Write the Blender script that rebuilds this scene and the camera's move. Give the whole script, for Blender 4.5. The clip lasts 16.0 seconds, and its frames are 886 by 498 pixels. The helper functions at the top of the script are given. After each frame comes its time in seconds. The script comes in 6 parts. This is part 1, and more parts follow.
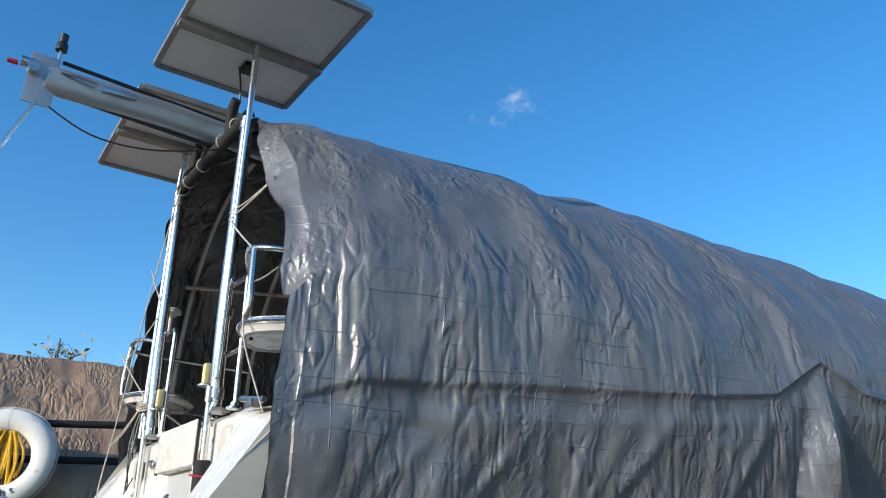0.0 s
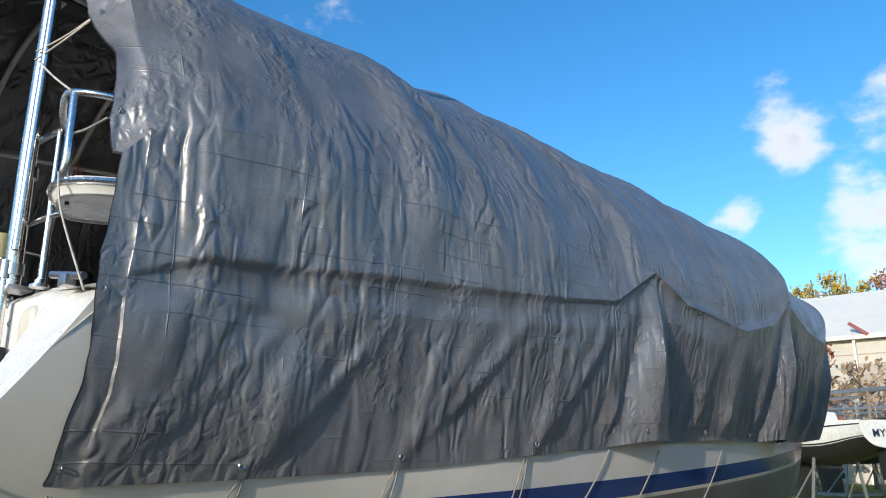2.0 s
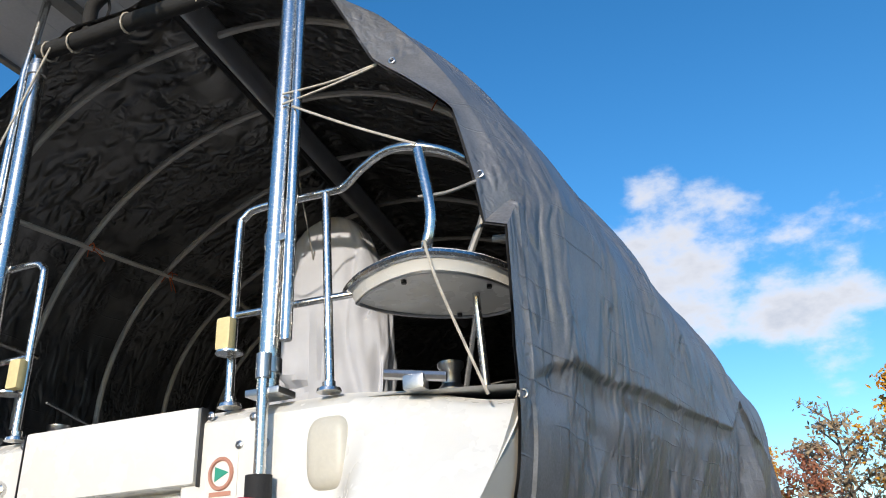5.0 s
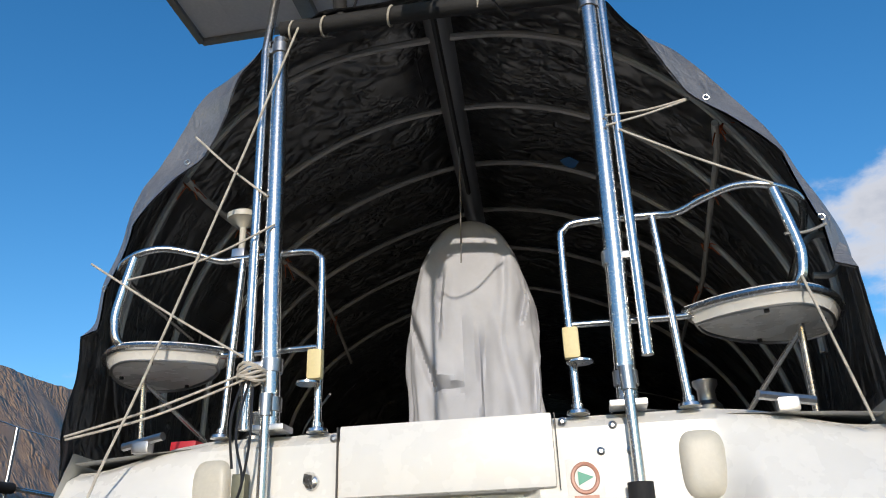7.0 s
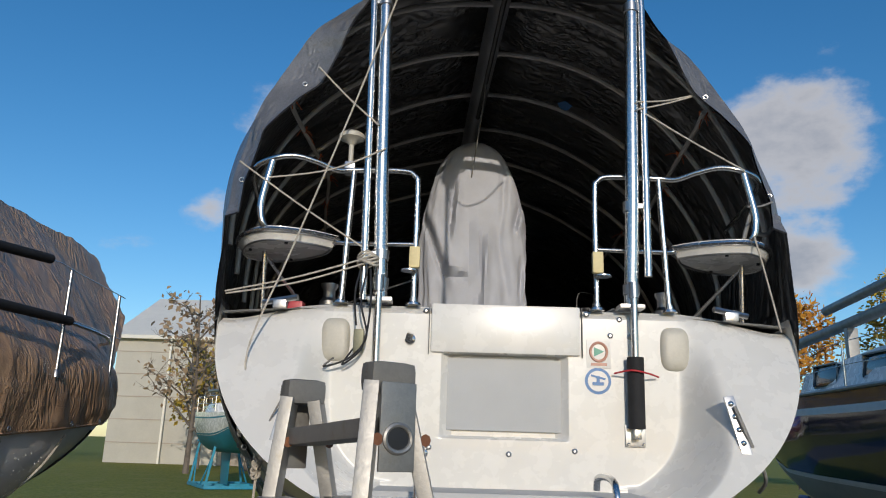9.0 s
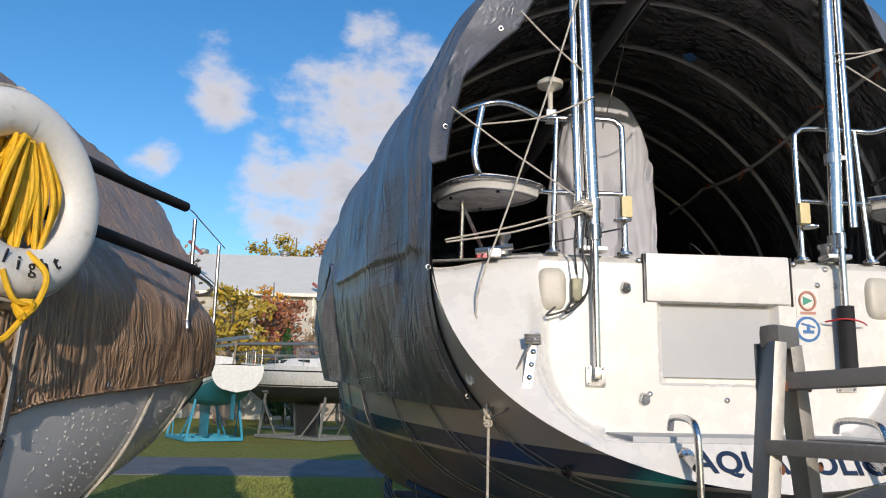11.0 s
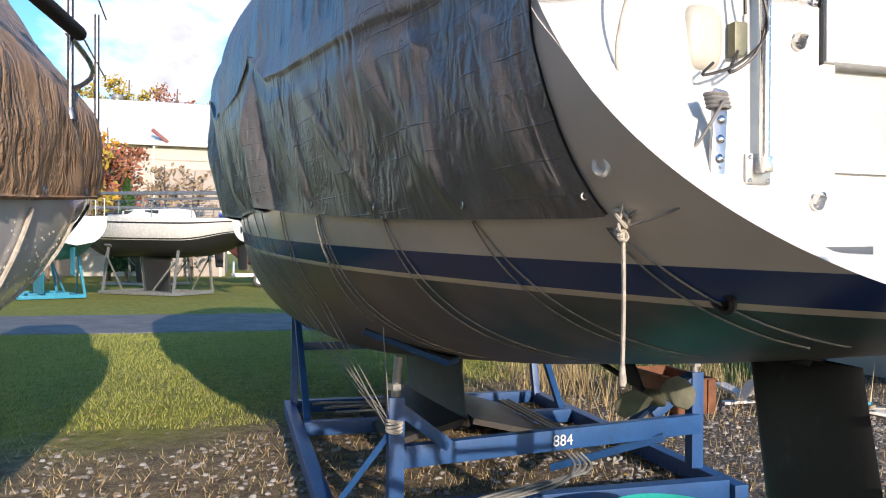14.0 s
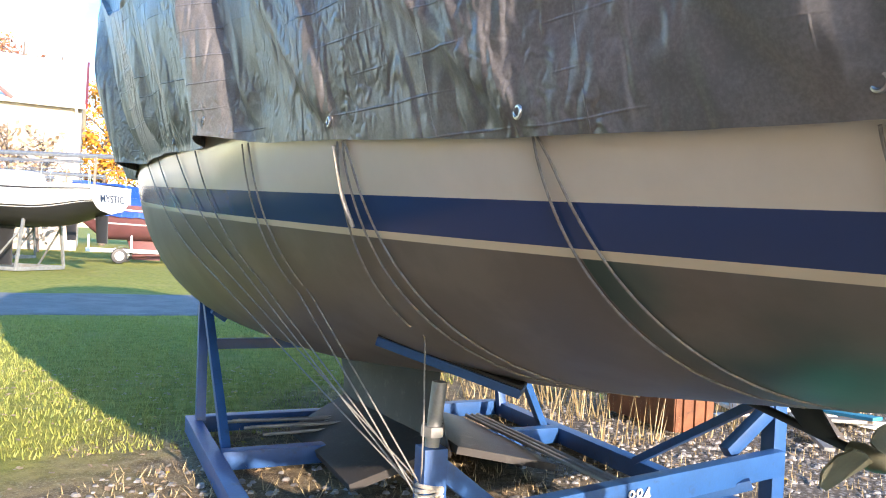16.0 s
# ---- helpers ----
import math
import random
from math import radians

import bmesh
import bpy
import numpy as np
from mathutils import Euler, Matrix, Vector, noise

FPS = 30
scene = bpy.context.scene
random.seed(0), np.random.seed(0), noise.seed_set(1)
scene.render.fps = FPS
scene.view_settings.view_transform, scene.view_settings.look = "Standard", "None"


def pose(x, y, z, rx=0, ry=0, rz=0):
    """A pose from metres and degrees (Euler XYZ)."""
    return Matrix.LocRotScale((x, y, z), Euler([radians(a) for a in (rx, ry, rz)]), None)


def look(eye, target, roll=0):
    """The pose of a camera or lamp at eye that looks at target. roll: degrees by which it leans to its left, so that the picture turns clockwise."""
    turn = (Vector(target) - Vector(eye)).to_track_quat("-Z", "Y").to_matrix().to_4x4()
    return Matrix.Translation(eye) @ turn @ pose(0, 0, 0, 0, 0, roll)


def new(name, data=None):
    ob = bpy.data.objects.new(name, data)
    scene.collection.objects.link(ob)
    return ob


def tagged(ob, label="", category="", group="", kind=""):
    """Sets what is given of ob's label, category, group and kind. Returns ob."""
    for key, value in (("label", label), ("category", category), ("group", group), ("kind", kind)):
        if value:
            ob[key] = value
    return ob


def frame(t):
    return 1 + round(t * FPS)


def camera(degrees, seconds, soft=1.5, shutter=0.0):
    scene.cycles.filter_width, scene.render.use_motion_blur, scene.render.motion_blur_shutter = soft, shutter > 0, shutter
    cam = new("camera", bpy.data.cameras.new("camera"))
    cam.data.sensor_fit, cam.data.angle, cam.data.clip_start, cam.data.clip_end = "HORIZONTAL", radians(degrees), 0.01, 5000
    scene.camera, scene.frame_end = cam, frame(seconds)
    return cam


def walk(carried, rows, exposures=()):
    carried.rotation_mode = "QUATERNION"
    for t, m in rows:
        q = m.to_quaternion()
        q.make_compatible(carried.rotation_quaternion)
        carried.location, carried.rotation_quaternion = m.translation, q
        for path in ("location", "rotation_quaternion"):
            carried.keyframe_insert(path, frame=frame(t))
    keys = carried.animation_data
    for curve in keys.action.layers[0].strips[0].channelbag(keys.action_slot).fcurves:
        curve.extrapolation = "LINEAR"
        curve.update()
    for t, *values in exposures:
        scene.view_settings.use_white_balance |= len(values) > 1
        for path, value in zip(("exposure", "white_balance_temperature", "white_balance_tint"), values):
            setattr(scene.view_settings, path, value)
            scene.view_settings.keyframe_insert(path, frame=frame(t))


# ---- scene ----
cam = camera(60.7, 16.0, 1.05)
PATH = [
    (0, (4.049, -1.126, 1.848), (2.51, -0.08, 2.583), 0.6),
    (0.5, (3.91, -1.138, 1.835), (2.464, 0.035, 2.564), 0.5),
    (1, (3.813, -1.152, 1.832), (2.456, 0.131, 2.549), -0.0),
    (1.5, (3.811, -1.104, 1.833), (2.544, 0.329, 2.417), -1.0),
    (2, (3.623, -1.1, 1.824), (2.375, 0.373, 2.345), -0.0),
    (2.5, (3.308, -1.152, 1.816), (2.04, 0.303, 2.342), 1.2),
    (3, (2.868, -1.344, 1.868), (1.616, 0.119, 2.408), 1.1),
    (3.5, (2.52, -1.459, 1.867), (1.319, 0.003, 2.517), 0.9),
    (5.8, (1.221, -1.984, 1.941), (0.842, -0.211, 2.786), -2.4),
    (6, (1.054, -2.03, 1.963), (0.688, -0.246, 2.79), -1.8),
    (6.5, (0.698, -2.111, 1.949), (0.32, -0.321, 2.757), -1.4),
    (7, (0.412, -2.301, 1.957), (0.103, -0.499, 2.767), -2.0),
    (7.5, (0.24, -2.557, 1.957), (0.048, -0.7, 2.674), -1.9),
    (8, (0.174, -2.847, 1.819), (0.017, -0.937, 2.392), -0.8),
    (8.2, (0.105, -2.97, 1.809), (-0.024, -1.051, 2.358), 0.3),
    (10.3, (-1.03, -3.486, 1.766), (-0.911, -1.546, 2.236), 1.3),
    (10.5, (-1.152, -3.421, 1.733), (-1.025, -1.479, 2.195), 1.7),
    (11, (-1.429, -3.253, 1.766), (-1.307, -1.294, 2.152), 1.2),
    (11.5, (-1.76, -3.194, 1.753), (-1.567, -1.226, 2.052), 1.4),
    (12, (-1.942, -3.079, 1.727), (-1.724, -1.105, 1.968), 2.8),
    (12.5, (-2.047, -2.851, 1.688), (-1.745, -0.884, 1.89), 2.2),
    (13, (-2.168, -2.692, 1.635), (-1.759, -0.741, 1.789), 1.8),
    (13.5, (-2.101, -2.351, 1.612), (-1.594, -0.419, 1.718), 1.3),
    (14, (-2.04, -1.91, 1.61), (-1.51, 0.019, 1.625), 0.5),
    (14.5, (-2.099, -1.467, 1.594), (-1.458, 0.428, 1.615), 2.0),
    (15, (-2.111, -0.976, 1.58), (-1.37, 0.882, 1.586), 2.1),
    (15.5, (-2.255, -0.573, 1.545), (-1.484, 1.272, 1.562), 3.1),
    (16, (-2.298, -0.112, 1.524), (-1.439, 1.695, 1.509), 2.7),
]
walk(cam, [(t, look(e, g, r)) for t, e, g, r in PATH],
     [(0.0, 0.76, 6500, 10), (3.5, 0.8, 6500, 10), (5.8, 0.5, 6550, 11), (7.0, 0.35, 6550, 11), (8.2, -0.2, 6500, 10), (10.3, 0.15, 6700, 14), (11.5, 0.38, 6800, 15),
      (12.5, 0.54, 6850, 16), (13.5, 0.82, 6900, 17), (14.5, 1.38, 6950, 18), (16.0, 2.35, 7000, 19)])

# ---------------------------------------------------------------- light
SUN_AZ, SUN_EL = radians(8.0), radians(15.4)
sun_dir = Vector((math.sin(SUN_AZ) * math.cos(SUN_EL), -math.cos(SUN_AZ) * math.cos(SUN_EL), math.sin(SUN_EL)))
sun = new("sun", bpy.data.lights.new("sun", "SUN"))
sun.data.energy, sun.data.angle, sun.data.color = 2.5, radians(0.55), (1.0, 0.9, 0.77)
sun.matrix_world = look(sun_dir * 50, (0, 0, 0))

world = bpy.data.worlds.new("sky")
scene.world = world
world.use_nodes = True
wn, wl = world.node_tree.nodes, world.node_tree.links
wn.clear()
w_out = wn.new("ShaderNodeOutputWorld")
w_bg = wn.new("ShaderNodeBackground")
w_bg.inputs["Strength"].default_value = 0.15
w_sky = wn.new("ShaderNodeTexSky")
w_sky.sky_type, w_sky.sun_disc = "NISHITA", False
w_sky.sun_elevation, w_sky.sun_rotation = SUN_EL, math.pi - SUN_AZ
w_sky.air_density, w_sky.dust_density, w_sky.ozone_density = 1.0, 0.3, 3.0
w_co = wn.new("ShaderNodeTexCoord")
w_map = wn.new("ShaderNodeMapping")
w_map.inputs["Scale"].default_value = (1.0, 1.0, 1.7)
w_map.inputs["Location"].default_value = (3.15, 0.4, 0.72)
w_no = wn.new("ShaderNodeTexNoise")
w_no.inputs["Scale"].default_value, w_no.inputs["Detail"].default_value = 6.0, 9.0
w_no.inputs["Roughness"].default_value = 0.58
w_add = wn.new("ShaderNodeMath")
w_ramp = wn.new("ShaderNodeMapRange")
w_ramp.interpolation_type = "SMOOTHSTEP"
w_ramp.inputs["From Min"].default_value, w_ramp.inputs["From Max"].default_value = 0.66, 0.86
w_ramp.inputs["To Max"].default_value = 0.95
w_hue = wn.new("ShaderNodeHueSaturation")
w_hue.inputs["Saturation"].default_value, w_hue.inputs["Value"].default_value = 1.27, 1.0
w_mix = wn.new("ShaderNodeMix")
w_mix.data_type = "RGBA"
w_shade = wn.new("ShaderNodeMix")              # cloud cores turn a soft grey-blue
w_shade.data_type = "RGBA"
w_shade.inputs["A"].default_value, w_shade.inputs["B"].default_value = (4.2, 4.2, 4.35, 1), (2.5, 2.7, 3.1, 1)
w_core = wn.new("ShaderNodeMapRange")
w_core.inputs["From Min"].default_value, w_core.inputs["From Max"].default_value = 0.76, 0.95
wl.new(w_co.outputs["Generated"], w_map.inputs["Vector"])
wl.new(w_map.outputs[0], w_no.inputs["Vector"])
w_sum = None                                   # heaps of cloud low over the yard, each round one direction
for heading, size, amount in (((0.375, 0.85, 0.36), 0.14, 0.36), ((0.415, 0.883, 0.22), 0.1, 0.32), ((0.31, 0.864, 0.39), 0.08, 0.3),
                              ((-0.222, 0.91, 0.35), 0.055, 0.34), ((-0.295, 0.915, 0.285), 0.05, 0.27), ((-0.18, 0.935, 0.3), 0.06, 0.28), ((-0.04, 0.89, 0.45), 0.06, 0.2),
                              ((-0.151, 0.954, 0.26), 0.12, 0.33), ((-0.107, 0.933, 0.33), 0.08, 0.3), ((-0.02, 0.933, 0.35), 0.12, 0.36), ((0.036, 0.91, 0.41), 0.08, 0.27), ((-0.06, 0.965, 0.24), 0.13, 0.3), ((0.1, 0.95, 0.3), 0.15, 0.3),
                              ((0.75, 0.6, 0.28), 0.25, 0.22), ((-0.8, -0.5, 0.3), 0.3, 0.2), ((0.6, -0.75, 0.25), 0.25, 0.2)):
    w_d = wn.new("ShaderNodeVectorMath")
    w_d.operation = "DISTANCE"
    w_d.inputs[1].default_value = Vector(heading).normalized()
    wl.new(w_co.outputs["Generated"], w_d.inputs[0])
    w_r = wn.new("ShaderNodeMapRange")
    w_r.interpolation_type = "SMOOTHSTEP"
    w_r.inputs["From Min"].default_value, w_r.inputs["From Max"].default_value = size * 1.5, 0.0
    w_r.inputs["To Min"].default_value, w_r.inputs["To Max"].default_value = 0.0, amount
    wl.new(w_d.outputs["Value"], w_r.inputs["Value"])
    if w_sum is None:
        w_sum = w_r.outputs[0]
    else:
        w_m = wn.new("ShaderNodeMath")
        w_m.operation = "MAXIMUM"
        wl.new(w_sum, w_m.inputs[0])
        wl.new(w_r.outputs[0], w_m.inputs[1])
        w_sum = w_m.outputs[0]
wl.new(w_no.outputs["Fac"], w_add.inputs[0])
wl.new(w_sum, w_add.inputs[1])
wl.new(w_add.outputs[0], w_ramp.inputs["Value"])
wl.new(w_add.outputs[0], w_core.inputs["Value"])
wl.new(w_core.outputs[0], w_shade.inputs["Factor"])
wl.new(w_sky.outputs[0], w_hue.inputs["Color"])
wl.new(w_hue.outputs[0], w_mix.inputs["A"])
wl.new(w_shade.outputs["Result"], w_mix.inputs["B"])
wl.new(w_ramp.outputs[0], w_mix.inputs["Factor"])
wl.new(w_mix.outputs["Result"], w_bg.inputs["Color"])
wl.new(w_bg.outputs[0], w_out.inputs["Surface"])


# ---------------------------------------------------------------- materials
def math_node(nt, op, a, b=None, c=None):
    n = nt.nodes.new("ShaderNodeMath")
    n.operation = op
    for i, v in enumerate((a, b, c)):
        if v is None:
            continue
        if hasattr(v, "is_output"):
            nt.links.new(v, n.inputs[i])
        else:
            n.inputs[i].default_value = v
    return n.outputs[0]


def mix_node(nt, fac, a, b):
    n = nt.nodes.new("ShaderNodeMix")
    n.data_type = "RGBA"
    for key, v in (("Factor", fac), ("A", a), ("B", b)):
        if hasattr(v, "is_output"):
            nt.links.new(v, n.inputs[key])
        else:
            n.inputs[key].default_value = v if key == "Factor" else (*v[:3], 1)
    return n.outputs["Result"]


def noise_node(nt, scale, detail=4.0, rough=0.55, stretch=(1, 1, 1), distortion=0.0):
    co = nt.nodes.new("ShaderNodeTexCoord")
    mp = nt.nodes.new("ShaderNodeMapping")
    mp.inputs["Scale"].default_value = stretch
    n = nt.nodes.new("ShaderNodeTexNoise")
    n.inputs["Scale"].default_value, n.inputs["Detail"].default_value = scale, detail
    n.inputs["Roughness"].default_value, n.inputs["Distortion"].default_value = rough, distortion
    nt.links.new(co.outputs["Object"], mp.inputs["Vector"])
    nt.links.new(mp.outputs[0], n.inputs["Vector"])
    return n.outputs["Fac"]


def ramp_node(nt, fac, lo, hi):
    n = nt.nodes.new("ShaderNodeMapRange")
    n.interpolation_type = "SMOOTHSTEP"
    n.inputs["From Min"].default_value, n.inputs["From Max"].default_value = lo, hi
    nt.links.new(fac, n.inputs["Value"])
    return n.outputs[0]


def bump_node(nt, height, strength, distance, under=None):
    b = nt.nodes.new("ShaderNodeBump")
    b.inputs["Strength"].default_value, b.inputs["Distance"].default_value = strength, distance
    nt.links.new(height, b.inputs["Height"])
    if under:
        nt.links.new(under, b.inputs["Normal"])
    return b.outputs[0]


def blank(name):
    m = bpy.data.materials.new(name)
    m.use_nodes = True
    return m, m.node_tree, m.node_tree.nodes["Principled BSDF"]


def mat(name, base, rough=0.5, metal=0.0, dark=0.75, scale=6.0, fine=60.0, bump=0.15, dist=0.004, stain=None, coat=0.0,
        stretch=(1, 1, 1)):
    """Plain stuff with two scales of variation: broad tone and fine grain, with some relief."""
    m, nt, p = blank(name)
    broad, grain = noise_node(nt, scale, 5, 0.6, stretch), noise_node(nt, fine, 3, 0.6, stretch)
    col = mix_node(nt, ramp_node(nt, broad, 0.3, 0.7), [c * dark for c in base], base)
    col = mix_node(nt, math_node(nt, "MULTIPLY", ramp_node(nt, grain, 0.35, 0.75), 0.35), col, [min(1, c * 1.15) for c in base])
    if stain:
        col = mix_node(nt, ramp_node(nt, noise_node(nt, scale * 2.3, 6, 0.65), 0.56, 0.72), col, stain)
    nt.links.new(col, p.inputs["Base Color"])
    r = math_node(nt, "MULTIPLY_ADD", grain, 0.2, rough - 0.1)
    nt.links.new(r, p.inputs["Roughness"])
    p.inputs["Metallic"].default_value = metal
    p.inputs["Coat Weight"].default_value = coat
    if bump:
        nt.links.new(bump_node(nt, grain, bump, dist), p.inputs["Normal"])
    return m


def tarp_mat(name, base, light, rough, size, depth, metal=0.0, spec=0.5, grid=0.25):
    """Woven plastic sheet: flat facets between sharp creases in three sizes, fine crackle in patches and lines pressed in by folding."""
    m, nt, p = blank(name)
    big = noise_node(nt, 1.3, 3, 0.5, (1, 1, 0.7), 0.4)
    blotch, fine = noise_node(nt, 5.5, 5, 0.65), noise_node(nt, 130, 3, 0.6)
    tone = math_node(nt, "ADD", math_node(nt, "MULTIPLY", blotch, 0.6), math_node(nt, "MULTIPLY", fine, 0.4))
    nt.links.new(mix_node(nt, ramp_node(nt, tone, 0.36, 0.66), base, light), p.inputs["Base Color"])
    nt.links.new(math_node(nt, "MULTIPLY_ADD", blotch, 0.2, rough - 0.1), p.inputs["Roughness"])
    p.inputs["Metallic"].default_value = metal
    p.inputs["Specular IOR Level"].default_value = spec
    co = nt.nodes.new("ShaderNodeTexCoord")
    sep = nt.nodes.new("ShaderNodeSeparateXYZ")
    nt.links.new(co.outputs["Object"], sep.inputs[0])
    normal = bump_node(nt, big, 0.5, 0.07 * depth)
    for k, (sc, st, dist, wd) in enumerate(((0.75, (1, 1.2, 0.5), 0.024, 0.5), (3.0, (1, 1.1, 0.16), 0.0085, 0.2), (4.2, (1, 1.3, 0.5), 0.0095, 0.24), (10.0, (1, 1, 0.8), 0.0048, 0.35))):
        n = math_node(nt, "ABSOLUTE", math_node(nt, "SUBTRACT", noise_node(nt, size * sc, 0.6, 0.4, st, 0.35), 0.5))
        fold = ramp_node(nt, n, 0.0, wd)
        if k:
            patchy = ramp_node(nt, noise_node(nt, 1.5 + 0.8 * k, 2, 0.5, (1, 1, 0.6)), 0.42, 0.6)
            fold = math_node(nt, "MULTIPLY", fold, patchy)
        normal = bump_node(nt, fold, 0.75, dist * depth, normal)
    warp = math_node(nt, "MULTIPLY", big, 0.06)
    crease = None
    for axis, step in (("Y", 0.46), ("Z", 0.098)):
        f = math_node(nt, "FRACT", math_node(nt, "DIVIDE", math_node(nt, "ADD", sep.outputs[axis], warp), step))
        line = math_node(nt, "SUBTRACT", 1.0, ramp_node(nt, math_node(nt, "ABSOLUTE", math_node(nt, "SUBTRACT", f, 0.5)), 0.0, 0.004 / step))
        crease = line if crease is None else math_node(nt, "MAXIMUM", crease, line)
    crease = math_node(nt, "MULTIPLY", crease, ramp_node(nt, noise_node(nt, 2.4, 3, 0.6, (1, 1, 2.0)), 0.45, 0.62))
    normal = bump_node(nt, crease, grid, 0.004, normal)
    nt.links.new(bump_node(nt, fine, 0.1, 0.002, normal), p.inputs["Normal"])
    return m


M_TARP = tarp_mat("silver_grey_tarpaulin", (0.18, 0.178, 0.181), (0.265, 0.261, 0.265), 0.42, 3.0, 1.0, 0.4, 0.6, 0.6)
M_LINING = tarp_mat("black_tarpaulin_lining", (0.035, 0.035, 0.037), (0.055, 0.055, 0.058), 0.32, 2.6, 2.0, 0.0, 0.9)
M_BROWN = tarp_mat("brown_tarpaulin", (0.33, 0.205, 0.125), (0.48, 0.32, 0.2), 0.46, 5.0, 1.3, 0.0, 0.6)
M_BLUETARP = tarp_mat("blue_tarpaulin", (0.01, 0.05, 0.3), (0.02, 0.09, 0.45), 0.4, 3.0, 1.0)
M_GEL = mat("white_gelcoat", (0.73, 0.715, 0.67), 0.27, 0, 0.95, 1.6, 9, 0.02, 0.004, coat=0.25)
M_GELGREY = mat("light_grey_nonskid", (0.46, 0.47, 0.47), 0.55, 0, 0.9, 3, 220, 0.2, 0.002)
M_BEIGE = mat("beige_plastic", (0.55, 0.52, 0.44), 0.45, 0, 0.9, 8, 80, 0.05)
M_YELLOWED = mat("yellowed_plastic", (0.72, 0.6, 0.3), 0.5, 0, 0.9, 12, 90, 0.05)
M_STEEL = mat("polished_stainless_steel", (0.66, 0.65, 0.63), 0.25, 1.0, 0.9, 9, 120, 0.02)
M_DULLSTEEL = mat("brushed_stainless_steel", (0.5, 0.5, 0.5), 0.34, 1.0, 0.8, 9, 160, 0.05)
M_ALU = mat("weathered_aluminium", (0.38, 0.37, 0.35), 0.5, 0.75, 0.75, 7, 120, 0.15, stain=(0.33, 0.31, 0.26))
M_CAP = mat("dull_grey_casting", (0.2, 0.195, 0.18), 0.6, 0.2, 0.75, 9, 120, 0.2, stain=(0.14, 0.1, 0.07))
M_BOOM = mat("anodised_boom", (0.42, 0.43, 0.45), 0.38, 0.6, 0.85, 4, 90, 0.04)
M_PVC = mat("grey_white_pipe", (0.5, 0.47, 0.43), 0.45, 0, 0.8, 5, 70, 0.04)
M_RUST = mat("rusted_steel", (0.24, 0.1, 0.05), 0.85, 0.1, 0.6, 5, 70, 0.5, 0.006, stain=(0.1, 0.05, 0.035))
M_BLACK = mat("black_foam", (0.018, 0.018, 0.019), 0.8, 0, 0.7, 14, 120, 0.4)
M_RUBBER = mat("black_rubber", (0.02, 0.02, 0.022), 0.45, 0, 0.8, 14, 120, 0.1)
M_ROPE = mat("off_white_braided_rope", (0.58, 0.53, 0.45), 0.8, 0, 0.6, 40, 380, 0.6, 0.002)
M_GREYROPE = mat("grey_braided_rope", (0.3, 0.29, 0.27), 0.8, 0, 0.6, 40, 380, 0.6, 0.002)
M_DARKROPE = mat("dark_braided_rope", (0.06, 0.06, 0.07), 0.8, 0, 0.6, 40, 300, 0.6, 0.002)
M_YROPE = mat("yellow_floating_rope", (0.85, 0.5, 0.02), 0.55, 0, 0.75, 30, 300, 0.6, 0.003)
M_ORANGE = mat("orange_twine", (0.6, 0.14, 0.04), 0.7, 0, 0.7, 30, 300, 0.3)
M_RED = mat("red_plastic", (0.5, 0.02, 0.03), 0.4, 0, 0.8, 10, 90, 0.05)
M_CANVAS = mat("light_grey_canvas", (0.5, 0.515, 0.56), 0.85, 0, 0.85, 4, 420, 0.25, 0.002)
M_RING = mat("white_ring_vinyl", (0.8, 0.79, 0.74), 0.4, 0, 0.93, 5, 60, 0.06, stain=(0.6, 0.57, 0.48))
M_INK = mat("dark_navy_lettering", (0.012, 0.03, 0.07), 0.4, 0, 0.9, 20, 90, 0.0)
M_PANEL = mat("solar_panel_backsheet", (0.78, 0.77, 0.76), 0.5, 0, 0.92, 3, 60, 0.03)
M_CELL = mat("solar_cells", (0.01, 0.015, 0.05), 0.12, 0, 0.8, 6, 60, 0.0, coat=0.6)
M_BLUESTEEL = mat("blue_painted_steel", (0.016, 0.085, 0.25), 0.45, 0, 0.75, 5, 70, 0.2, 0.003, stain=(0.02, 0.06, 0.16))
M_TEALSTEEL = mat("turquoise_painted_steel", (0.03, 0.3, 0.45), 0.5, 0, 0.75, 5, 70, 0.2)
M_GALV = mat("galvanised_steel", (0.34, 0.34, 0.33), 0.55, 0.6, 0.75, 8, 90, 0.15)
M_IRON = mat("dark_keel_paint", (0.045, 0.04, 0.037), 0.6, 0, 0.7, 4, 70, 0.2, stain=(0.075, 0.07, 0.06))
M_RUDDER = mat("black_antifouling", (0.014, 0.016, 0.017), 0.55, 0, 0.8, 3, 60, 0.15, stain=(0.03, 0.036, 0.038))
M_BRONZE = mat("dull_bronze", (0.2, 0.2, 0.14), 0.5, 0.5, 0.7, 10, 90, 0.15)
M_WOOD = mat("weathered_timber", (0.3, 0.24, 0.17), 0.8, 0, 0.6, 5, 60, 0.4, 0.004, stretch=(1, 1, 6))
M_BASIN = mat("turquoise_plastic", (0.02, 0.5, 0.42), 0.3, 0, 0.95, 3, 40, 0.03)
M_NAVY = mat("navy_gelcoat", (0.008, 0.014, 0.05), 0.12, 0, 0.8, 3, 40, 0.0, coat=0.5)
M_GLASS = mat("dark_window_glass", (0.03, 0.035, 0.04), 0.08, 0, 0.8, 4, 30, 0.0, coat=0.6)
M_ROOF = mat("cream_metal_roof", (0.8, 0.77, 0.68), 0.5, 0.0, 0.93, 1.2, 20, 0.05)
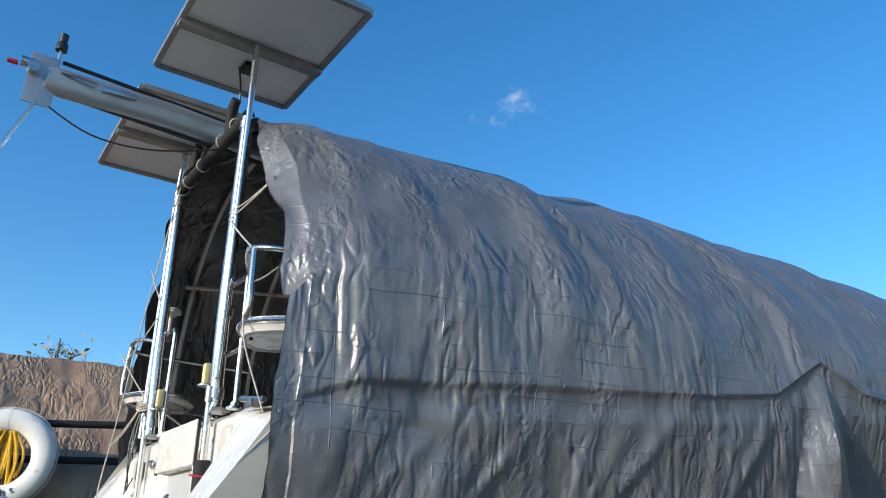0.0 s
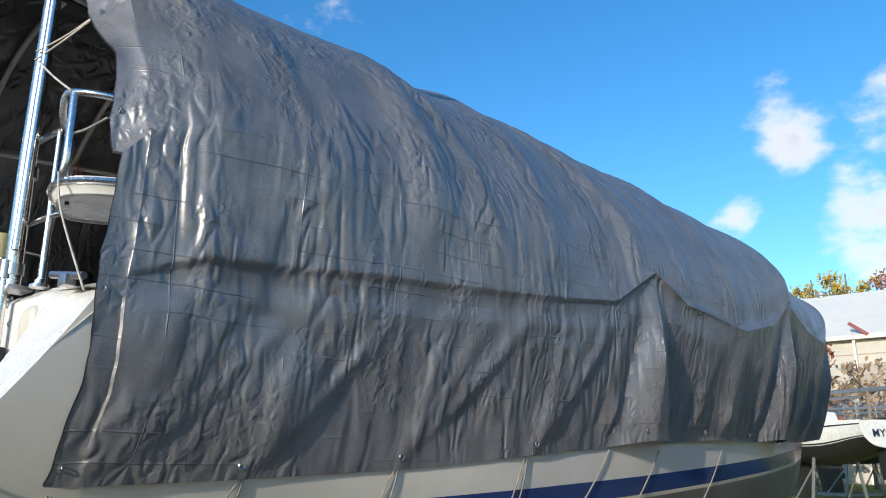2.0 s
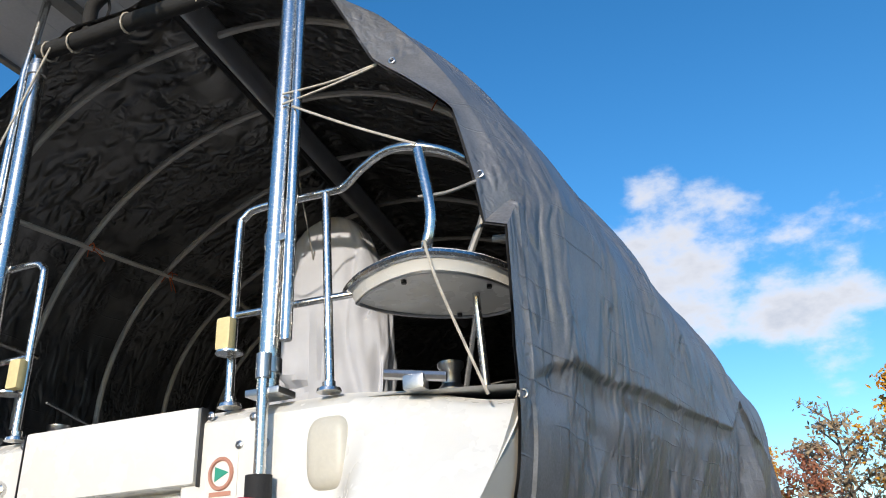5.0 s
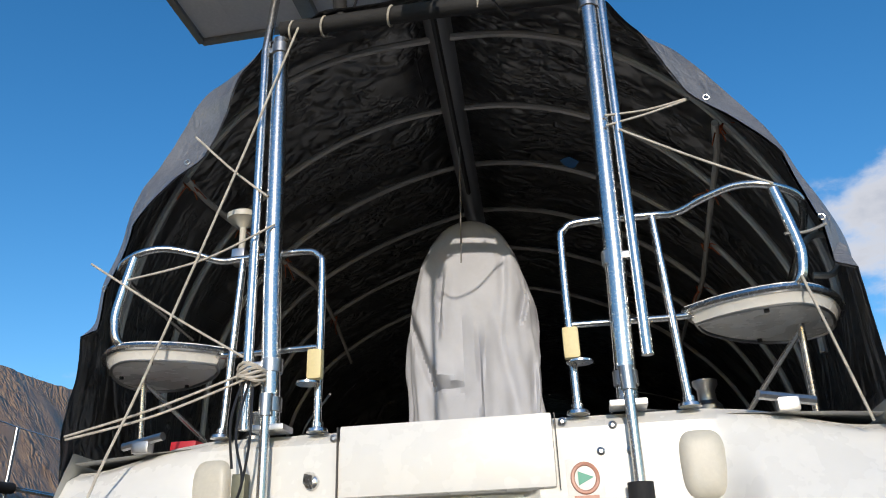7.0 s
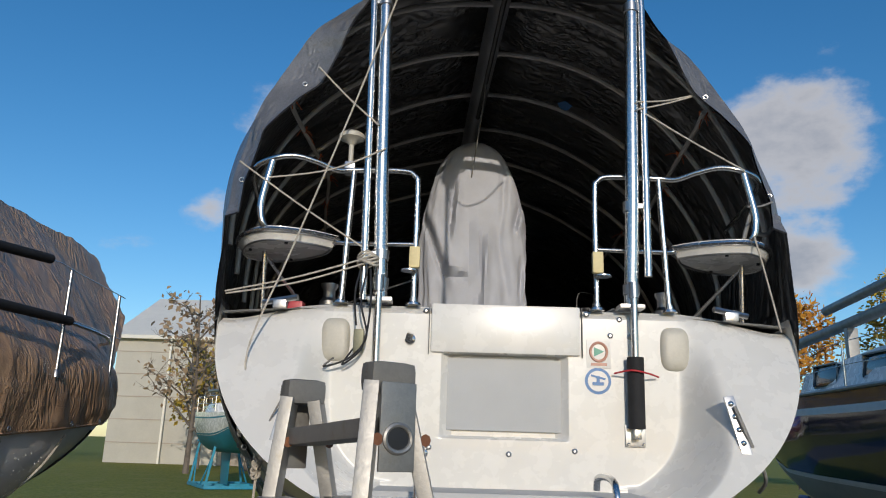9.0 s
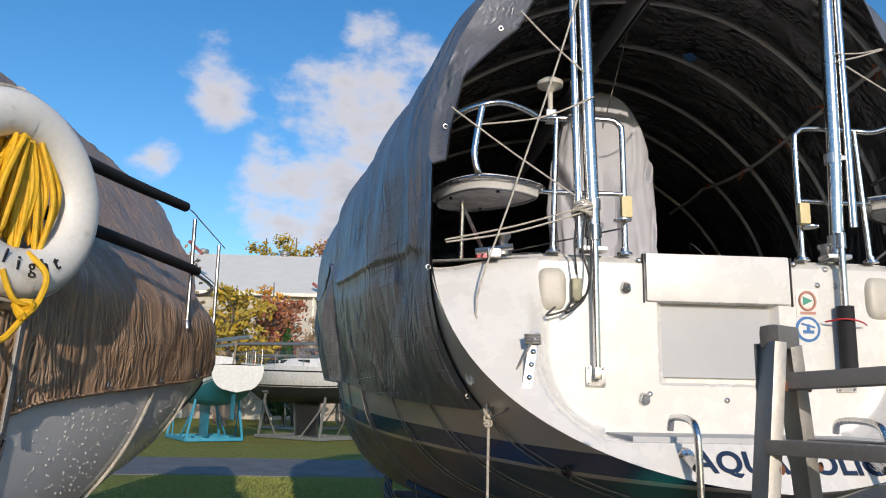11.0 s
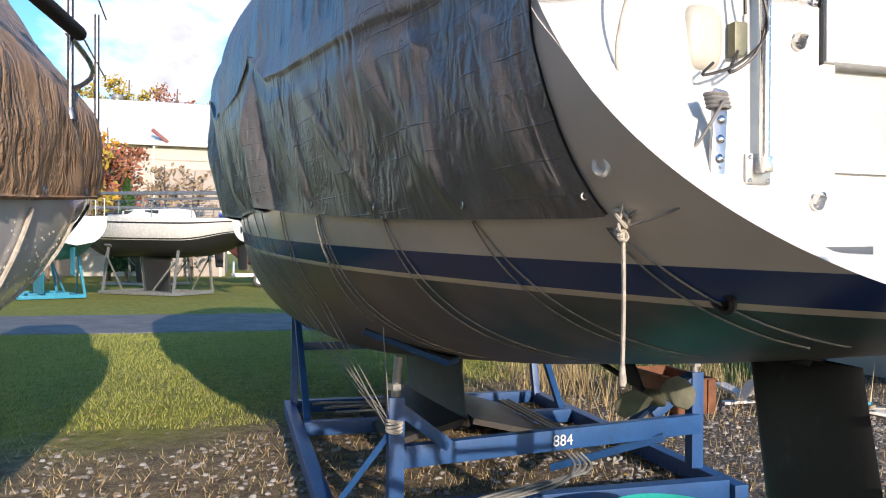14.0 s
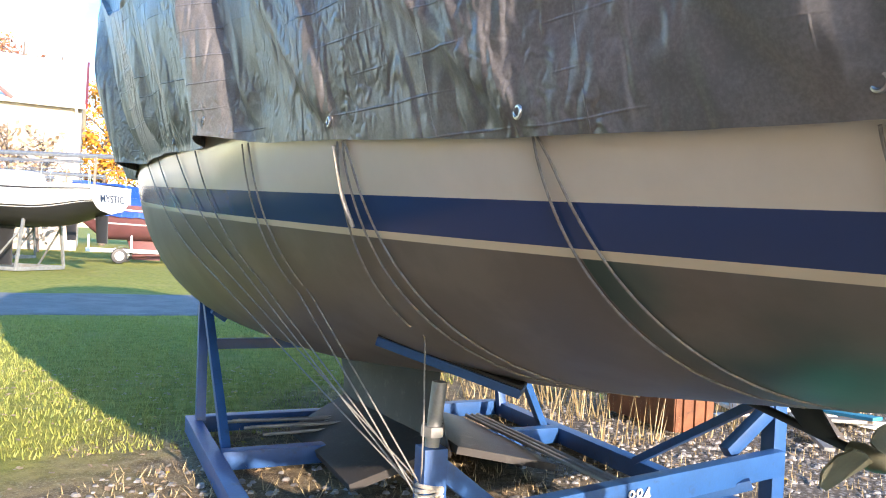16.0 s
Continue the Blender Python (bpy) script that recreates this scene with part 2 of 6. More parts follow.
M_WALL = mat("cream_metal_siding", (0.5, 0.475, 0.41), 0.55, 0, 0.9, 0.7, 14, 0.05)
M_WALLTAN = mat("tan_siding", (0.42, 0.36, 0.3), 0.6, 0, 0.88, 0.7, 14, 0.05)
M_TRIMRED = mat("dark_red_trim", (0.22, 0.04, 0.035), 0.5, 0, 0.9, 3, 30, 0.05)
M_BARK = mat("grey_bark", (0.19, 0.155, 0.125), 0.9, 0, 0.6, 3, 30, 0.6, 0.02)
M_WHITEPLASTIC = mat("white_shrink_wrap", (0.72, 0.72, 0.72), 0.4, 0, 0.9, 3, 40, 0.2)
M_PAPER = mat("sticker_vinyl", (0.75, 0.73, 0.68), 0.4, 0, 0.95, 12, 90, 0.0)
M_STBLUE = mat("sticker_blue", (0.03, 0.16, 0.4), 0.4, 0, 0.95, 12, 90, 0.0)
M_STRED = mat("sticker_red_brown", (0.5, 0.24, 0.17), 0.4, 0, 0.95, 12, 90, 0.0)
M_STGREEN = mat("sticker_green", (0.03, 0.3, 0.2), 0.4, 0, 0.95, 12, 90, 0.0)
M_WHITE = mat("white_paint", (0.78, 0.78, 0.76), 0.5, 0, 0.9, 6, 60, 0.05)


def hull_paint(name, top, band, line, bottom, bottom2, z0, z1, z2, t_band, t_line, gloss):
    """Painted hull: topsides, a broad band, a thin line and bottom paint, along a line that rises to the bow."""
    m, nt, p = blank(name)
    co = nt.nodes.new("ShaderNodeTexCoord")
    sep = nt.nodes.new("ShaderNodeSeparateXYZ")
    nt.links.new(co.outputs["Object"], sep.inputs[0])
    y = sep.outputs["Y"]
    rise = math_node(nt, "ADD", math_node(nt, "MULTIPLY", y, z1), math_node(nt, "MULTIPLY", math_node(nt, "MULTIPLY", y, y), z2))
    d = math_node(nt, "SUBTRACT", sep.outputs["Z"], math_node(nt, "ADD", rise, z0))
    broad, grain = noise_node(nt, 2.2, 6, 0.6), noise_node(nt, 40, 4, 0.6)
    topc = mix_node(nt, ramp_node(nt, broad, 0.35, 0.7), [c * 0.9 for c in top], top)
    low = mix_node(nt, ramp_node(nt, broad, 0.4, 0.62), bottom, bottom2)
    scuff = math_node(nt, "MULTIPLY", ramp_node(nt, noise_node(nt, 5, 8, 0.75, (1, 0.5, 2.5), 1.0), 0.66, 0.74), 0.55)
    low = mix_node(nt, scuff, low, (0.17, 0.16, 0.15))
    low = mix_node(nt, math_node(nt, "MULTIPLY", math_node(nt, "LESS_THAN", y, 1.3), math_node(nt, "MULTIPLY", ramp_node(nt, noise_node(nt, 1.3, 3, 0.5), 0.35, 0.6), 0.8)), low, (0.004, 0.06, 0.05))
    c = mix_node(nt, math_node(nt, "GREATER_THAN", d, -t_line), low, line)
    c = mix_node(nt, math_node(nt, "GREATER_THAN", d, 0.0), c, band)
    c = mix_node(nt, math_node(nt, "GREATER_THAN", d, t_band), c, topc)
    nt.links.new(c, p.inputs["Base Color"])
    r = mix_node(nt, math_node(nt, "GREATER_THAN", d, -t_line), (0.42, 0.42, 0.42), (gloss, gloss, gloss))
    nt.links.new(r, p.inputs["Roughness"])
    nt.links.new(bump_node(nt, grain, 0.06, 0.004), p.inputs["Normal"])
    return m


M_HULL = hull_paint("cream_hull_with_blue_band", (0.72, 0.67, 0.58), (0.018, 0.052, 0.17), (0.68, 0.6, 0.46), (0.14, 0.122, 0.106),
                    (0.18, 0.16, 0.14), 1.483, 0.03, 0.0025, 0.102, 0.022, 0.2)
M_NBHULL = hull_paint("grey_white_hull", (0.8, 0.79, 0.78), (0.2, 0.17, 0.13), (0.3, 0.3, 0.3), (0.2, 0.24, 0.28), (0.15, 0.18, 0.2),
                      1.12, 0.05, 0.02, 0.09, 0.0, 0.16)


# ---------------------------------------------------------------- builders
def thing(name, label, category, at=(0, 0, 0), group="", kind=""):
    e = new(name)
    e.empty_display_size = 0.1
    e.location = at
    return tagged(e, label, category, group, kind)


def finish(name, bm, material, smooth=True):
    me = bpy.data.meshes.new(name)
    bmesh.ops.recalc_face_normals(bm, faces=bm.faces)
    bm.to_mesh(me)
    bm.free()
    for m in material if isinstance(material, (list, tuple)) else [material]:
        me.materials.append(m)
    if smooth:
        me.shade_smooth()
        me.set_sharp_from_angle(angle=radians(38))
    return me


def part(name, bm, material, parent, label="", smooth=True):
    ob = new(name, finish(name, bm, material, smooth))
    ob.parent = parent
    root = Matrix.Translation(parent.location) if parent.type == "EMPTY" else Matrix()
    ob.matrix_parent_inverse = root.inverted()
    return tagged(ob, label)


def solo(name, bm, material, label, category, group="", kind="", smooth=True):
    return tagged(new(name, finish(name, bm, material, smooth)), label, category, group, kind)


def curve_pts(pts, n=8):
    """A smooth line through the points (Catmull-Rom)."""
    p = [Vector(q) for q in pts]
    if len(p) < 3:
        return p
    out = []
    for i in range(len(p) - 1):
        a, b, c, d = p[max(i - 1, 0)], p[i], p[i + 1], p[min(i + 2, len(p) - 1)]
        for k in range(n):
            t = k / n
            out.append(0.5 * (2 * b + (c - a) * t + (2 * a - 5 * b + 4 * c - d) * t * t + (3 * b - a - 3 * c + d) * t ** 3))
    return out + [p[-1]]


def tube(pts, r, seg=10, bm=None, r2=None, closed=False, squash=1.0):
    bm = bm or bmesh.new()
    p = [Vector(q) for q in pts]
    n = len(p)
    rings, side = [], None
    for i in range(n):
        if closed:
            t = (p[(i + 1) % n] - p[i - 1]).normalized()
        else:
            t = (p[min(i + 1, n - 1)] - p[max(i - 1, 0)]).normalized()
        if side is None:
            side = t.orthogonal().normalized()
        side = (side - t * side.dot(t)).normalized()
        up = t.cross(side)
        rr = r if r2 is None else r + (r2 - r) * i / max(n - 1, 1)
        rings.append([bm.verts.new(p[i] + side * (rr * math.cos(a)) + up * (rr * squash * math.sin(a)))
                      for a in (2 * math.pi * k / seg for k in range(seg))])
    for i in range(n if closed else n - 1):
        a, b = rings[i], rings[(i + 1) % n]
        for k in range(seg):
            bm.faces.new((a[k], a[(k + 1) % seg], b[(k + 1) % seg], b[k]))
    if not closed:
        bm.faces.new(rings[0][::-1]), bm.faces.new(rings[-1])
    return bm


def box(size, at=(0, 0, 0), rot=(0, 0, 0), bevel=0.0, bm=None, seg=2):
    tmp = bmesh.new()
    bmesh.ops.create_cube(tmp, size=1.0)
    bmesh.ops.scale(tmp, vec=size, verts=tmp.verts)
    if bevel:
        bmesh.ops.bevel(tmp, geom=list(tmp.edges), offset=bevel, segments=seg, affect="EDGES", profile=0.7)
    bmesh.ops.transform(tmp, matrix=pose(*at, *rot), verts=tmp.verts)
    return merge(tmp, bm)


def merge(tmp, bm):
    if bm is None:
        return tmp
    me = bpy.data.meshes.new("tmp")
    tmp.to_mesh(me)
    tmp.free()
    bm.from_mesh(me)
    bpy.data.meshes.remove(me)
    return bm


def beam(a, b, w, h, bevel=0.004, bm=None):
    """A square bar from a to b, w wide and h high."""
    a, b = Vector(a), Vector(b)
    d = b - a
    x = d.normalized()
    up = Vector((0, 0, 1)) if abs(x.z) < 0.95 else Vector((0, 1, 0))
    y = up.cross(x).normalized()
    z = x.cross(y)
    m = Matrix((x, y, z)).transposed().to_4x4()
    m.translation = (a + b) / 2
    tmp = box((d.length, w, h), bevel=bevel)
    bmesh.ops.transform(tmp, matrix=m, verts=tmp.verts)
    return merge(tmp, bm)


def lathe(profile, at=(0, 0, 0), seg=20, axis=None, bm=None):
    """Turned body: (radius, height) pairs round the z axis, or round axis."""
    tmp = bmesh.new()
    rows = [[tmp.verts.new((max(r, 0.0005) * math.cos(a), max(r, 0.0005) * math.sin(a), z)) for a in (2 * math.pi * k / seg for k in range(seg))]
            for r, z in profile]
    for a, b in zip(rows, rows[1:]):
        for k in range(seg):
            tmp.faces.new((a[k], a[(k + 1) % seg], b[(k + 1) % seg], b[k]))
    tmp.faces.new(rows[0][::-1]), tmp.faces.new(rows[-1])
    m = Vector(axis).to_track_quat("Z", "Y").to_matrix().to_4x4() if axis else Matrix()
    m.translation = at
    bmesh.ops.transform(tmp, matrix=m, verts=tmp.verts)
    return merge(tmp, bm)


def sheet(rows, bm=None, closed=False):
    """Faces between rows of points."""
    bm = bm or bmesh.new()
    v = [[bm.verts.new(p) for p in row] for row in rows]
    for a, b in zip(v, v[1:]):
        for k in range(len(a) - 1 + closed):
            bm.faces.new((a[k], a[(k + 1) % len(a)], b[(k + 1) % len(a)], b[k]))
    return bm


def solidify(bm, d):
    bmesh.ops.recalc_face_normals(bm, faces=bm.faces)
    bmesh.ops.solidify(bm, geom=list(bm.faces), thickness=d)
    return bm


def lettering(name, text, size, m, material, parent, depth=0.002, spacing=1.0, bold=0.0):
    c = bpy.data.curves.new(name, "FONT")
    c.body, c.size, c.extrude, c.align_x, c.space_character, c.offset = text, size, depth, "CENTER", spacing, bold
    tmp = bpy.data.objects.new(name, c)
    scene.collection.objects.link(tmp)
    me = bpy.data.meshes.new_from_object(tmp.evaluated_get(bpy.context.evaluated_depsgraph_get()))
    bpy.data.objects.remove(tmp)
    me.transform(m)
    me.materials.clear()
    me.materials.append(material)
    ob = new(name, me)
    ob.parent = parent
    ob.matrix_parent_inverse = (Matrix.Translation(parent.location) if parent.type == "EMPTY" else Matrix()).inverted()
    return ob


def interp(x, xs, ys):
    return float(np.interp(x, xs, ys))


def smooth(a, b, x):
    t = min(max((x - a) / ((b - a) or 1e-6), 0.0), 1.0)
    return t * t * (3 - 2 * t)


def fbm(x, y, z=0.0, octaves=3):
    return noise.fractal(Vector((x, y, z)), 1.0, 2.0, octaves)


# ---------------------------------------------------------------- ground
def ground_mat():
    m, nt, p = blank("lawn_and_dirt")
    co = nt.nodes.new("ShaderNodeTexCoord")
    sep = nt.nodes.new("ShaderNodeSeparateXYZ")
    nt.links.new(co.outputs["Object"], sep.inputs[0])
    x, y = sep.outputs["X"], sep.outputs["Y"]
    wob = math_node(nt, "MULTIPLY", math_node(nt, "SUBTRACT", noise_node(nt, 0.8, 6, 0.65), 0.5), 3.4)
    edge = math_node(nt, "ADD", math_node(nt, "SUBTRACT", y, math_node(nt, "MULTIPLY", math_node(nt, "MAXIMUM", x, -3.0), 0.75)), wob)
    lawn = ramp_node(nt, edge, 6.2, 8.0)
    fine, mid, big = noise_node(nt, 55, 5, 0.7), noise_node(nt, 6, 5, 0.65), noise_node(nt, 0.7, 4, 0.6)
    grass = mix_node(nt, ramp_node(nt, mid, 0.35, 0.65), (0.19, 0.2, 0.035), (0.33, 0.31, 0.065))
    grass = mix_node(nt, math_node(nt, "MULTIPLY", ramp_node(nt, big, 0.5, 0.68), 0.6), grass, (0.34, 0.29, 0.09))
    grass = mix_node(nt, math_node(nt, "MULTIPLY", ramp_node(nt, fine, 0.5, 0.75), 0.5), grass, (0.28, 0.3, 0.07))
    dirt = mix_node(nt, ramp_node(nt, mid, 0.35, 0.62), (0.12, 0.085, 0.055), (0.27, 0.205, 0.12))
    dirt = mix_node(nt, ramp_node(nt, fine, 0.48, 0.7), dirt, (0.4, 0.33, 0.22))
    gravel = ramp_node(nt, math_node(nt, "ADD", math_node(nt, "SUBTRACT", math_node(nt, "MULTIPLY", x, 0.8), math_node(nt, "MULTIPLY", y, 0.45)), wob), -2.2, -0.6)
    vor = nt.nodes.new("ShaderNodeTexVoronoi")
    vor.inputs["Scale"].default_value = 26
    nt.links.new(co.outputs["Object"], vor.inputs["Vector"])
    stone = mix_node(nt, ramp_node(nt, vor.outputs["Distance"], 0.1, 0.6), (0.36, 0.34, 0.31), (0.12, 0.105, 0.09))
    dirt = mix_node(nt, math_node(nt, "MULTIPLY", gravel, 0.85), dirt, stone)
    nt.links.new(mix_node(nt, lawn, dirt, grass), p.inputs["Base Color"])
    p.inputs["Roughness"].default_value = 0.95
    p.inputs["Specular IOR Level"].default_value = 0.2
    n1 = bump_node(nt, mid, 0.6, 0.06)
    nt.links.new(bump_node(nt, fine, 0.8, 0.02, n1), p.inputs["Normal"])
    return m


def ground_z(x, y):
    return 0.035 * fbm(x * 0.5, y * 0.5) - 0.02


def build_ground():
    xs = [-900, -300, -100, -40, -20] + [-12 + 0.4 * i for i in range(61)] + [20, 40, 100, 300, 900]
    ys = [-900, -200, -50, -15] + [-6 + 0.4 * i for i in range(50)] + [20, 28, 40, 60, 100, 200, 500, 1500]
    rows = []
    for y in ys:
        rows.append([(x, y, ground_z(x, y) if -12 < x < 12 and -6 < y < 13.6 else -0.02) for x in xs])
    solo("ground", sheet(rows), ground_mat(), "lawn with worn dirt, dry grass and gravel", "ground", kind="structure")


build_ground()


def build_road():
    m, nt, p = blank("asphalt")
    fine, mid = noise_node(nt, 160, 3, 0.6), noise_node(nt, 1.6, 6, 0.65)
    c = mix_node(nt, ramp_node(nt, mid, 0.35, 0.68), (0.13, 0.125, 0.12), (0.2, 0.19, 0.18))
    nt.links.new(mix_node(nt, math_node(nt, "MULTIPLY", ramp_node(nt, fine, 0.45, 0.7), 0.5), c, (0.3, 0.29, 0.28)), p.inputs["Base Color"])
    p.inputs["Roughness"].default_value = 0.85
    nt.links.new(bump_node(nt, fine, 0.4, 0.01), p.inputs["Normal"])
    rows = []
    for i in range(121):
        x = -60 + i
        a, b = 14.4 + 0.18 * fbm(x * 0.6, 3), 18.9 + 0.22 * fbm(x * 0.6, 9)
        rows.append([(x, a - 0.06, -0.05), (x, a, 0.0), (x, (a + b) / 2, 0.03), (x, b, 0.0), (x, b + 0.06, -0.05)])
    solo("road", sheet(rows), m, "grey asphalt lane between the lawns", "road", kind="structure")


build_road()

# ---------------------------------------------------------------- the covered sailboat: hull form
BY = (-0.6, 0, 1, 2, 3, 4, 5, 6, 7, 8, 9, 9.8, 10.4)
BX = (1.2, 1.27, 1.395, 1.59, 1.74, 1.83, 1.86, 1.79, 1.6, 1.27, 0.82, 0.36, 0.03)
KY = (-0.6, -0.5, 0, 0.5, 1, 2, 4, 5.5, 7, 8.2, 9.2, 9.9, 10.4)
KZ = (1.47, 1.45, 1.31, 1.22, 1.14, 1.0, 0.78, 0.72, 0.84, 1.06, 1.45, 2.0, 2.75)


def keel_line(y):
    """The boat lies a little askew: how far its middle stands off at a place along it."""
    return -0.03 * max(y, 0.0)


def sheer(y):
    return 2.4 + 0.0035 * max(y, 0) ** 2


def half_beam(y, z):
    b, zk, zs = interp(y, BY, BX), interp(y, KY, KZ), sheer(y)
    h = min(max((z - zk) / (zs - zk), 0.0), 1.0)
    k = smooth(-0.6, 2.3, y)
    v = smooth(6.5, 10.2, y)
    m = (1.9 + 0.7 * k) * (1 - v) + 1.15 * v
    n = (2.2 + 1.2 * k) * (1 - v) + 1.25 * v
    return b * max(1 - (1 - h) ** n, 0.0) ** (1 / m)


def rake(z):
    """Where the raked stern plane lies at a height."""
    return -0.38 + 0.6 * (z - 1.7)


def on_hull(y, z, off=0.0, side=-1):
    return Vector((side * (half_beam(y, z) + off) + keel_line(y), y, z))


def build_hull(parent):
    bm = bmesh.new()
    nh, ny = 34, 70
    for side in (-1, 1):
        rows = []
        for i in range(nh + 1):
            u = (i / nh) ** 1.6
            row = []
            for j in range(ny + 1):
                s = j / ny
                y = -0.52 + (10.38 + 0.52) * s
                for _ in range(6):
                    zk = interp(y, KY, KZ)
                    z = zk + (sheer(y) - zk) * u
                    y0 = rake(z) if z > 1.44 else -0.52 + 0.0
                    y = y0 + (10.38 - y0) * s
                row.append((side * half_beam(y, z) + keel_line(y), y, z))
            rows.append(row)
        sheet(rows, bm)
    bmesh.ops.remove_doubles(bm, verts=bm.verts, dist=0.0008)
    part("hull", bm, M_HULL, parent, "cream hull side with navy band, dark bottom paint")


def recess(x, z):
    """1 on the upright inner transom, 0 on the raked outer face."""
    f = 1 - (abs(x) / 0.9) ** 2 - (max(2.05 - z, 0) / 0.57) ** 3
    return smooth(0.02, 0.3, f) * smooth(1.618, 1.632, z)


def build_transom(parent):
    zs = sorted(set([1.58, 1.6, 1.615, 1.618, 1.621, 1.625, 1.629, 1.632, 1.636, 1.65, 1.675, 1.838, 1.842, 1.852, 1.87] + [1.9 + 0.04 * i for i in range(11)] + [1.639 + 0.006 * i for i in range(33)] +
                    [2.196, 2.2, 2.204, 2.26, 2.34, 2.37, 2.39, 2.402, 2.41]))
    xin = [0.0, 0.08, 0.16, 0.225, 0.262, 0.272, 0.278, 0.3, 0.34, 0.4, 0.46, 0.52, 0.57]
    rows = []
    for z in zs:
        edge = half_beam(rake(z), z)
        xs = xin + [0.57 + (edge - 0.57) * k / 80 for k in range(1, 81)]
        row = []
        for x in xs:
            y = rake(z) + (0.0 - rake(z)) * recess(x, z)
            pocket = smooth(0.279, 0.27 - 0.045 * smooth(1.84, 2.2, 2.04), x) * smooth(1.838, 1.85, z) * smooth(2.2045, 2.199, z)
            y += 0.055 * pocket
            top = smooth(2.36, 2.41, z)                       # the upper edge rolls over onto the deck
            y += 0.05 * top * top
            drop = 0.07 * smooth(0.85, 1.25, x) * smooth(2.1, 2.41, z)
            row.append((x, y, z - drop))
        rows.append([(-a, b, c) for a, b, c in row[:0:-1]] + row)
    bm = sheet(rows)
    part("transom", bm, M_GEL, parent, "white moulded transom with a recessed locker")
    rows = []
    for i in range(9):
        z = 1.452 + (1.58 - 1.452) * i / 8
        e = half_beam(rake(z), z)
        rows.append([(e * k / 24, rake(z), z) for k in range(-24, 25)])
    part("lower_transom", sheet(rows), M_GEL, parent, "white band below the swim step")
    # stern gate above the locker
    part("stern_gate", box((0.655, 0.05, 0.215), (0.002, 0.006, 2.31), bevel=0.012), M_GEL, parent, "white removable stern gate")
    for x in (-0.334, 0.338):
        part("seal", box((0.003, 0.03, 0.22), (x, 0.0, 2.305)), M_RUBBER, parent, "dark joint beside the gate")
    part("step_pad", box((1.05, 0.36, 0.04), (0, -0.215, 1.62), bevel=0.003), M_GELGREY, parent, "grey non-skid swim step")
    part("locker_panel", box((0.5, 0.008, 0.31), (0, 0.04, 2.03), bevel=0.003), M_GELGREY, parent, "pale grey locker panel")


boat = thing("sailboat", "white sailboat on a blue cradle, laid up under a tarpaulin", "sailboat", (0, 0, 0))
build_hull(boat)
build_transom(boat)


def build_deck(parent):
    rows = []
    for i in range(40):
        y = 0.04 + i * 0.262
        b = half_beam(y, sheer(y)) - 0.01
        rows.append([(keel_line(y) + b * math.sin(k / 10 * math.pi / 2), y, sheer(y) - 0.005 - 0.03 * abs(math.sin(k / 10 * math.pi / 2)) ** 4) for k in range(-10, 11)])
    part("deck", sheet(rows), M_GELGREY, parent)
    bm = bmesh.new()                                      # cabin trunk, seen dimly under the cover
    rows = []
    for y, w, h in ((1.9, 0.9, 0.02), (2.0, 0.95, 0.2), (2.4, 1.0, 0.3), (4, 1.05, 0.36), (6.5, 0.9, 0.3), (8, 0.5, 0.16), (8.3, 0.3, 0.0)):
        rows.append([(keel_line(y) + w * math.sin(a), y, sheer(y) + h * (max(math.cos(a), 0) ** 0.35)) for a in (math.pi / 2 * k / 8 for k in range(-8, 9))])
    part("cabin_trunk", sheet(rows, bm), M_GELGREY, parent)
    for s in (-1, 1):
        rows = []
        for y in (0.15, 0.3, 0.8, 1.5, 2.0):
            h = 0.16 * smooth(0.1, 0.7, y)
            rows.append([(s * (0.62 + 0.05 * y) + s * dx, y, 2.4 + h * dz) for dx, dz in ((-0.06, -0.3), (-0.05, 0.9), (0.0, 1.05), (0.14, 0.95), (0.22, 0.3), (0.26, -0.2))])
        part("coaming", sheet(rows), M_GEL, parent)


build_deck(boat)

# keel, rudder, propeller
def foil(sections, bm=None, side_shift=0):
    """Fin: (y front, y back, z, half thickness) from top to bottom."""
    rows = []
    for y0, y1, z, t in sections:
        ring = []
        for k in range(20):
            a = 2 * math.pi * k / 20
            c = (1 - math.cos(a)) / 2
            ring.append((keel_line(y1) * (y1 > 3) * side_shift + t * math.sin(a) * (1.2 - 0.5 * c), y1 + (y0 - y1) * (1 - c) if a <= math.pi else y1 + (y0 - y1) * (1 - c), z))
        rows.append(ring)
    bm = sheet(rows, bm, True)
    bm.verts.ensure_lookup_table()
    bm.faces.new(bm.verts[-20:])
    return bm


part("keel", foil([(6.75, 4.35, 0.9, 0.13), (6.5, 4.4, 0.6, 0.12), (6.3, 4.3, 0.3, 0.13), (6.3, 4.2, 0.16, 0.16), (6.2, 4.25, 0.13, 0.1)], None, 1), M_IRON, boat, "dark painted fin keel")
w = bmesh.new()
for s in (-1, 1):
    sheet([[(s * x - 0.13, 6.1 - 0.9 * x + c * (-1.9 + 0.7 * x), 0.24 - 0.2 * x + 0.03 * math.sin(c * math.pi) * up) for c in (0, .15, .4, .7, 1.0)] for x, up in ((0.05, 1), (0.3, 1), (0.62, 1), (0.72, 0.3))], w)
solidify(w, 0.05)
part("keel_wing", w, M_IRON, boat, "flared wing at the keel's foot")
part("rudder", foil([(0.74, 0.17, 1.24, 0.03), (0.735, 0.165, 1.2, 0.055), (0.66, 0.08, 0.8, 0.05), (0.6, 0.06, 0.42, 0.035), (0.56, 0.1, 0.36, 0.012)]), M_RUDDER, boat, "black spade rudder")
part("rudder_post", tube([(0, 0.42, 1.22), (0, 0.42, 1.34)], 0.06), M_RUDDER, boat)
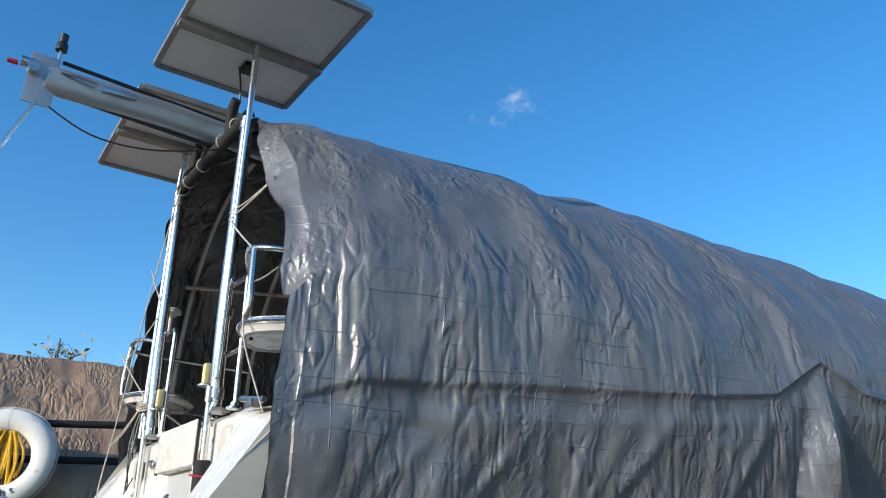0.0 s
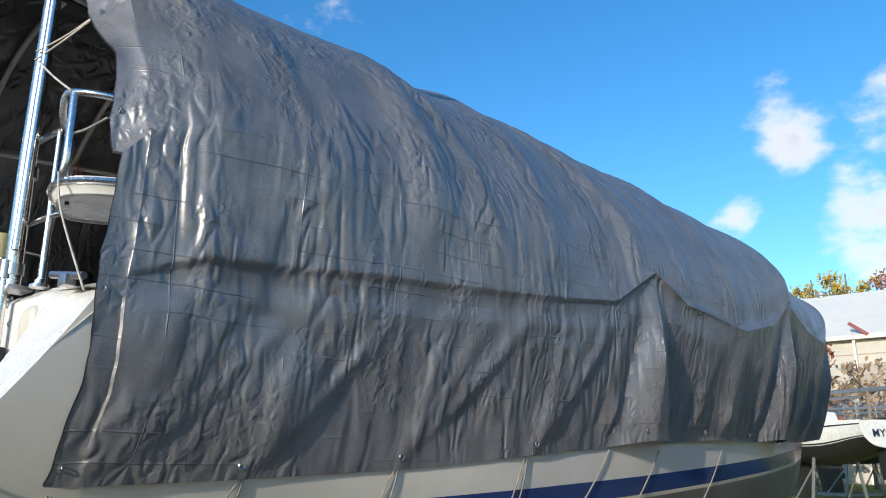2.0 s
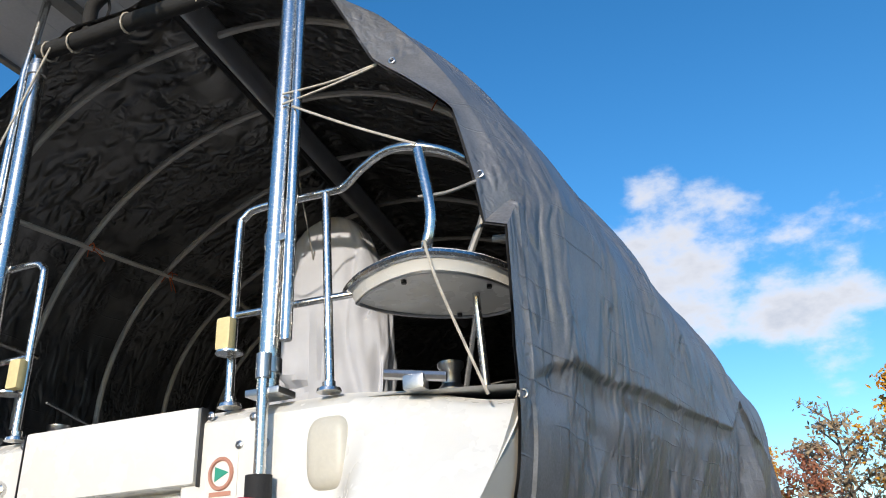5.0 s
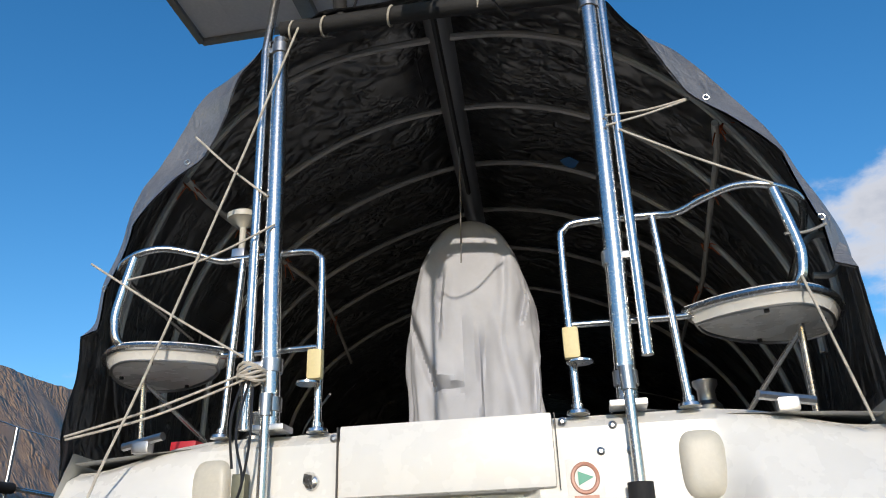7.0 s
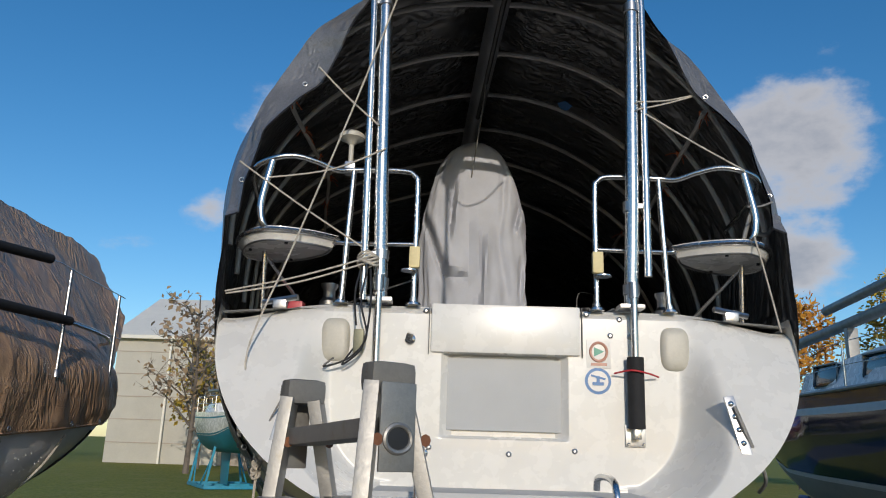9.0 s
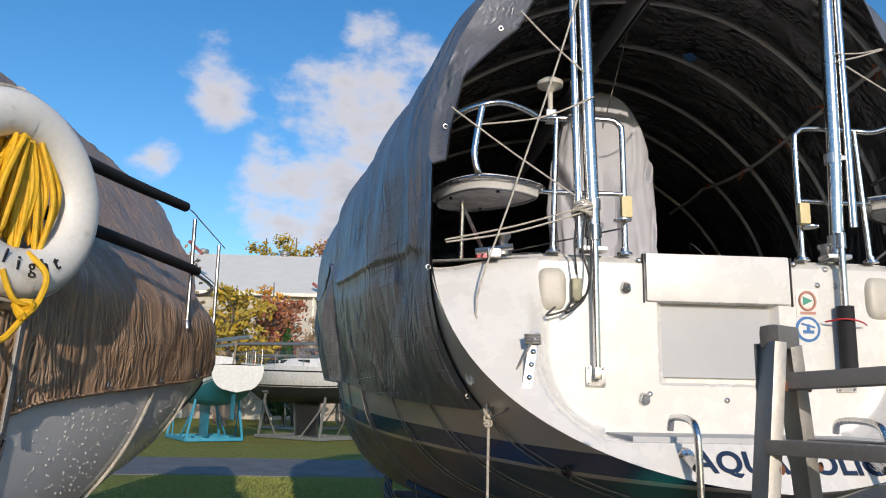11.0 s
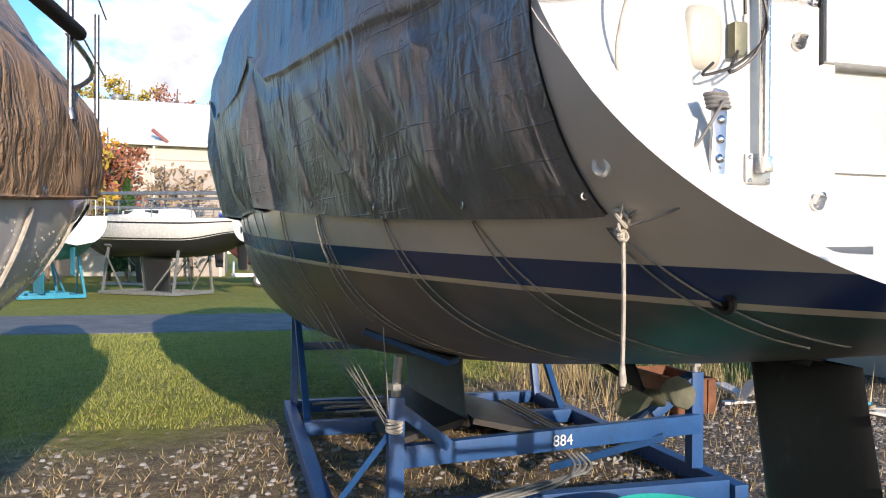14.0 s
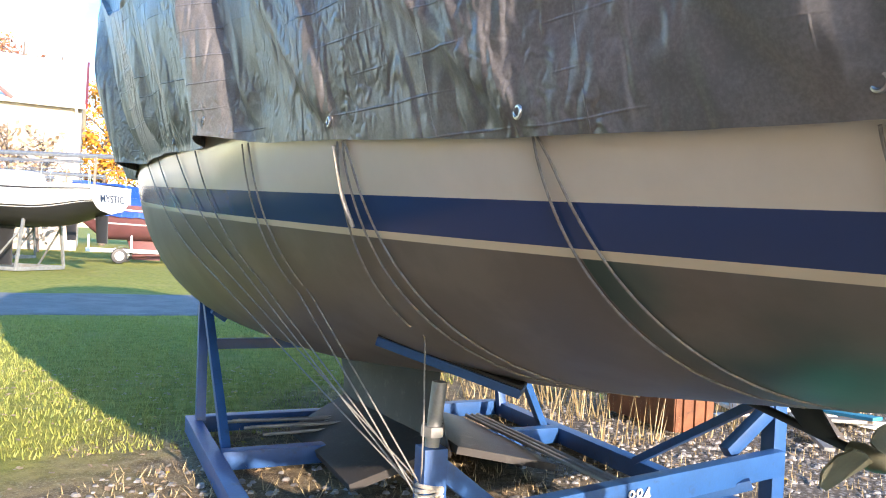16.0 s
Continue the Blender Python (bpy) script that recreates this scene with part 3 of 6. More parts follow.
part("shaft", tube([(0, 2.2, 1.02), (0, 1.46, 0.9)], 0.016), M_RUDDER, boat)
part("strut", foil([(1.86, 1.7, 1.08, 0.02), (1.72, 1.58, 0.93, 0.02)]), M_RUDDER, boat)
prop = part("propeller", lathe([(0.03, -0.07), (0.04, -0.03), (0.035, 0.03), (0.02, 0.07), (0.004, 0.1)], (0, 1.47, 0.9), axis=(0, -1, -0.16)), M_BRONZE, boat, "dull bronze two-bladed propeller")
for s in (-1, 1):
    rows = []
    for r, wd, tw in ((0.03, 0.035, 50), (0.09, 0.075, 38), (0.15, 0.09, 30), (0.2, 0.06, 26), (0.225, 0.01, 24)):
        t = radians(tw) * s
        rows.append([(s * r, 1.47 + c * wd * math.sin(t), 0.9 + c * wd * math.cos(t) + 0.02 * s) for c in (-1, -0.5, 0, 0.5, 1)])
    part("blade", solidify(sheet(rows), 0.008), M_BRONZE, prop)

# name on the stern, fittings
R_TXT = Matrix.Translation((0.035, rake(1.522) - 0.004, 1.522)) @ Matrix.Rotation(math.atan2(1, 0.6), 4, "X")
lettering("name_lettering", "AQUAHOLiC", 0.118, R_TXT, M_INK, boat, 0.002, 1.06, 0.003)
for s in (-1, 1):
    b = bmesh.new()
    rows = []
    y0 = rake(2.24) * (1 - recess(0.745, 2.24))
    for i in range(12):
        a = math.pi / 2 * i / 11
        r, d = math.cos(a) ** 0.4, 0.038 * math.sin(a)
        rows.append([(s * 0.745 + 0.066 * r * math.copysign(abs(math.cos(t)) ** 0.55, math.cos(t)), y0 + 0.012 - d, 2.245 + 0.098 * r * math.copysign(abs(math.sin(t)) ** 0.6, math.sin(t)))
                     for t in (2 * math.pi * k / 28 for k in range(28))])
    sheet(rows, b, True)
    part("vent_cowl", b, M_BEIGE, boat, "beige plastic vent cowl")
    # chain plate near the outer edge with its bolts
    cp = part("chain_plate", beam((s * 0.868, -0.262, 2.03), (s * 0.912, -0.31, 1.8), 0.04, 0.012, 0.004), M_DULLSTEEL, boat, "bolted stainless chain plate")
    for k in range(4):
        z = 1.85 + 0.05 * k
        part("bolt", lathe([(0.011, 0), (0.011, 0.006), (0.004, 0.011)], (s * (0.9 - 0.19 * (z - 1.85)), -0.305 + 0.21 * (z - 1.85), z), 10, (0, -1, 0.2)), M_STEEL, cp)
    bracket = part("pole_bracket", box((0.085, 0.01, 0.09), (s * 0.558, -0.007, 1.87), bevel=0.003), M_DULLSTEEL, boat, "square stainless foot plate")
    part("clevis", box((0.03, 0.045, 0.05), (s * 0.558, -0.034, 1.88), bevel=0.006), M_STEEL, bracket)
    for dx in (-0.032, 0.032):
        for dz in (-0.034, 0.034):
            part("bolt", lathe([(0.006, 0), (0.006, 0.005), (0.002, 0.008)], (s * 0.558 + dx, -0.012, 1.87 + dz), 8, (0, -1, 0)), M_STEEL, bracket)
    part("stay_rod", tube([(s * 0.558, -0.035, 1.88), (s * 0.562, -0.045, 2.5)], 0.0165), M_STEEL, boat, "polished stainless stay rod")
    part("rod_collar", tube([(s * 0.562, -0.045, 2.46), (s * 0.562, -0.045, 2.53)], 0.023), M_DULLSTEEL, boat)
part("foam_sleeve", tube([(0.558, -0.04, 1.9), (0.56, -0.042, 2.2)], 0.036, 16), M_BLACK, boat, "black foam sleeve on the rod")
part("red_strap", tube(curve_pts([(0.47, -0.03, 2.13), (0.53, -0.085, 2.14), (0.6, -0.08, 2.13), (0.66, -0.03, 2.12)], 5), 0.004, 6), M_RED, boat, "thin red strap round the sleeve")
for x, z in ((-0.415, 2.255), (-0.345, 1.775)):
    c = part("line_cleat", lathe([(0.024, 0), (0.022, 0.014), (0.012, 0.02)], (x, 0.0, z), 14, (0, -1, 0)), M_STEEL, boat, "small polished steel line cleat")
    part("cleat_lip", box((0.03, 0.03, 0.035), (x - 0.004, -0.018, z + 0.01), (20, 15, 0), 0.008), M_STEEL, c)
for x, z in ((0.505, 2.37), (0.463, 2.297), (0.548, 2.294), (0.36, 2.39), (-0.35, 2.385), (-0.32, 1.8), (0.02, 1.78), (0.3, 1.8)):
    part("drain_bolt", lathe([(0.013, 0), (0.012, 0.004), (0.006, 0.007), (0.005, 0.004)], (x, 0.001, z), 12, (0, -1, 0)), M_DULLSTEEL, boat)
for s in (-1, 1):                                   # boarding ladder hoops on the swim step
    x = s * 0.347
    pts = [(x * 0.97, -0.27, 1.66), (x * 0.97, -0.29, 1.70), (x, -0.36, 1.712), (x, -0.5, 1.705), (x, -0.56, 1.67), (x, -0.575, 1.55), (x, -0.585, 1.0)]
    part("ladder_rail", tube(curve_pts(pts, 6), 0.0135, 10), M_STEEL, boat, "bent stainless boarding ladder rail")
    part("ladder_pivot", lathe([(0.03, 0), (0.03, 0.02), (0.018, 0.03), (0.018, 0.12)], (x, -0.44, 1.577), 16, (0, -1, -0.3)), M_STEEL, boat)
for z in (1.27, 1.03):
    part("ladder_tread", box((0.69, 0.05, 0.025), (0, -0.58, z), bevel=0.008), M_ALU, boat)
for nm, x, z, r in (("club_sticker", 0.41, 2.216, 0.05), ("club_sticker", 0.405, 2.098, 0.057)):
    if r < 0.055:
        st = part(nm, box((0.105, 0.003, 0.125), (x, -0.001, z), bevel=0.001), M_PAPER, boat, "pale sticker with a red wreath and green flag")
        ring = tube([(x + 0.036 * math.cos(a), -0.0045, z + 0.008 + 0.04 * math.sin(a)) for a in (2 * math.pi * k / 24 for k in range(24))], 0.006, 6, closed=True)
        part("wreath", ring, M_STRED, st)
        f = bmesh.new()
        f.faces.new([f.verts.new(v) for v in ((x - 0.02, -0.0045, z + 0.028), (x + 0.025, -0.0045, z + 0.01), (x - 0.02, -0.0045, z - 0.012))])
        part("pennant", solidify(f, 0.002), M_STGREEN, st)
        part("bar", box((0.07, 0.003, 0.012), (x, -0.003, z - 0.046)), M_STRED, st)
    else:
        st = part(nm, lathe([(r, 0), (r, 0.002)], (x, 0.0, z), 28, (0, -1, 0)), M_STBLUE, boat, "round blue and white club sticker")
        part("disc", lathe([(r * 0.78, 0), (r * 0.78, 0.002)], (x, -0.0022, z), 28, (0, -1, 0)), M_PAPER, st)
        b = box((0.05, 0.003, 0.014), (x, -0.0052, z - 0.012))
        box((0.014, 0.003, 0.04), (x, -0.0054, z + 0.002), bm=b)
        box((0.064, 0.003, 0.008), (x, -0.0056, z + 0.016), (0, 14, 0), bm=b)
        part("emblem", b, M_STBLUE, st)
part("through_hull", lathe([(0.034, -0.004), (0.034, 0.004), (0.026, 0.009), (0.013, 0.006), (0.012, -0.004)], on_hull(-0.09, 1.85, -0.002), 20, (-1, -0.3, -0.2)), M_GEL, boat, "round white skin fitting")
part("exhaust", lathe([(0.045, 0), (0.045, 0.01), (0.03, 0.014), (0.028, 0.0)], on_hull(-0.05, 1.49, -0.008), 18, (-1, -0.2, -0.5)), M_RUBBER, boat)
part("stern_light", box((0.045, 0.04, 0.1), (-0.64, -0.02, 2.24), bevel=0.008), M_BRONZE, boat, "yellowed stern light in a brass frame")

# stern rail with seats
def stern_rail(s):
    X = lambda x: s * x
    top = [(X(0.41), 0.01, 2.42), (X(0.41), 0.01, 2.94), (X(0.425), 0.012, 3.02), (X(0.49), 0.016, 3.045), (X(0.71), 0.024, 3.045), (X(0.79), 0.0, 3.035),
           (X(0.87), -0.04, 3.055), (X(0.97), -0.075, 3.07), (X(1.07), -0.085, 3.05), (X(1.17), 0.0, 3.03), (X(1.24), 0.3, 3.03), (X(1.31), 0.8, 3.03)]
    part("top_rail", tube(curve_pts(top, 6), 0.0135, 10), M_STEEL, boat, "polished stainless stern rail")
    part("rail_post", tube([(X(0.735), 0.02, 2.42), (X(0.712), 0.024, 3.04)], 0.0135), M_STEEL, boat)
    part("mid_rail", tube([(X(0.41), 0.012, 2.69), (X(0.725), 0.024, 2.69), (X(0.79), 0.05, 2.7)], 0.011), M_STEEL, boat)
    part("seat_arm", tube(curve_pts([(X(1.07), -0.085, 3.04), (X(1.1), -0.095, 2.86), (X(1.1), -0.095, 2.79), (X(1.085), -0.09, 2.735), (X(1.06), -0.05, 2.71)], 6), 0.016), M_STEEL, boat)
    part("rail_post", tube([(X(1.13), 0.2, 2.4), (X(1.13), 0.16, 2.7)], 0.012), M_STEEL, boat)
    part("brace", tube([(X(0.95), 0.5, 2.42), (X(1.13), 0.18, 2.66)], 0.009), M_STEEL, boat)
    outline = [(0.77, 0.05), (0.86, -0.03), (0.98, -0.085), (1.09, -0.085), (1.2, 0.02), (1.27, 0.2), (1.25, 0.33), (1.12, 0.38), (0.95, 0.3), (0.82, 0.17)]
    ring = curve_pts([(X(x), y, 2.715) for x, y in outline + outline[:1]], 4)[:-1]
    part("seat_ring", tube(ring, 0.0125, 8, closed=True), M_STEEL, boat)
    b = bmesh.new()
    cx, cy = X(1.02), 0.13
    rows = [[((p.x - cx) * f + cx, (p.y - cy) * f + cy, z) for p in ring] for f, z in ((0.02, 2.738), (0.9, 2.738), (1.0, 2.73), (1.0, 2.708), (0.93, 2.69), (0.9, 2.675), (0.02, 2.675))]
    sheet(rows, b, True)
    seat = part("corner_seat", b, M_GEL, boat, "white corner seat in the stern rail")
    part("seat_rim", tube([((p.x - cx) * 0.88 + cx, (p.y - cy) * 0.88 + cy, 2.672) for p in ring], 0.006, 6, closed=True), M_DULLSTEEL, seat)
    for f in (0.2, 0.45, 0.75):
        q = ring[int(f * len(ring))]
        part("rubber_foot", lathe([(0.008, 0), (0.008, 0.01)], ((q.x - cx) * 0.75 + cx, (q.y - cy) * 0.75 + cy, 2.664), 8), M_RUBBER, seat)
    part("horn_base", box((0.05, 0.035, 0.1), (X(0.41), -0.025, 2.62), bevel=0.012), M_YELLOWED, boat, "yellowed gate latch cover")
    part("clip", lathe([(0.04, 0), (0.04, 0.006), (0.02, 0.008)], (X(0.43), -0.03, 2.555), 14), M_STEEL, boat)
    for k, (px, pz) in enumerate(((0.41, 2.425), (0.735, 2.425))):
        part("base_flange", lathe([(0.035, 0), (0.033, 0.01), (0.018, 0.016), (0.018, 0.03)], (X(px), 0.015, 2.41), 14), M_STEEL, boat)


stern_rail(-1)
stern_rail(1)
for s in (-1, 1):                                   # mooring cleat, winch
    c = part("mooring_cleat", tube([(s * 0.92, -0.02, 2.425), (s * 1.08, 0.02, 2.405)], 0.014, 8), M_DULLSTEEL, boat, "grey mooring cleat")
    part("cleat_foot", box((0.06, 0.04, 0.04), (s * 1.0, 0.0, 2.395), bevel=0.008), M_DULLSTEEL, c)
    part("winch", lathe([(0.05, 0), (0.052, 0.02), (0.034, 0.04), (0.032, 0.08), (0.046, 0.1), (0.046, 0.115), (0.015, 0.12)], (s * 0.88, 0.6, 2.5), 18), M_DULLSTEEL, boat, "chrome sheet winch")
    part("winch", lathe([(0.06, 0), (0.062, 0.02), (0.042, 0.05), (0.04, 0.1), (0.055, 0.12), (0.055, 0.14), (0.02, 0.15)], (s * 0.72, 1.9, 2.62), 18), M_RUBBER, boat, "dark winch on the coaming")
part("red_cooler", box((0.1, 0.09, 0.06), (-1.0, 0.3, 2.43), bevel=0.012), M_RED, boat, "red box on the side deck")

# antenna, horseshoe hook and the loose cables at the port pole
ant = part("antenna", lathe([(0.012, -0.16), (0.012, -0.02), (0.022, -0.01), (0.03, 0.0), (0.06, 0.012), (0.062, 0.03), (0.04, 0.045), (0.01, 0.05)], (-0.735, 0.05, 3.2), 20), M_BEIGE, boat, "cream mushroom antenna on the rail")
part("antenna_clamp", box((0.05, 0.05, 0.06), (-0.735, 0.045, 3.06), bevel=0.01), M_DULLSTEEL, ant)
part("horseshoe_hook", tube(curve_pts([(1.12, 0.12, 2.75), (1.16, 0.14, 2.86), (1.2, 0.15, 2.95), (1.27, 0.16, 2.97), (1.3, 0.16, 2.9), (1.26, 0.15, 2.83), (1.2, 0.15, 2.83)], 6), 0.011, 8), M_GALV, boat, "grey bent lifebuoy bracket")
for pts in (((-0.61, -0.07, 2.58), (-0.63, -0.1, 2.4), (-0.6, -0.1, 2.25), (-0.67, -0.07, 2.16), (-0.78, -0.06, 2.12), (-0.74, -0.05, 2.16)),
            ((-0.6, -0.07, 2.55), (-0.59, -0.09, 2.36), (-0.62, -0.09, 2.2), (-0.7, -0.07, 2.13), (-0.66, -0.05, 2.2)),
            ((-0.63, -0.06, 2.6), (-0.66, -0.08, 2.45), (-0.65, -0.07, 2.3))):
    part("cable", tube(curve_pts(pts, 6), 0.0045, 6), M_RUBBER, boat, "thin black cable")
# boom lying over the stern
def boom_x(y):
    return 0.0 - 0.055 * y


bm = bmesh.new()
rows = []
for y, h, w0 in ((-1.06, 0.12, 0.045), (-1.0, 0.17, 0.055), (-0.4, 0.17, 0.06), (1.0, 0.165, 0.06), (4.0, 0.16, 0.06)):
    zc = 4.165 - 0.03 * (y + 1) - (0.03 if y < -0.9 else 0)
    rows.append([(boom_x(y) + w0 * math.cos(a) * (1 if math.sin(a) > 0 else 0.8), y + 0.1 * (y < 0), zc + h / 2 * math.sin(a)) for a in (2 * math.pi * k / 20 for k in range(20))])
sheet(rows, bm, True)
bm.verts.ensure_lookup_table()
bm.faces.new(bm.verts[:20])
boom = part("boom", bm, M_BOOM, boat, "grey aluminium boom over the stern")
part("end_cap", box((0.012, 0.14, 0.3), (0.055, -0.98, 4.12), (0, 0, 0), 0.004), M_BOOM, boom)
part("sheave", lathe([(0.03, -0.03), (0.026, 0), (0.03, 0.03)], (0.08, -1.03, 4.16), 14, (1, 0, 0)), M_DULLSTEEL, boom)
part("sheave", lathe([(0.03, -0.03), (0.026, 0), (0.03, 0.03)], (0.05, -1.06, 4.2), 14, (0, 1, 0)), M_DULLSTEEL, boom)
part("red_knob", lathe([(0.015, 0), (0.012, 0.05)], (0.05, -1.1, 4.18), 10, (0, -1, 0)), M_RED, boom)
part("track", tube([(0.05, -0.9, 4.262), (-0.08, 1.5, 4.19)], 0.012, 6), M_RUBBER, boom)
part("slot", tube([(0.05, -0.9, 4.073), (-0.08, 1.5, 4.0)], 0.014, 6), M_RUBBER, boom)
part("eye_plate", box((0.01, 0.18, 0.03), (0.11, -0.6, 4.15), (3, 0, 0), 0.008), M_DULLSTEEL, boom)
part("crank", tube(curve_pts([(0.11, -0.9, 4.17), (0.13, -0.82, 4.16), (0.13, -0.72, 4.15)], 4), 0.009, 8), M_DULLSTEEL, boom)
part("masthead_light", lathe([(0.03, 0), (0.03, 0.04), (0.022, 0.05), (0.024, 0.1), (0.01, 0.11)], (0.05, -0.92, 4.33), 14), M_RUBBER, boom, "black lamp on the boom end")
part("lamp_stem", tube([(0.05, -0.92, 4.2), (0.05, -0.92, 4.35)], 0.01, 8), M_DULLSTEEL, boom)
part("sheet_line", tube([(0.05, -0.98, 4.0), (0.09, -1.25, 3.2)], 0.012, 8), M_STEEL, boom)
part("hanging_wire", tube(curve_pts([(0.05, -0.96, 4.0), (0.1, -0.7, 3.86), (0.2, -0.4, 3.82), (0.3, -0.03, 3.9)], 6), 0.005, 6), M_RUBBER, boom)


# ---------------------------------------------------------------- solar panels on their poles
def solar(s, z_top, x0, x1, y0, y1):
    t = thing("solar_panel", "solar panel with white backsheet on a stainless pole", "solar panel", (s * 0.57, -0.03, 2.43), "solar panels")
    cx, cy = (x0 + x1) / 2, (y0 + y1) / 2
    part("backsheet", box((x1 - x0 - 0.03, y1 - y0 - 0.03, 0.008), (cx, cy, z_top + 0.02)), M_PANEL, t, "white backsheet")
    part("cells", box((x1 - x0 - 0.03, y1 - y0 - 0.03, 0.004), (cx, cy, z_top + 0.03)), M_CELL, t)
    for a, b in (((x0, y0), (x1, y0)), ((x0, y1), (x1, y1)), ((x0, y0), (x0, y1)), ((x1, y0), (x1, y1))):
        part("frame_bar", beam((*a, z_top + 0.015), (*b, z_top + 0.015), 0.032, 0.036, 0.003), M_ALU, t)
    for k in range(1, 6):
        part("seam", box((0.003, y1 - y0 - 0.05, 0.002), (x0 + (x1 - x0) * k / 6, cy, z_top + 0.0155)), M_WHITE, t)
    part("cross_beam", beam((s * 0.585, y0 - 0.01, z_top - 0.005), (s * 0.585, y1 + 0.01, z_top - 0.005), 0.07, 0.04, 0.004), M_ALU, t, "aluminium cross beam")
    part("junction_box", box((0.1, 0.07, 0.03), (x0 + 0.28 if s > 0 else x1 - 0.28, cy + 0.05, z_top - 0.0), bevel=0.006), M_RUBBER, t)
    part("junction_wire", tube(curve_pts([(x0 + 0.28 if s > 0 else x1 - 0.28, cy, z_top - 0.01), (s * 0.3, 0.0, z_top - 0.15), (s * 0.33, -0.03, 4.02)], 5), 0.006, 6), M_RUBBER, t)
    part("pole", tube([(s * 0.557, -0.015, 2.42), (s * 0.573, -0.03, 2.89), (s * 0.598, -0.035, 3.95)], 0.0315, 16), M_STEEL, t, "thick polished pole")
    part("inner_pole", tube([(s * 0.63, -0.045, 2.56 if s > 0 else 2.42), (s * 0.655 if s < 0 else 0.645, -0.045, 3.9), (s * 0.62, -0.04, z_top - 0.01)], 0.0175, 12), M_STEEL, t, "slim polished pole")
    for z in (2.5, 2.887 if s > 0 else 2.627, 3.9):
        f = (z - 2.42) / 1.5
        part("collar", tube([(s * (0.557 + 0.04 * f), -0.015 - 0.02 * f, z - 0.022), (s * (0.557 + 0.04 * f), -0.015 - 0.02 * f, z + 0.022)], 0.037, 16), M_DULLSTEEL, t)
        if z > 2.55:
            part("clamp", box((0.045, 0.02, 0.024), (s * (0.6 + 0.03 * f), -0.04, z), bevel=0.005), M_DULLSTEEL, t)
    part("pole_foot", box((0.11, 0.09, 0.02), (s * 0.557, -0.0, 2.425), bevel=0.005), M_DULLSTEEL, t)


solar(1, 4.4, 0.1, 1.2, -0.445, 0.345)
solar(-1, 4.3, -1.14, -0.02, -0.475, 0.3)

bar = thing("cross_bar", "black foam covered bar tied between the two poles", "bar", (0, -0.035, 4.0))
part("bar_tube", tube([(-0.6, -0.035, 4.0), (0.0, -0.035, 3.99), (0.61, -0.035, 3.96)], 0.034, 12), M_BLACK, bar)
for x in (-0.35, 0.3):
    part("elbow", tube(curve_pts([(x, -0.035, 4.0), (x - 0.01, -0.035, 4.14), (x + 0.04, -0.03, 4.2)], 4), 0.028, 10), M_BLACK, bar)
for x in (-0.55, -0.42, -0.15, 0.2, 0.42):
    part("tie", tube([(x + 0.01 * math.cos(a), -0.035 + 0.038 * math.sin(a), 3.99 + 0.038 * math.cos(a)) for a in (2 * math.pi * k / 12 for k in range(12))], 0.005, 5, closed=True), M_ROPE, bar)

# ---------------------------------------------------------------- steering pedestal under its cover
def build_pedestal():
    zp = (2.3, 2.74, 2.99, 3.27, 3.4, 3.56, 3.67, 3.74, 3.78, 3.81, 3.82)
    wp = (.33, .325, .338, .335, .31, .265, .215, .165, .11, .05, .008)
    # sewn darts and slack folds: from (x, z) to (x, z), depth, width
    folds = ((-0.13, 3.5, -0.16, 3.08, .05, .014), (-0.34, 3.3, -0.17, 2.8, .06, .02), (0.06, 3.15, 0.03, 2.5, .045, .013), (0.3, 3.35, 0.25, 3.14, .05, .016),
             (0.12, 3.3, 0.24, 2.6, .03, .03), (-0.04, 3.3, -0.02, 2.7, .025, .03), (0.31, 3.0, 0.3, 2.5, .035, .016), (-0.2, 2.86, -0.03, 2.82, .055, .022), (0.2, 3.6, 0.17, 3.1, .025, .02))
    rows = []
    for i in range(61):
        z = 2.3 + 1.52 * (i / 60) ** 0.9
        w0 = interp(z, zp, wp)
        d = min(w0 * 0.55, 0.19)
        row = []
        for k in range(168):
            a = 2 * math.pi * k / 168
            fold = 1 + 0.05 * math.sin(a * 5 + z * 1.2 + 3 * fbm(a, z)) * smooth(3.6, 2.6, z) + 0.07 * fbm(math.cos(a) * 2.4, math.sin(a) * 2.4, z * 2.6)
            x, y = w0 * fold * math.copysign(abs(math.cos(a)) ** 0.72, math.cos(a)), d * fold * math.sin(a)
            if y < 0:
                for xa, za, xb, zb, dep, wid in folds:
                    t = (z - za) / (zb - za) if abs(zb - za) > 0.1 else (x - xa) / (xb - xa)
                    if -0.1 < t < 1.1:
                        e = (x - (xa + (xb - xa) * t)) if abs(zb - za) > 0.1 else (z - (za + (zb - za) * t))
                        g = smooth(-0.1, 0.25, t) * smooth(1.1, 0.75, t)
                        y += g * dep * (math.exp(-(e / wid) ** 2) - 0.7 * math.exp(-((e - 2.2 * wid) / (1.8 * wid)) ** 2))
            row.append((-0.095 + x, 1.5 + y, z + 0.02 * math.sin(a * 5) * (z < 2.5)))
        rows.append(row)
    solo("pedestal_cover", sheet(rows, closed=True), M_CANVAS, "light grey canvas cover over the steering pedestal", "cover")


build_pedestal()


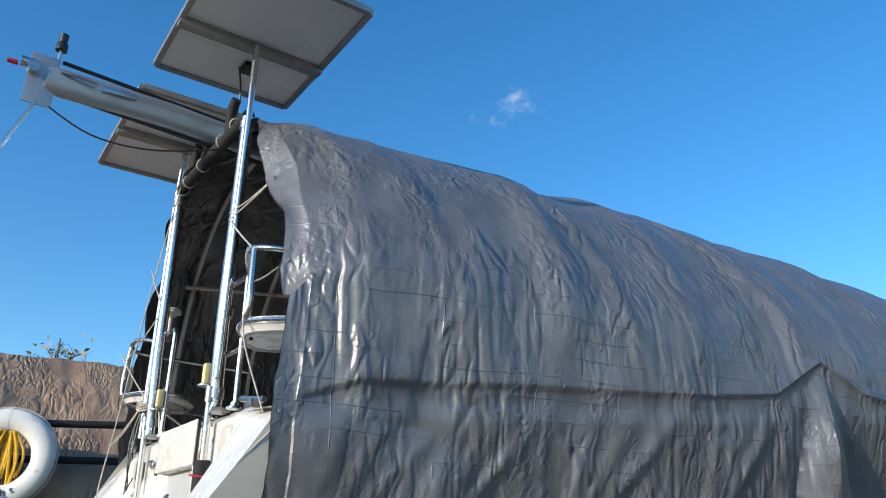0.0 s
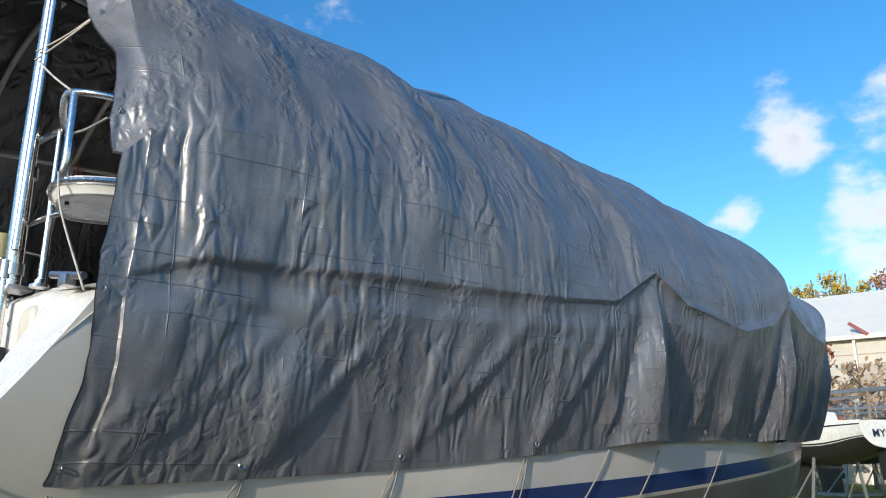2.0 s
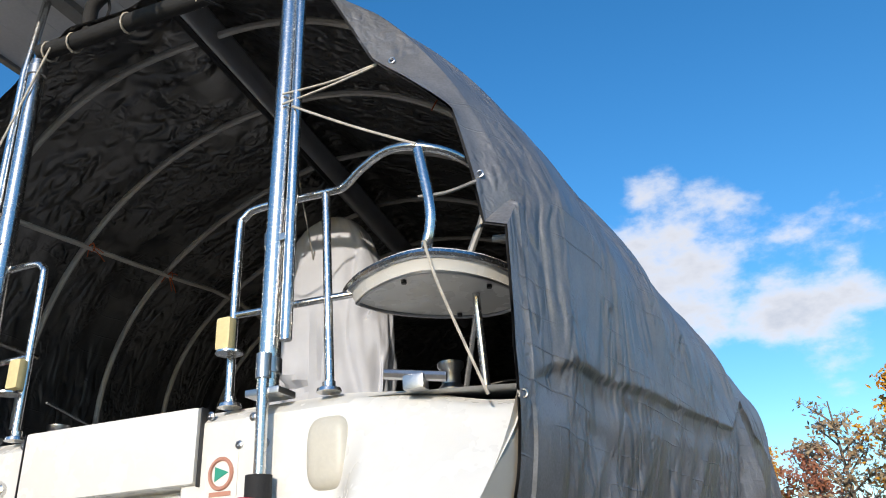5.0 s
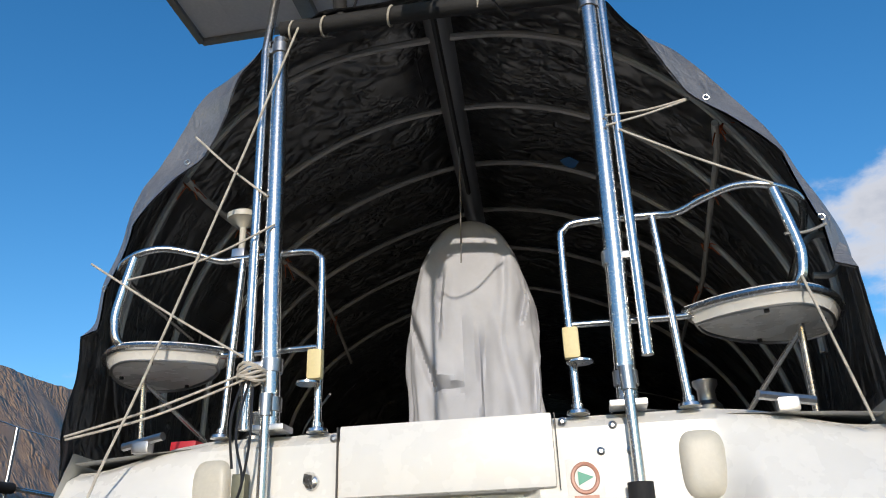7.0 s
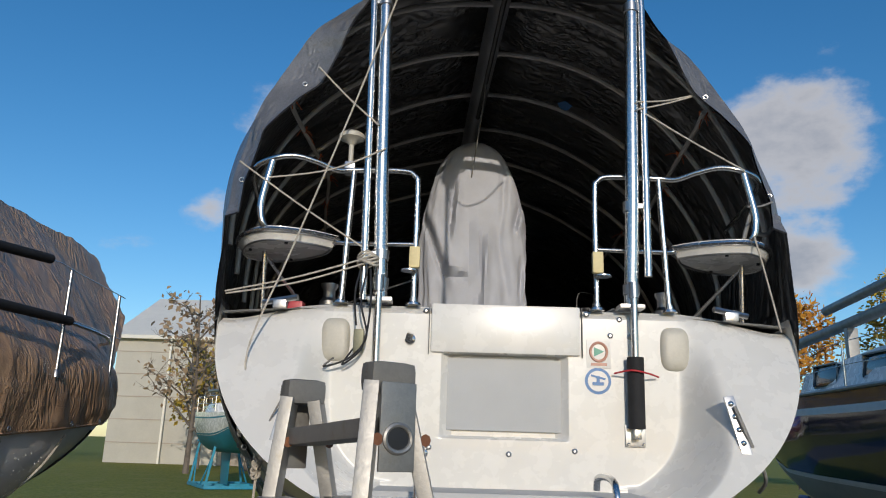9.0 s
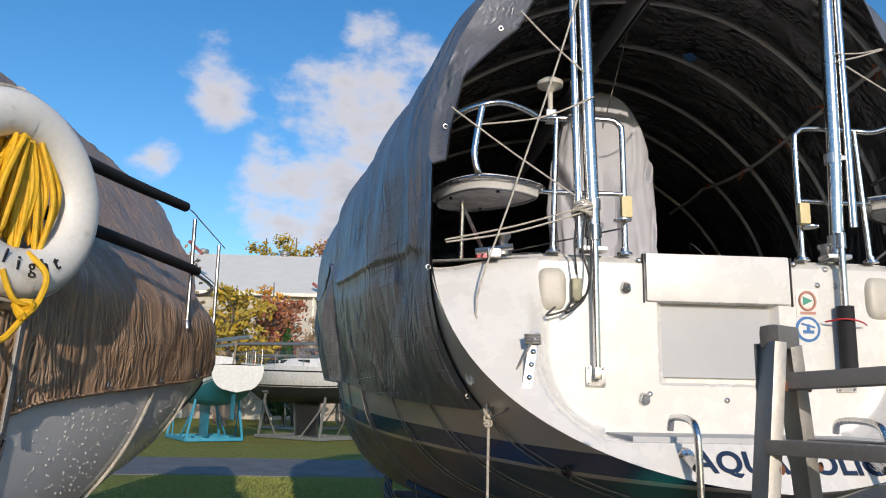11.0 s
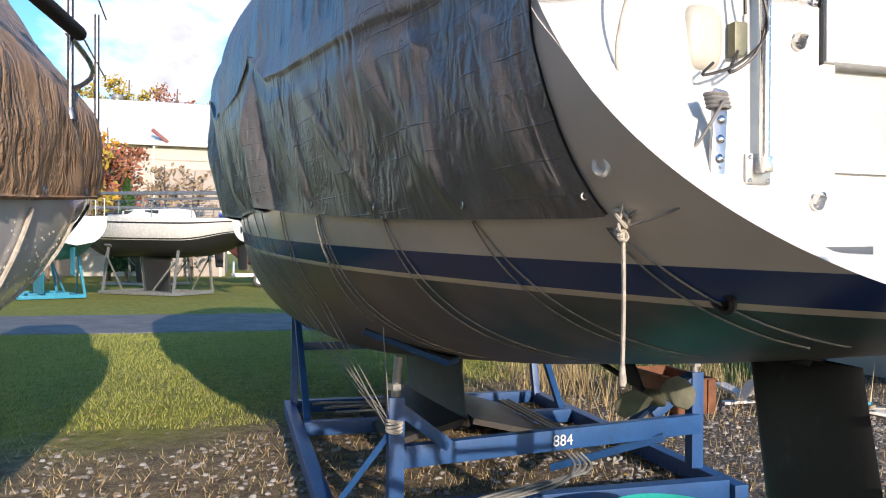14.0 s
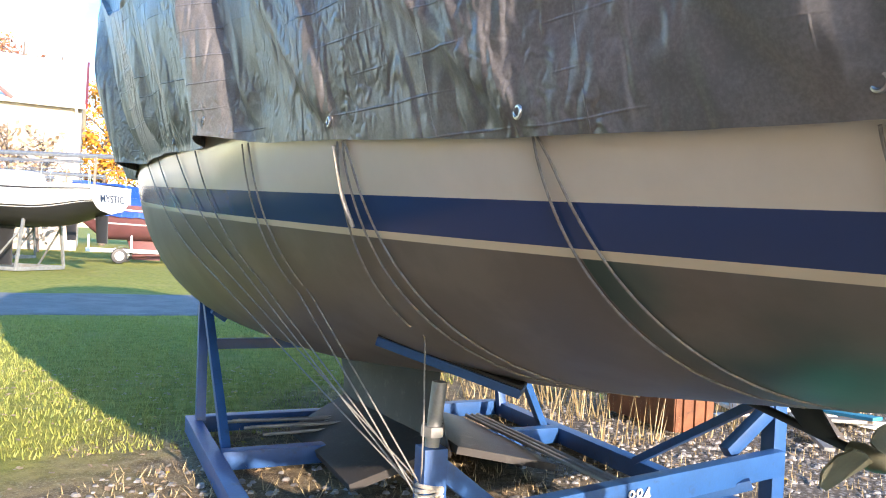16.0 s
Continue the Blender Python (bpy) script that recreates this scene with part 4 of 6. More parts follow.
# ---------------------------------------------------------------- the tarpaulin over the boat
SH_Y = (0, .3, .6, 1.1, 2, 2.6, 2.96, 3.3, 4.05, 4.6, 4.94, 5.4, 6.1, 6.9, 7.6, 8.4, 9.0, 9.5)
SH_X = (1.27, 1.419, 1.478, 1.563, 1.73, 1.813, 1.884, 1.919, 2.031, 2.078, 2.113, 2.102, 2.053, 1.927, 1.708, 1.372, 1.07, 0.835)
SH_Z = (2.9, 2.95, 2.95, 2.92, 2.85, 2.82, 2.875, 2.74, 2.67, 2.78, 2.96, 2.84, 2.8, 3.04, 2.93, 3.0, 3.12, 3.08)
FO_X = (1.2, 1.369, 1.403, 1.533, 1.73, 1.823, 1.894, 1.934, 2.042, 2.088, 2.123, 2.112, 2.063, 1.937, 1.718, 1.382, 1.08, 0.845)
FO_Z = (2.35, 2.47, 2.49, 2.52, 2.56, 2.62, 2.835, 2.68, 2.61, 2.72, 2.92, 2.78, 2.74, 3.0, 2.87, 2.96, 3.08, 3.02)
AP_Y = (0, .3, 1.5, 3, 4.5, 6, 7.5, 9, 9.5)
AP_Z = (4.07, 4.17, 4.21, 4.28, 4.24, 3.82, 3.667, 3.49, 3.352)
# how full the two sides hang between rail and ridge, by place along the boat
FULL_Y = (.3, 2, 4, 6, 8, 9.5)
FULL = {1: ((.871, 1.034, 1.361, 1.304, 1.298, 1.257), (1.332, 1.295, .92, .985, .794, .789), (.975, .985, .985, .99, 1.0, 1.0), (-.009, -.011, -.005, -.006, 0, 0)),
        -1: ((.7, 1.5, 1.336, 1.331, 1.25, 1.25), (1.176, .68, .678, 1.0, .789, .79), (.987, .965, 1.0, .985, 1.05, 1.0), (-.039, -.07, -.027, -.07, 0, 0))}
HEM_Y = (0, .6, 1.3, 2.05, 2.85, 3.8, 5, 6.5, 8, 10.2)
HEM_Z = (1.715, 1.73, 1.76, 1.815, 1.87, 1.9, 1.9, 1.92, 1.96, 1.9)
EDGE_V = (0, .2, .35, .42, .5, .6, .7, .78, .88, 1.0)
EDGE_X = (1.03, 1.205, 1.225, 1.21, 1.15, .9, .77, .67, .42, 0.0)
EDGE_Z = (1.72, 2.32, 2.8, 2.95, 3.22, 3.47, 3.74, 3.93, 4.03, 4.07)
PEAKS = (2.96, 4.94, 6.9, 9.0)
DRAPES = ((0.1, 0.9, 0.014), (0.62, 0.75, 0.022), (1.29, 0.85, 0.024), (2.05, 0.7, 0.026), (2.6, 0.3, 0.02), (3.5, 0.35, 0.02), (3.9, 0.25, 0.022), (4.5, 0.3, 0.02), (5.4, -0.2, 0.02), (5.9, 0.25, 0.024), (6.5, 0.2, 0.02),
          (7.3, 0.3, 0.024), (7.7, -0.2, 0.022), (8.3, 0.2, 0.02))
SLACK = ((0.75, -0.25, 0.012, 0.05), (1.25, 0.35, 0.03, 0.16), (1.75, -0.5, 0.018, 0.07), (2.1, 0.2, 0.03, 0.2), (2.9, -0.5, 0.022, 0.09), (3.2, 0.6, 0.026, 0.14), (4.0, -0.4, 0.026, 0.13), (4.9, 0.7, 0.03, 0.16), (5.8, -0.5, 0.03, 0.2), (6.9, 0.3, 0.03, 0.2), (7.9, -0.3, 0.024, 0.16))


def section(y, v, side, shrink=1.0):
    """Half-breadth and height of the cover between the rail (v 0.35) and the ridge (v 1)."""
    p, q, kx, dz = (interp(y, FULL_Y, row) for row in FULL[side])
    xs, zs, za = interp(y, SH_Y, SH_X) * kx, interp(y, SH_Y, SH_Z) + dz, interp(y, AP_Y, AP_Z)
    a = min(max(v - 0.35, 0) / 0.65, 1.0) * math.pi / 2
    return xs * max(math.cos(a), 0.0) ** p * shrink, zs + (za - zs) * math.sin(a) ** q


def tarp_point(y, v, side):
    """The cover at a place along the boat; v runs from the hem (0) over the rail (0.35) to the ridge (1)."""
    hz = interp(y, HEM_Y, HEM_Z)
    hx = half_beam(min(y, 9.7), max(hz, interp(y, KY, KZ) + 0.2)) + 0.012 + 0.06 * smooth(5, 9, y)
    xs, zs = section(y, 0.35, side)
    if v < 0.35:
        xf, zf = interp(y, SH_Y, FO_X), interp(y, SH_Y, FO_Z)
        if v < 0.24:
            t = v / 0.24
            x, z = hx + (xf - hx) * (t ** 0.85), hz + (zf - hz) * t
        else:
            t = (v - 0.24) / 0.11
            x, z = xf + (xs - xf) * t, zf + (zs - zf) * t
        x = max(x, half_beam(min(y, 10.2), z) + 0.02)
    else:
        x, z = section(y, v, side)
        z += 0.12 * math.exp(-((x + side * 0.025 * y) / 0.17) ** 2) * smooth(3.5, 1.5, y) * smooth(0.0, 0.25, y)
    k = min(max(y / 0.085, 0.0), 1.0)                 # a sharp fold a hand's width in from the edge
    x = x * k + interp(v, EDGE_V, EDGE_X) * (1 - k)
    z = z * k + interp(v, EDGE_V, EDGE_Z) * (1 - k)
    # folds: pleats that hang from each stanchion top, long slack folds and small crinkles
    body = smooth(0.0, 0.25, y)
    out = 0.0
    out -= 0.016 * smooth(0.19, 0.225, v) * smooth(0.243, 0.235, v) * body * smooth(4.2, 3.0, y)      # tucked in under the lifeline
    if v < 0.26:
        low = 1 - v / 0.26
        for yp in PEAKS:
            w = 0.04 + 0.3 * low
            d = (y - yp + 0.05 * low) / w
            tent = max(0.0, 1 - abs(d) * (1.0 if d > 0 else 1.35))
            out += 0.13 * tent ** 0.8 * smooth(0.02, 0.6, low)
            out -= 0.02 * math.exp(-((abs(d) - 1.2) / 0.3) ** 2) * low
        for yg, lean, dep in DRAPES:                    # drapes that run up and forward from each tie at the hem
            for f, wd in ((1.0, 0.075), (0.45, 0.06), (1.7, 0.07)):
                d = (y - yg - 0.5 * lean * f * v / 0.24) / (wd * (0.6 + 2.2 * v))
                out += dep * 0.85 * math.exp(-1.6 * d * d) * smooth(0.26, 0.12, v) * (0.1 + 0.9 * smooth(0.0, 0.06, v)) * body
        out += 0.016 * low * (0.35 - abs(fbm(y * 2.6 + 7 * side, v * 3.0, 1.7))) * body
    up = smooth(0.24, 0.34, v)
    for yg, lean, dep, wd in SLACK:                     # long slack folds from rail to ridge
        d = (y - yg - lean * (v - 0.25) + 0.06 * fbm(v * 4, yg)) / wd
        out += dep * max(0.0, 1 - abs(d)) * up * smooth(0.95, 0.7, v) * body
    out += 0.022 * fbm(y * 0.9 + v * 2.0 + 5 * side, v * 2.1 - y * 0.35, 0.3, 2) * body * (1 - 0.6 * smooth(0.85, 1, v))
    out += 0.02 * (0.3 - abs(fbm(y * 1.9 - v * 3, v * 3.6 + y, 8.2 + side, 1))) * body * smooth(1.0, 0.9, v)
    sag = 0.018 * math.sin(math.pi * ((y * 0.8) % 1.0)) * smooth(0.4, 0.55, v) * smooth(1.0, 0.8, v) * body
    nx, nz = (1.0, 0.15) if v < 0.37 else (math.cos((v - 0.35) / 0.65 * 1.5), math.sin((v - 0.35) / 0.65 * 1.5))
    q = out - sag
    x, z = x + q * nx, z + q * nz
    if v < 0.35:
        x = max(x, half_beam(min(y, 10.2), z) + 0.015) if y < 10 else x
    yy = y + (0.03 * fbm(v * 9, side * 3.3) - 0.02 * (0.5 - 0.5 * math.cos(v * 40))) * smooth(0.3, 0.0, y)
    yy -= 0.05 * smooth(0.35, 1, v) * smooth(0.4, 0.0, y) * (1 if side < 0 else 0.3)
    return Vector((side * x + keel_line(y), yy, z))


def build_tarp():
    ys = [0.0, 0.03, 0.06, 0.079, 0.085, 0.091, 0.11, 0.15] + [0.18 + 0.032 * i for i in range(170)] + [5.65 + 0.055 * i for i in range(71)]
    ys = [y for y in ys if y <= 9.5]
    vs = [0.26 * i / 80 for i in range(80)] + [0.26 + 0.74 * i / 84 for i in range(85)]
    cover = thing("tarpaulin", "silver-grey tarpaulin with black lining draped over the boat and hoops", "tarpaulin", (0, 0, 1.7))
    rows = []
    for y in ys:
        left = [tarp_point(y, v, -1) for v in vs]
        right = [tarp_point(y, v, 1) for v in vs[:-1]]
        left[-1].x = keel_line(y)
        rows.append(left + right[::-1])
    end = []                                       # the bow end is gathered in and hangs in pleats
    for f, drop in ((0.7, 0.05), (0.4, 0.16), (0.12, 0.3)):
        last = rows[-1]
        end.append([Vector((-0.28 + (p.x + 0.28) * (f + 0.12 * math.sin(p.z * 9)), p.y + 0.12 * (1 - f) + 0.03 * math.sin(p.z * 30), p.z - drop * 0.4 if p.z > 3 else p.z)) for p in last])
    part("outer_sheet", sheet(rows + end), M_TARP, cover, "silver-grey outer face")
    inner = []
    for row in rows:
        r = []
        for i, p in enumerate(row):
            a, b = row[max(i - 1, 0)], row[min(i + 1, len(row) - 1)]
            t = (b - a)
            n = Vector((t.z, 0, -t.x))
            n = n.normalized() if n.length > 1e-6 else Vector((0, 0, 1))
            c = Vector((0, p.y, 2.6))
            if n.dot(c - p) < 0:
                n = -n
            r.append(p + n * 0.008)
        inner.append(r)
    part("lining", sheet(inner), M_LINING, cover, "black inner face")
    # grommets along the hem and the edge
    for s in (-1, 1):
        for y in (0.6, 1.29, 2.05, 2.85, 3.7, 4.5):
            p = tarp_point(y, 0.012, s)
            part("grommet", tube([p + Vector((s * 0.006, 0.013 * math.cos(a), 0.012 + 0.013 * math.sin(a))) for a in (2 * math.pi * k / 14 for k in range(14))], 0.004, 6, closed=True), M_DULLSTEEL, cover)
        for v in (0.02, 0.21, 0.42, 0.6):
            p = tarp_point(0.03, v, s)
            part("grommet", tube([p + Vector((0.01 * math.cos(a), -0.008, 0.01 * math.sin(a))) for a in (2 * math.pi * k / 14 for k in range(14))], 0.0032, 6, closed=True), M_DULLSTEEL, cover)
    patch = bmesh.new()
    c = tarp_point(1.37, 0.86, 1) - Vector((0.0, 0, 0.03))
    patch.faces.new([patch.verts.new(c + Vector(d)) for d in ((-0.05, 0, -0.015), (0.0, -0.02, -0.01), (0.05, 0.01, -0.03), (0.03, 0.05, -0.04), (0.01, 0.08, -0.035), (-0.03, 0.05, -0.02))])
    part("tear_patch", solidify(patch, 0.002), M_STBLUE, cover, "pale blue scrap on the lining")


build_tarp()

frame_set = thing("hoop_frame", "bent grey-white plastic pipe hoops carrying the cover", "hoop frame", (0, 0.3, 2.4))
HOOPS = (0.28, 0.85, 1.45, 2.1, 2.8, 3.6)
for y in HOOPS:
    pts = []
    for side in (-1, 1):
        half = []
        for v in np.linspace(0.30, 1.0, 16):
            x, z = section(y, v, side, 0.955)
            half.append(Vector((side * x + keel_line(y), y, z - 0.055 - (2.4 * (0.35 - v) if v < 0.35 else 0))))
        pts.append(half)
    line = pts[0] + pts[1][-2::-1]
    part("hoop", tube(curve_pts(line, 2), 0.0155, 8), M_PVC, frame_set)
for s in (-1, 1):
    for v in (0.62,):
        line = []
        for y in np.linspace(0.2, 3.8, 14):
            x, z = section(y, v, s, 0.93)
            line.append((keel_line(y) + s * x, y, z - 0.075))
        part("stringer", tube(line, 0.0135, 8), M_PVC, frame_set)
        for y in HOOPS[:5]:
            x, z = section(y, v, s, 0.93)
            c = Vector((keel_line(y) + s * x, y, z - 0.07))
            tie = bmesh.new()
            for k in range(4):
                d = Vector((random.uniform(-.1, .1), random.uniform(-.06, .06), random.uniform(-.12, .02)))
                tube(curve_pts([c, c + d * 0.5 + Vector((0, 0, 0.01)), c + d], 3), 0.0028, 5, tie)
            tube([c + Vector((0.02 * math.cos(a2), 0.022 * math.sin(a2), 0.018 * math.cos(a2 * 2))) for a2 in (2 * math.pi * q / 10 for q in range(10))], 0.004, 5, tie, closed=True)
            part("twine_knot", tie, M_ORANGE, frame_set, "orange twine knot")


# ---------------------------------------------------------------- ropes
def rope(pts, r, material, label, sag=0.0, n=6, group="tie lines"):
    p = [Vector(q) for q in pts]
    if len(p) == 2 and sag:
        p = [p[0], (p[0] + p[1]) / 2 - Vector((0, 0, sag)), p[1]]
    return solo("rope", tube(curve_pts(p, n), r, 6), material, label, "rope", group)


W_LINE = "off-white line tying the tarpaulin to the pole"
rope([(-0.894, -0.075, 3.52), (-0.6, -0.06, 3.24)], 0.0045, M_ROPE, W_LINE, 0.01)
rope([(-0.52, -0.06, 3.98), (-0.72, -0.1, 3.3), (-0.95, -0.12, 2.6), (-1.09, -0.14, 2.17), (-1.05, -0.14, 1.95), (-1.035, -0.06, 1.7)], 0.0045, M_ROPE, "long off-white line along the port quarter")
rope([(-1.026, -0.06, 1.70), (-1.03, -0.075, 1.5), (-1.03, -0.07, 1.3)], 0.006, M_ROPE, "off-white rope end hanging from a knot")
solo("rope_end", lathe([(0.007, 0.03), (0.009, 0.01), (0.012, -0.015), (0.008, -0.025)], (-1.03, -0.07, 1.285), 10), M_ROPE, "frayed whipped end of an off-white rope", "rope", "tie lines")
k = bmesh.new()
for i in range(5):
    tube([Vector((-1.03 + 0.016 * math.cos(a) , -0.06 + 0.016 * math.sin(a + i), 1.69 + 0.012 * i - 0.02 + 0.018 * math.sin(a + i * 1.3))) for a in (2 * math.pi * q / 12 for q in range(12))], 0.0055, 6, k, closed=True)
solo("rope_knot", k, M_ROPE, "knotted grey-white rope at the tarpaulin corner", "rope", "tie lines")
rope([(-1.21, -0.12, 3.02), (-0.62, -0.05, 2.64)], 0.0042, M_ROPE, W_LINE, 0.008)
rope([(-1.225, -0.09, 2.43), (-0.62, -0.07, 2.6)], 0.0042, M_ROPE, W_LINE, 0.012)
rope([(-1.22, -0.09, 2.42), (-0.62, -0.08, 2.575)], 0.0042, M_ROPE, W_LINE, 0.02)
rope([(-1.1, -0.1, 2.95), (-0.8, -0.1, 3.0), (-0.56, -0.07, 3.12)], 0.0042, M_ROPE, W_LINE)
rope([(0.897, 0.019, 3.47), (0.6, -0.07, 3.35)], 0.0042, M_ROPE, W_LINE, 0.005)
rope([(0.897, 0.019, 3.475), (0.6, -0.07, 3.39)], 0.0042, M_ROPE, W_LINE, 0.012)
rope([(0.64, -0.07, 3.33), (1.07, -0.1, 3.05)], 0.0042, M_ROPE, W_LINE, 0.006)
rope([(1.215, -0.026, 2.93), (1.07, -0.1, 2.88)], 0.005, M_GREYROPE, W_LINE, 0.01)
rope([(1.205, -0.03, 2.33), (1.12, -0.1, 2.6), (1.085, -0.11, 2.74)], 0.0042, M_ROPE, "off-white line from the seat to the tarpaulin")
kn = bmesh.new()
for i in range(6):
    tube([Vector((-0.615 + 0.045 * math.cos(a), -0.05 + 0.045 * math.sin(a), 2.6 + 0.01 * math.sin(a * 2 + i) + 0.008 * (i - 3))) for a in (2 * math.pi * q / 14 for q in range(14))], 0.0055, 5, kn, closed=True)
solo("rope_knot", kn, M_ROPE, "off-white lashing round the stainless poles", "rope", "tie lines")
rope([(-0.88, -0.3, 2.0), (-0.96, -0.25, 1.85), (-1.02, -0.07, 1.71)], 0.0042, M_GREYROPE, "grey line from the chain plate to the knot")
rope([(-0.9, -0.31, 1.83), (-0.96, -0.25, 1.74), (-1.02, -0.07, 1.69)], 0.0042, M_GREYROPE, "grey line from the chain plate to the knot")
kn = bmesh.new()
for i in range(4):
    tube([Vector((-0.878 + 0.03 * math.cos(a), -0.27 + 0.02 * math.sin(a) + 0.004 * i, 1.985 + 0.011 * i)) for a in (2 * math.pi * q / 12 for q in range(12))], 0.005, 5, kn, closed=True)
solo("rope_knot", kn, M_GREYROPE, "grey lashing round the port chain plate", "rope", "tie lines")
rope([(0.88, -0.29, 1.99), (0.93, -0.3, 1.85), (1.02, -0.2, 1.72), (1.05, -0.05, 1.66)], 0.008, M_GREYROPE, "grey rope tail from the starboard chain plate")
rope([(0.5, 1.0, 2.5), (0.7, 2.0, 2.9), (1.2, 3.2, 3.05)], 0.004, M_GREYROPE, "thin line strung under the cover")
rope([(-0.4, 0.1, 2.55), (-0.9, 1.2, 2.6), (-1.4, 3.2, 2.75)], 0.004, M_GREYROPE, "thin line strung under the cover")
rope([(-0.05, 1.0, 4.0), (-0.12, 1.35, 3.5), (-0.16, 1.5, 3.25)], 0.004, M_GREYROPE, "thin line hanging from the boom")


def hull_rope(y0, z0, y1, z1, r, material, side=-1, bow=0.0, tail=None):
    pts = []
    for i in range(15):
        t = i / 14
        y = y0 + (y1 - y0) * (t ** (1 + bow))
        z = z0 + (z1 - z0) * t
        z = max(z, interp(y, KY, KZ) + 0.02)
        pts.append(on_hull(y, z, r + 0.006, side))
    if tail:
        pts += [Vector(q) for q in tail]
    return rope(pts, r, material, "grey lashing line run down the hull from the tarpaulin hem", n=2, group="hem lashings")


CRK = Vector((-1.19, 2.3, 0.64))
for s in (-1, 1):
    for y0, zt in ((0.03, 1.69), (0.63, 1.73), (1.29, 1.765), (2.02, 1.81)):
        for off in (0.0, 0.1):
            hull_rope(y0 - off * 0.1, zt, y0 - off + 0.02, interp(y0, KY, KZ) + 0.025, 0.0034, M_GREYROPE, s, -0.45)
for y0, zt, ym, zm in ((2.05, 1.81, 2.2, 1.2), (2.72, 1.86, 2.7, 1.3), (2.78, 1.86, 2.8, 1.3), (3.4, 1.88, 3.1, 1.33), (3.75, 1.9, 3.25, 1.38), (4.2, 1.9, 3.5, 1.36), (4.6, 1.9, 3.8, 1.36)):
    hull_rope(y0, zt, ym, zm, 0.0033, M_GREYROPE, -1, 0.0, [CRK + Vector((random.uniform(-.01, .01), 0.01, random.uniform(-.02, .03)))])
rope([on_hull(2.07, 1.8, 0.012), on_hull(2.08, 1.66, 0.014), on_hull(2.08, 1.56, 0.014)], 0.007, M_ROPE, "short white cord loop below the hem")
for s, y0 in ((1, 2.67), (1, 3.17), (1, 4.0)):
    hull_rope(y0, 1.84, y0 - 0.3, 1.3, 0.004, M_GREYROPE, s)
k = bmesh.new()
for i in range(5):
    tube([CRK + Vector((0.045 * math.cos(a) + 0.03, 0.045 * math.sin(a), 0.012 * (i - 2) + 0.01 * math.sin(a + i))) for a in (2 * math.pi * q / 14 for q in range(14))], 0.008, 6, k, closed=True)
solo("rope_knot", k, M_ROPE, "white lashing knotted round the cradle post", "rope", "tie lines")


# ---------------------------------------------------------------- blue steel cradle
def build_cradle():
    t = thing("boat_cradle", "blue painted steel boat cradle standing on gravel", "boat cradle", (0, 4, 0))
    B = lambda a, b, w=0.1, h=0.1, nm="beam": part(nm, beam(a, b, w, h, 0.006), M_BLUESTEEL, t)
    x0, x1, ya, yb = -1.5, 1.15, 2.42, 5.82
    B((x0, ya - 0.1, 0.07), (x0, yb + 0.05, 0.07), 0.1, 0.12, "side_rail")
    B((x1, ya - 0.1, 0.07), (x1, yb + 0.05, 0.07), 0.1, 0.12, "side_rail")
    B((x0 + 0.055, yb, 0.075), (x1 - 0.055, yb, 0.075), 0.1, 0.12, "cross_rail")
    B((x0 + 0.055, 4.83, 0.075), (x1 - 0.055, 4.83, 0.075), 0.1, 0.12, "cross_rail")
    B((x0 + 0.055, ya, 0.085), (x1 - 0.055, ya, 0.085), 0.1, 0.14, "cross_rail")
    B((-1.1, 2.42, 0.43), (1.08, 2.72, 0.45), 0.07, 0.13, "raised_beam")
    m = Matrix.Translation((-0.02, 2.525, 0.405)) @ Matrix.Rotation(radians(8), 4, "Z") @ Matrix.Rotation(radians(90), 4, "X")
    lettering("yard_number", "884", 0.1, m, M_WHITE, t, 0.002)
    for x, y, tilt in ((-1.15, 2.32, 0.0), (1.1, 2.78, 0.0)):
        B((x, y, 0.13), (x, y, 0.8), 0.09, 0.09, "post")
        s = 1 if x < 0 else -1
        B((x, y, 0.75), (x + s * 0.32, y + 0.02, 0.5), 0.07, 0.07, "gusset")
        part("jack_screw", tube([(x, y, 0.8), (x + 0.02 * s, y, 1.03)], 0.028, 12), M_GALV, t, "greased jack screw")
        part("jack_nut", lathe([(0.045, 0), (0.045, 0.035)], (x, y, 0.84), 6), M_GALV, t)
        pa, pb = Vector((x - s * 0.1, y + 0.27, 1.15)), Vector((x + s * 0.32, y - 0.08, 1.0))
        pad = part("pad", beam(pa, pb, 0.16, 0.035, 0.006), M_BLUESTEEL, t, "blue hull pad with carpet face")
        part("pad_carpet", beam(pa + Vector((s * 0.008, 0, 0.024)), pb + Vector((s * 0.008, 0, 0.024)), 0.16, 0.012, 0.003), M_BLACK, pad)
    for x, s in ((-1.46, 1), (1.12, -1)):
        B((x, 5.72, 0.1), (x + s * 0.02, 5.95, 1.05), 0.07, 0.07, "post")
        B((x + s * 0.06, 4.95, 0.1), (x + s * 0.03, 5.85, 1.0), 0.06, 0.06, "brace")
        part("jack_screw", tube([(x + s * 0.02, 5.95, 1.0), (x + s * 0.06, 5.95, 1.22)], 0.026, 10), M_GALV, t)
        part("pad", box((0.12, 0.5, 0.05), (x + s * 0.1, 5.9, half_z(5.9, abs(x + s * 0.1 - keel_line(5.9))) - 0.04), (0, s * 35, 0), 0.01), M_BLUESTEEL, t)
    B((-1.42, 5.96, 0.66), (1.08, 5.96, 0.66), 0.06, 0.08, "raised_beam")
    B((-1.48, 2.5, 0.12), (-1.17, 2.33, 0.6), 0.035, 0.035, "strut")
    B((1.12, 3.9, 0.12), (1.08, 2.85, 0.75), 0.05, 0.05, "strut")
    B((0.15, 3.1, 0.1), (0.75, 2.6, 0.4), 0.05, 0.05, "strut")
